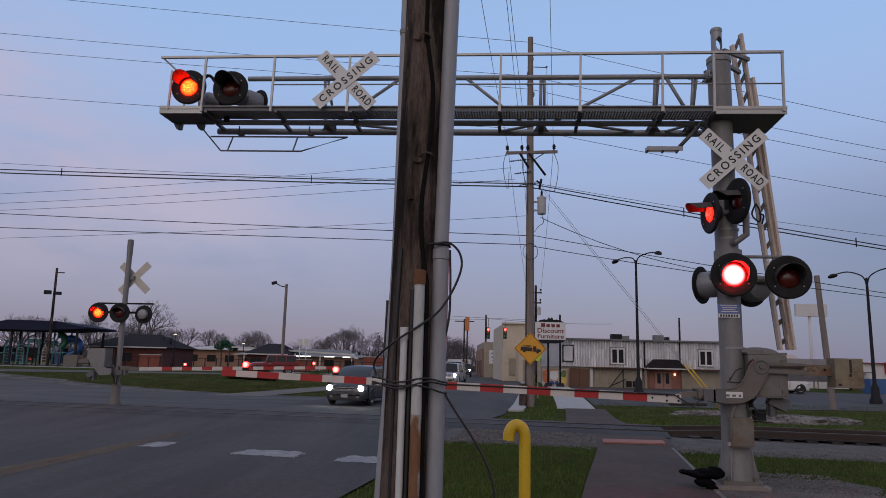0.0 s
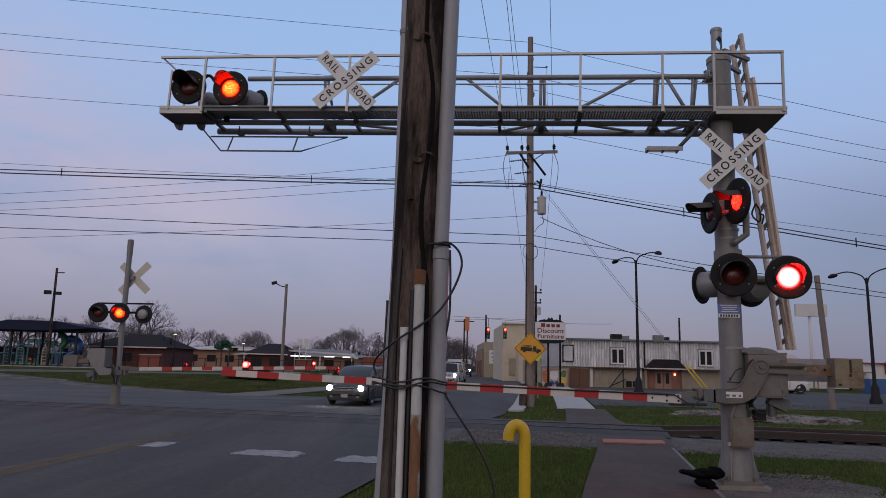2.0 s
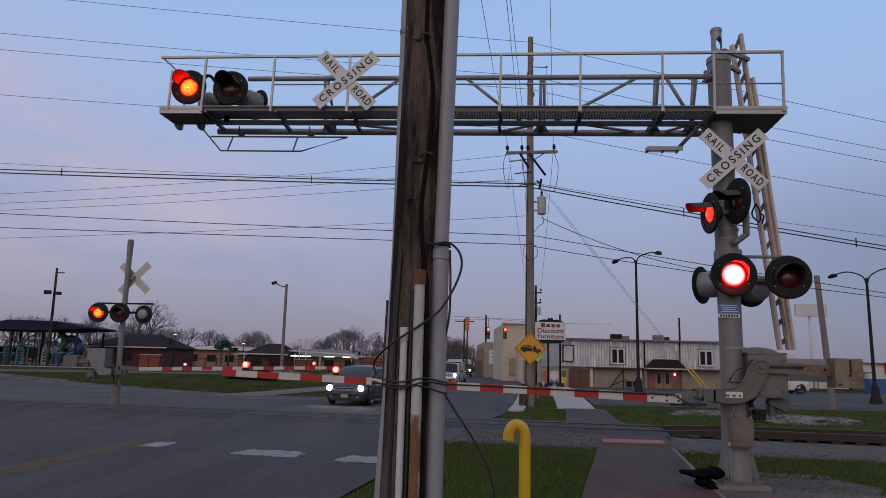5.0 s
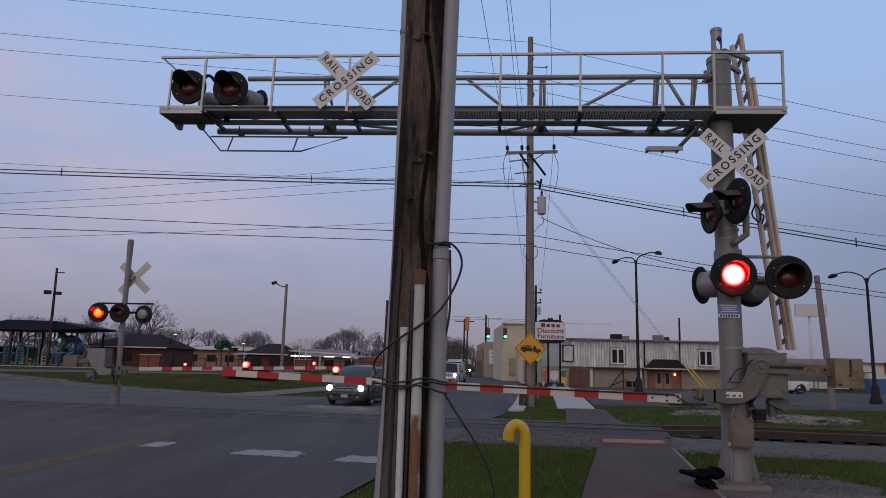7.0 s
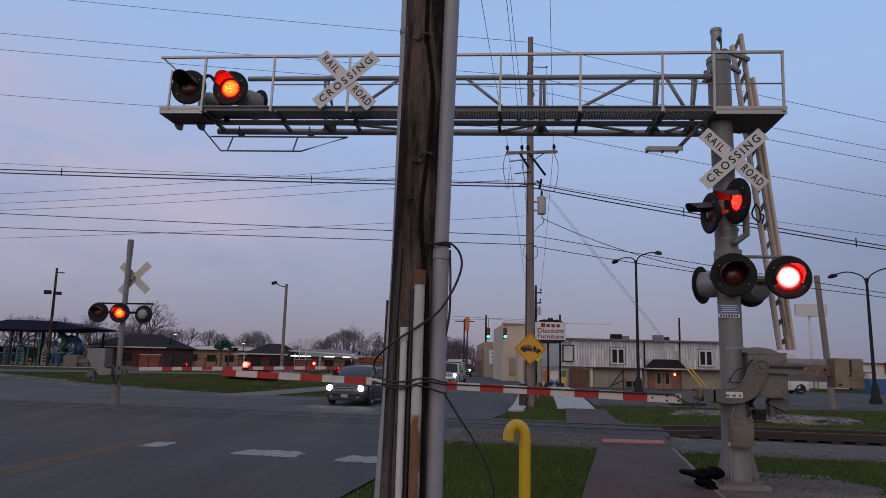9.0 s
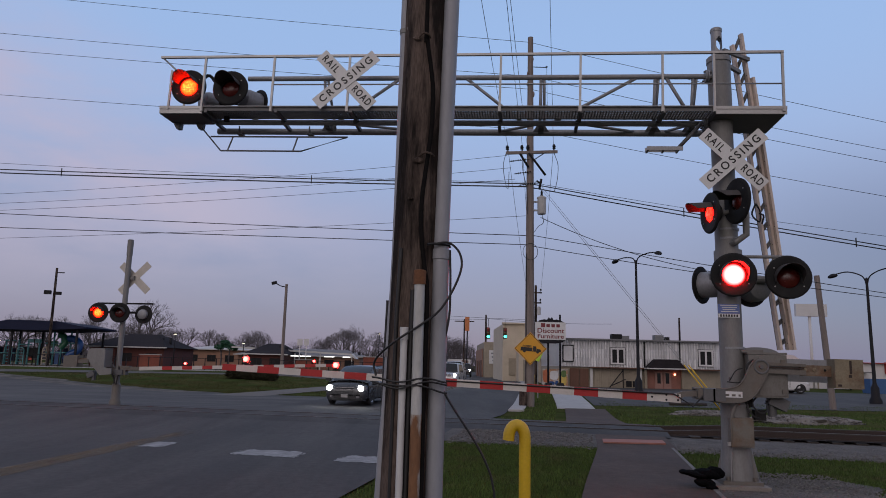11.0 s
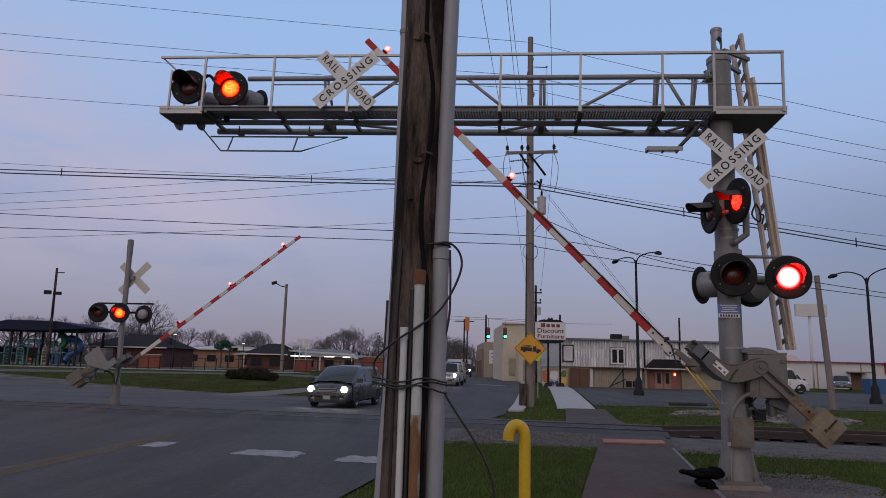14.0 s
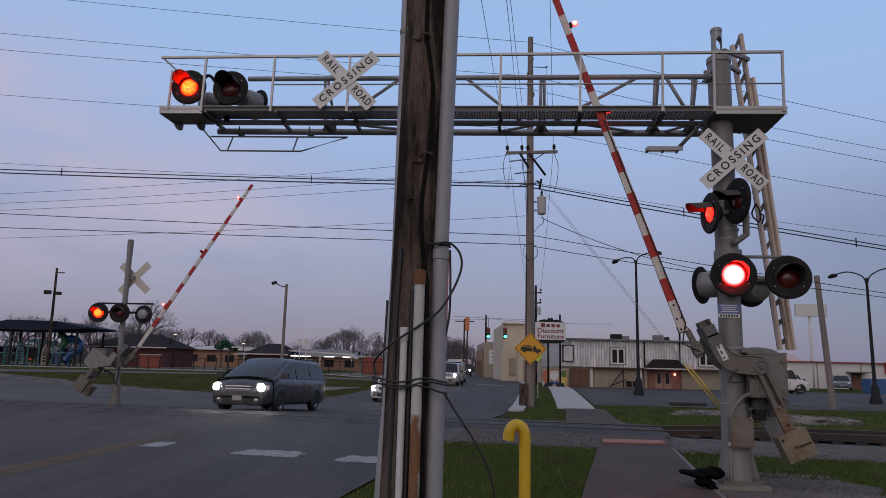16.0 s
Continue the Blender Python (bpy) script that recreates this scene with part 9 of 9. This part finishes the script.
def build_grass():
    r = random.Random(21)
    verts, faces = [], []

    def blade(x, y, h, w):
        k = len(verts)
        a = r.uniform(0, 6.28)
        dx, dy = math.cos(a) * w, math.sin(a) * w
        lx, ly = r.uniform(-0.6, 0.6) * h, r.uniform(-0.6, 0.6) * h
        z = gz(x, y) - 0.02
        verts.extend([(x - dx, y - dy, z), (x + dx, y + dy, z), (x + lx, y + ly, z + h)])
        faces.append((k, k + 1, k + 2))

    def patch(n, x0, x1, y0, y1, h, w, thin=0.0):
        for _ in range(n):
            x, y = r.uniform(x0, x1), r.uniform(y0, y1)
            if on_path(x, y) or noise.noise(Vector((x * 0.5, y * 0.5, 2))) < thin:
                continue
            s = along(x, y)
            if -4.05 + 0.35 * noise.noise(Vector((x * 0.8, y * 0.8, 5))) < s < 3.6 and r.random() > 0.03:
                continue
            if y < 11.75 - 0.154 * (x - 4) and edge(y) + 4.8 < x < 6.15 + 0.3 * noise.noise(Vector((x, y, 1))) and y > 7.4 and r.random() > 0.06:
                continue
            blade(x, y, h * r.uniform(0.5, 1.4), w)

    patch(95000, -1.2, 3.7, 4.6, 16, 0.055, 0.006, -0.9)
    patch(52000, 3.5, 11, 9.0, 16.5, 0.05, 0.007, -0.9)
    patch(22000, 5.5, 26, 23, 40, 0.07, 0.014, -0.25)
    patch(12000, 2, 8, 22.5, 48, 0.10, 0.014, -0.4)

    def sheet(name, mt, label):
        me = bpy.data.meshes.new(name)
        me.from_pydata(verts, [], faces)
        me.materials.append(mt)
        tagged(new(name, me), label, "grass", kind="stuff")
        verts.clear()
        faces.clear()

    sheet("grass", BLADES, "short patchy green grass blades")
    patch(46000, -40, -3, 39.5, 50, 0.07, 0.022, -0.15)
    patch(26000, -55, -5, 50, 66, 0.07, 0.03, -0.05)
    sheet("field_grass", mat("field_blades", (0.070, 0.084, 0.032), 0.9, var=0.35, scale=0.5, fine=5, bump=0, island=0.35, spec=0.05, dirt=(0.10, 0.08, 0.045), dirt_amt=0.8, dirt_scale=0.5, dirt_lo=0.4), "short olive green grass blades of the field")


build_grass()
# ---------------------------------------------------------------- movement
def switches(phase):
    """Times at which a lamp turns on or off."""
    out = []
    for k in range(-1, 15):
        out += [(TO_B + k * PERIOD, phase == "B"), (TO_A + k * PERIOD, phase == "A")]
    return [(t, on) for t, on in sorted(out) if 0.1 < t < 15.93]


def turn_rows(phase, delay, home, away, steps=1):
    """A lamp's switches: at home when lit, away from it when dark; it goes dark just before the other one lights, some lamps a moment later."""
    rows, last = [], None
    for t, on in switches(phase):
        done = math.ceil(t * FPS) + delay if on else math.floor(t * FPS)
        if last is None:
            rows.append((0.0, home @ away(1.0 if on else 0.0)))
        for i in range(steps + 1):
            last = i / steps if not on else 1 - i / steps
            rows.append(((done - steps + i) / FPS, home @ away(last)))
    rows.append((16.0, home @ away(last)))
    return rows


NEAR_ARM = [(0, 0), (10.6, 0), (10.95, 0.3), (11.3, 4.9), (11.6, 9.1), (12.0, 15.6), (12.5, 23.4), (13.0, 30.8), (13.5, 37.9), (14.0, 44.9), (14.5, 51.8), (15.0, 58.0), (15.5, 64.0), (16.0, 69.3)]
NEAR_CRANK = [(0, 0), (10.6, 0), (10.95, 0.3), (11.3, 4.7), (11.6, 8.8), (12.0, 15.0), (12.5, 22.3), (13.0, 29.3), (13.5, 36.2), (14.0, 43.0), (14.5, 49.2), (15.0, 55.2), (15.5, 61.0), (16.0, 66.0)]
ARM_HINGE = (-0.37, 0.0, -0.05)  # where the near arm turns, beside the hub
FAR_ARM = [(0, 0), (10.6, 0), (10.95, 0.3), (11.3, 4.2), (11.6, 8.2), (12.0, 12.8), (12.5, 18.8), (13.0, 24.6), (13.5, 30.2), (14.0, 35.8), (14.5, 40.9), (15.0, 46.1), (15.5, 51.2), (16.0, 55.8)]


VAN_WAY = [(0, 1.0), (12.5, 1.0), (12.8, 1.35), (13.2, 1.9), (13.5, 2.35), (13.8, 2.85), (14.1, 3.45), (14.4, 4.25), (14.7, 5.15), (15.0, 6.25), (15.3, 7.45), (15.5, 8.3), (15.8, 9.85), (16.0, 11.05)]
CAR_WAY = [(0, 0.0), (13.4, 0.0), (14.0, 0.5), (14.5, 1.5), (15.0, 3.0), (15.5, 5.0), (16.0, 7.4)]
JEEP_PATH = [(0, -16.3, 68.5), (0.2, -18.7, 67.7), (0.6, -23.6, 66.1), (0.9, -27.2, 64.9), (1.5, -35.4, 62.5), (2, -41.9, 60.5), (2.6, -49.7, 58.1)]
JEEP_WAY = [(t, x) for t, x, y in JEEP_PATH]


def way_at(rows, t):
    return float(np.interp(t, [r[0] for r in rows], [r[1] for r in rows]))


def roll_wheels(ob, rows, t0, t1, step, r):
    """Wheels turn with the way driven."""
    n = int(round((t1 - t0) / step))
    for wh, at in WHEELS[ob.name]:
        out = [(0.0, at)] if t0 > 0 else []
        for i in range(n + 1):
            t = t0 + (t1 - t0) * i / n
            out.append((t, at @ pose(0, 0, 0, -math.degrees(abs(way_at(rows, t) - way_at(rows, t0)) / r), 0, 0)))
        if t1 < 16:
            out.append((16.0, out[-1][1]))
        walk(wh, out)


def motions():
    walk(van, [(t, van_at(s)) for t, s in VAN_WAY])
    roll_wheels(van, VAN_WAY, 12.4, 16.0, 2 / 30, 0.34)
    walk(car2, [(t, road_pose(-1.1 - 0.15 * s, 44.6 - 0.98 * s)) for t, s in CAR_WAY])
    roll_wheels(car2, CAR_WAY, 13.4, 16.0, 2 / 30, 0.32)
    walk(jeep, [(t, pose(x, y, gz(x, y) + 0.01, 0, 0, 106)) for t, x, y in JEEP_PATH] + [(16.0, pose(-79, 49.0, gz(-79, 49.0) + 0.01, 0, 0, 106))])
    roll_wheels(jeep, JEEP_WAY, 0.0, 2.2, 1 / 30, 0.42)
    # the far junction's signals change from red to green
    for ob, kind, home in TRAFFIC_LENSES:
        a, b = (0, 180) if kind == "red" else (180, 360)
        walk(ob, [(0.0, home @ pose(0, 0, 0, 0, 0, a))] + [(5.3 + i / 30, home @ pose(0, 0, 0, 0, 0, a + (b - a) * i / 3)) for i in range(4)] + [(16.0, home @ pose(0, 0, 0, 0, 0, b))])
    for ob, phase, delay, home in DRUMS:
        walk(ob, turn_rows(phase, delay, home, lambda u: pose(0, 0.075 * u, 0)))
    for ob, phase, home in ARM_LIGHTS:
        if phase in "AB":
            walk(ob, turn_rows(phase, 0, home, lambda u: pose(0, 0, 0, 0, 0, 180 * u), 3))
    for (crank, arm, place), turn, rows, hinge in zip(GATE_ARMS, (NEAR_CRANK, FAR_ARM), (NEAR_ARM, FAR_ARM), (ARM_HINGE, (0, 0, 0))):
        back = Matrix.Translation(hinge)
        walk(crank, [(t, pose(0, 0, 0, 0, a, 0)) for t, a in turn])
        walk(arm, [(t, place @ back @ pose(0, 0, 0, 0, a, 0) @ back.inverted()) for t, a in rows])


motions()
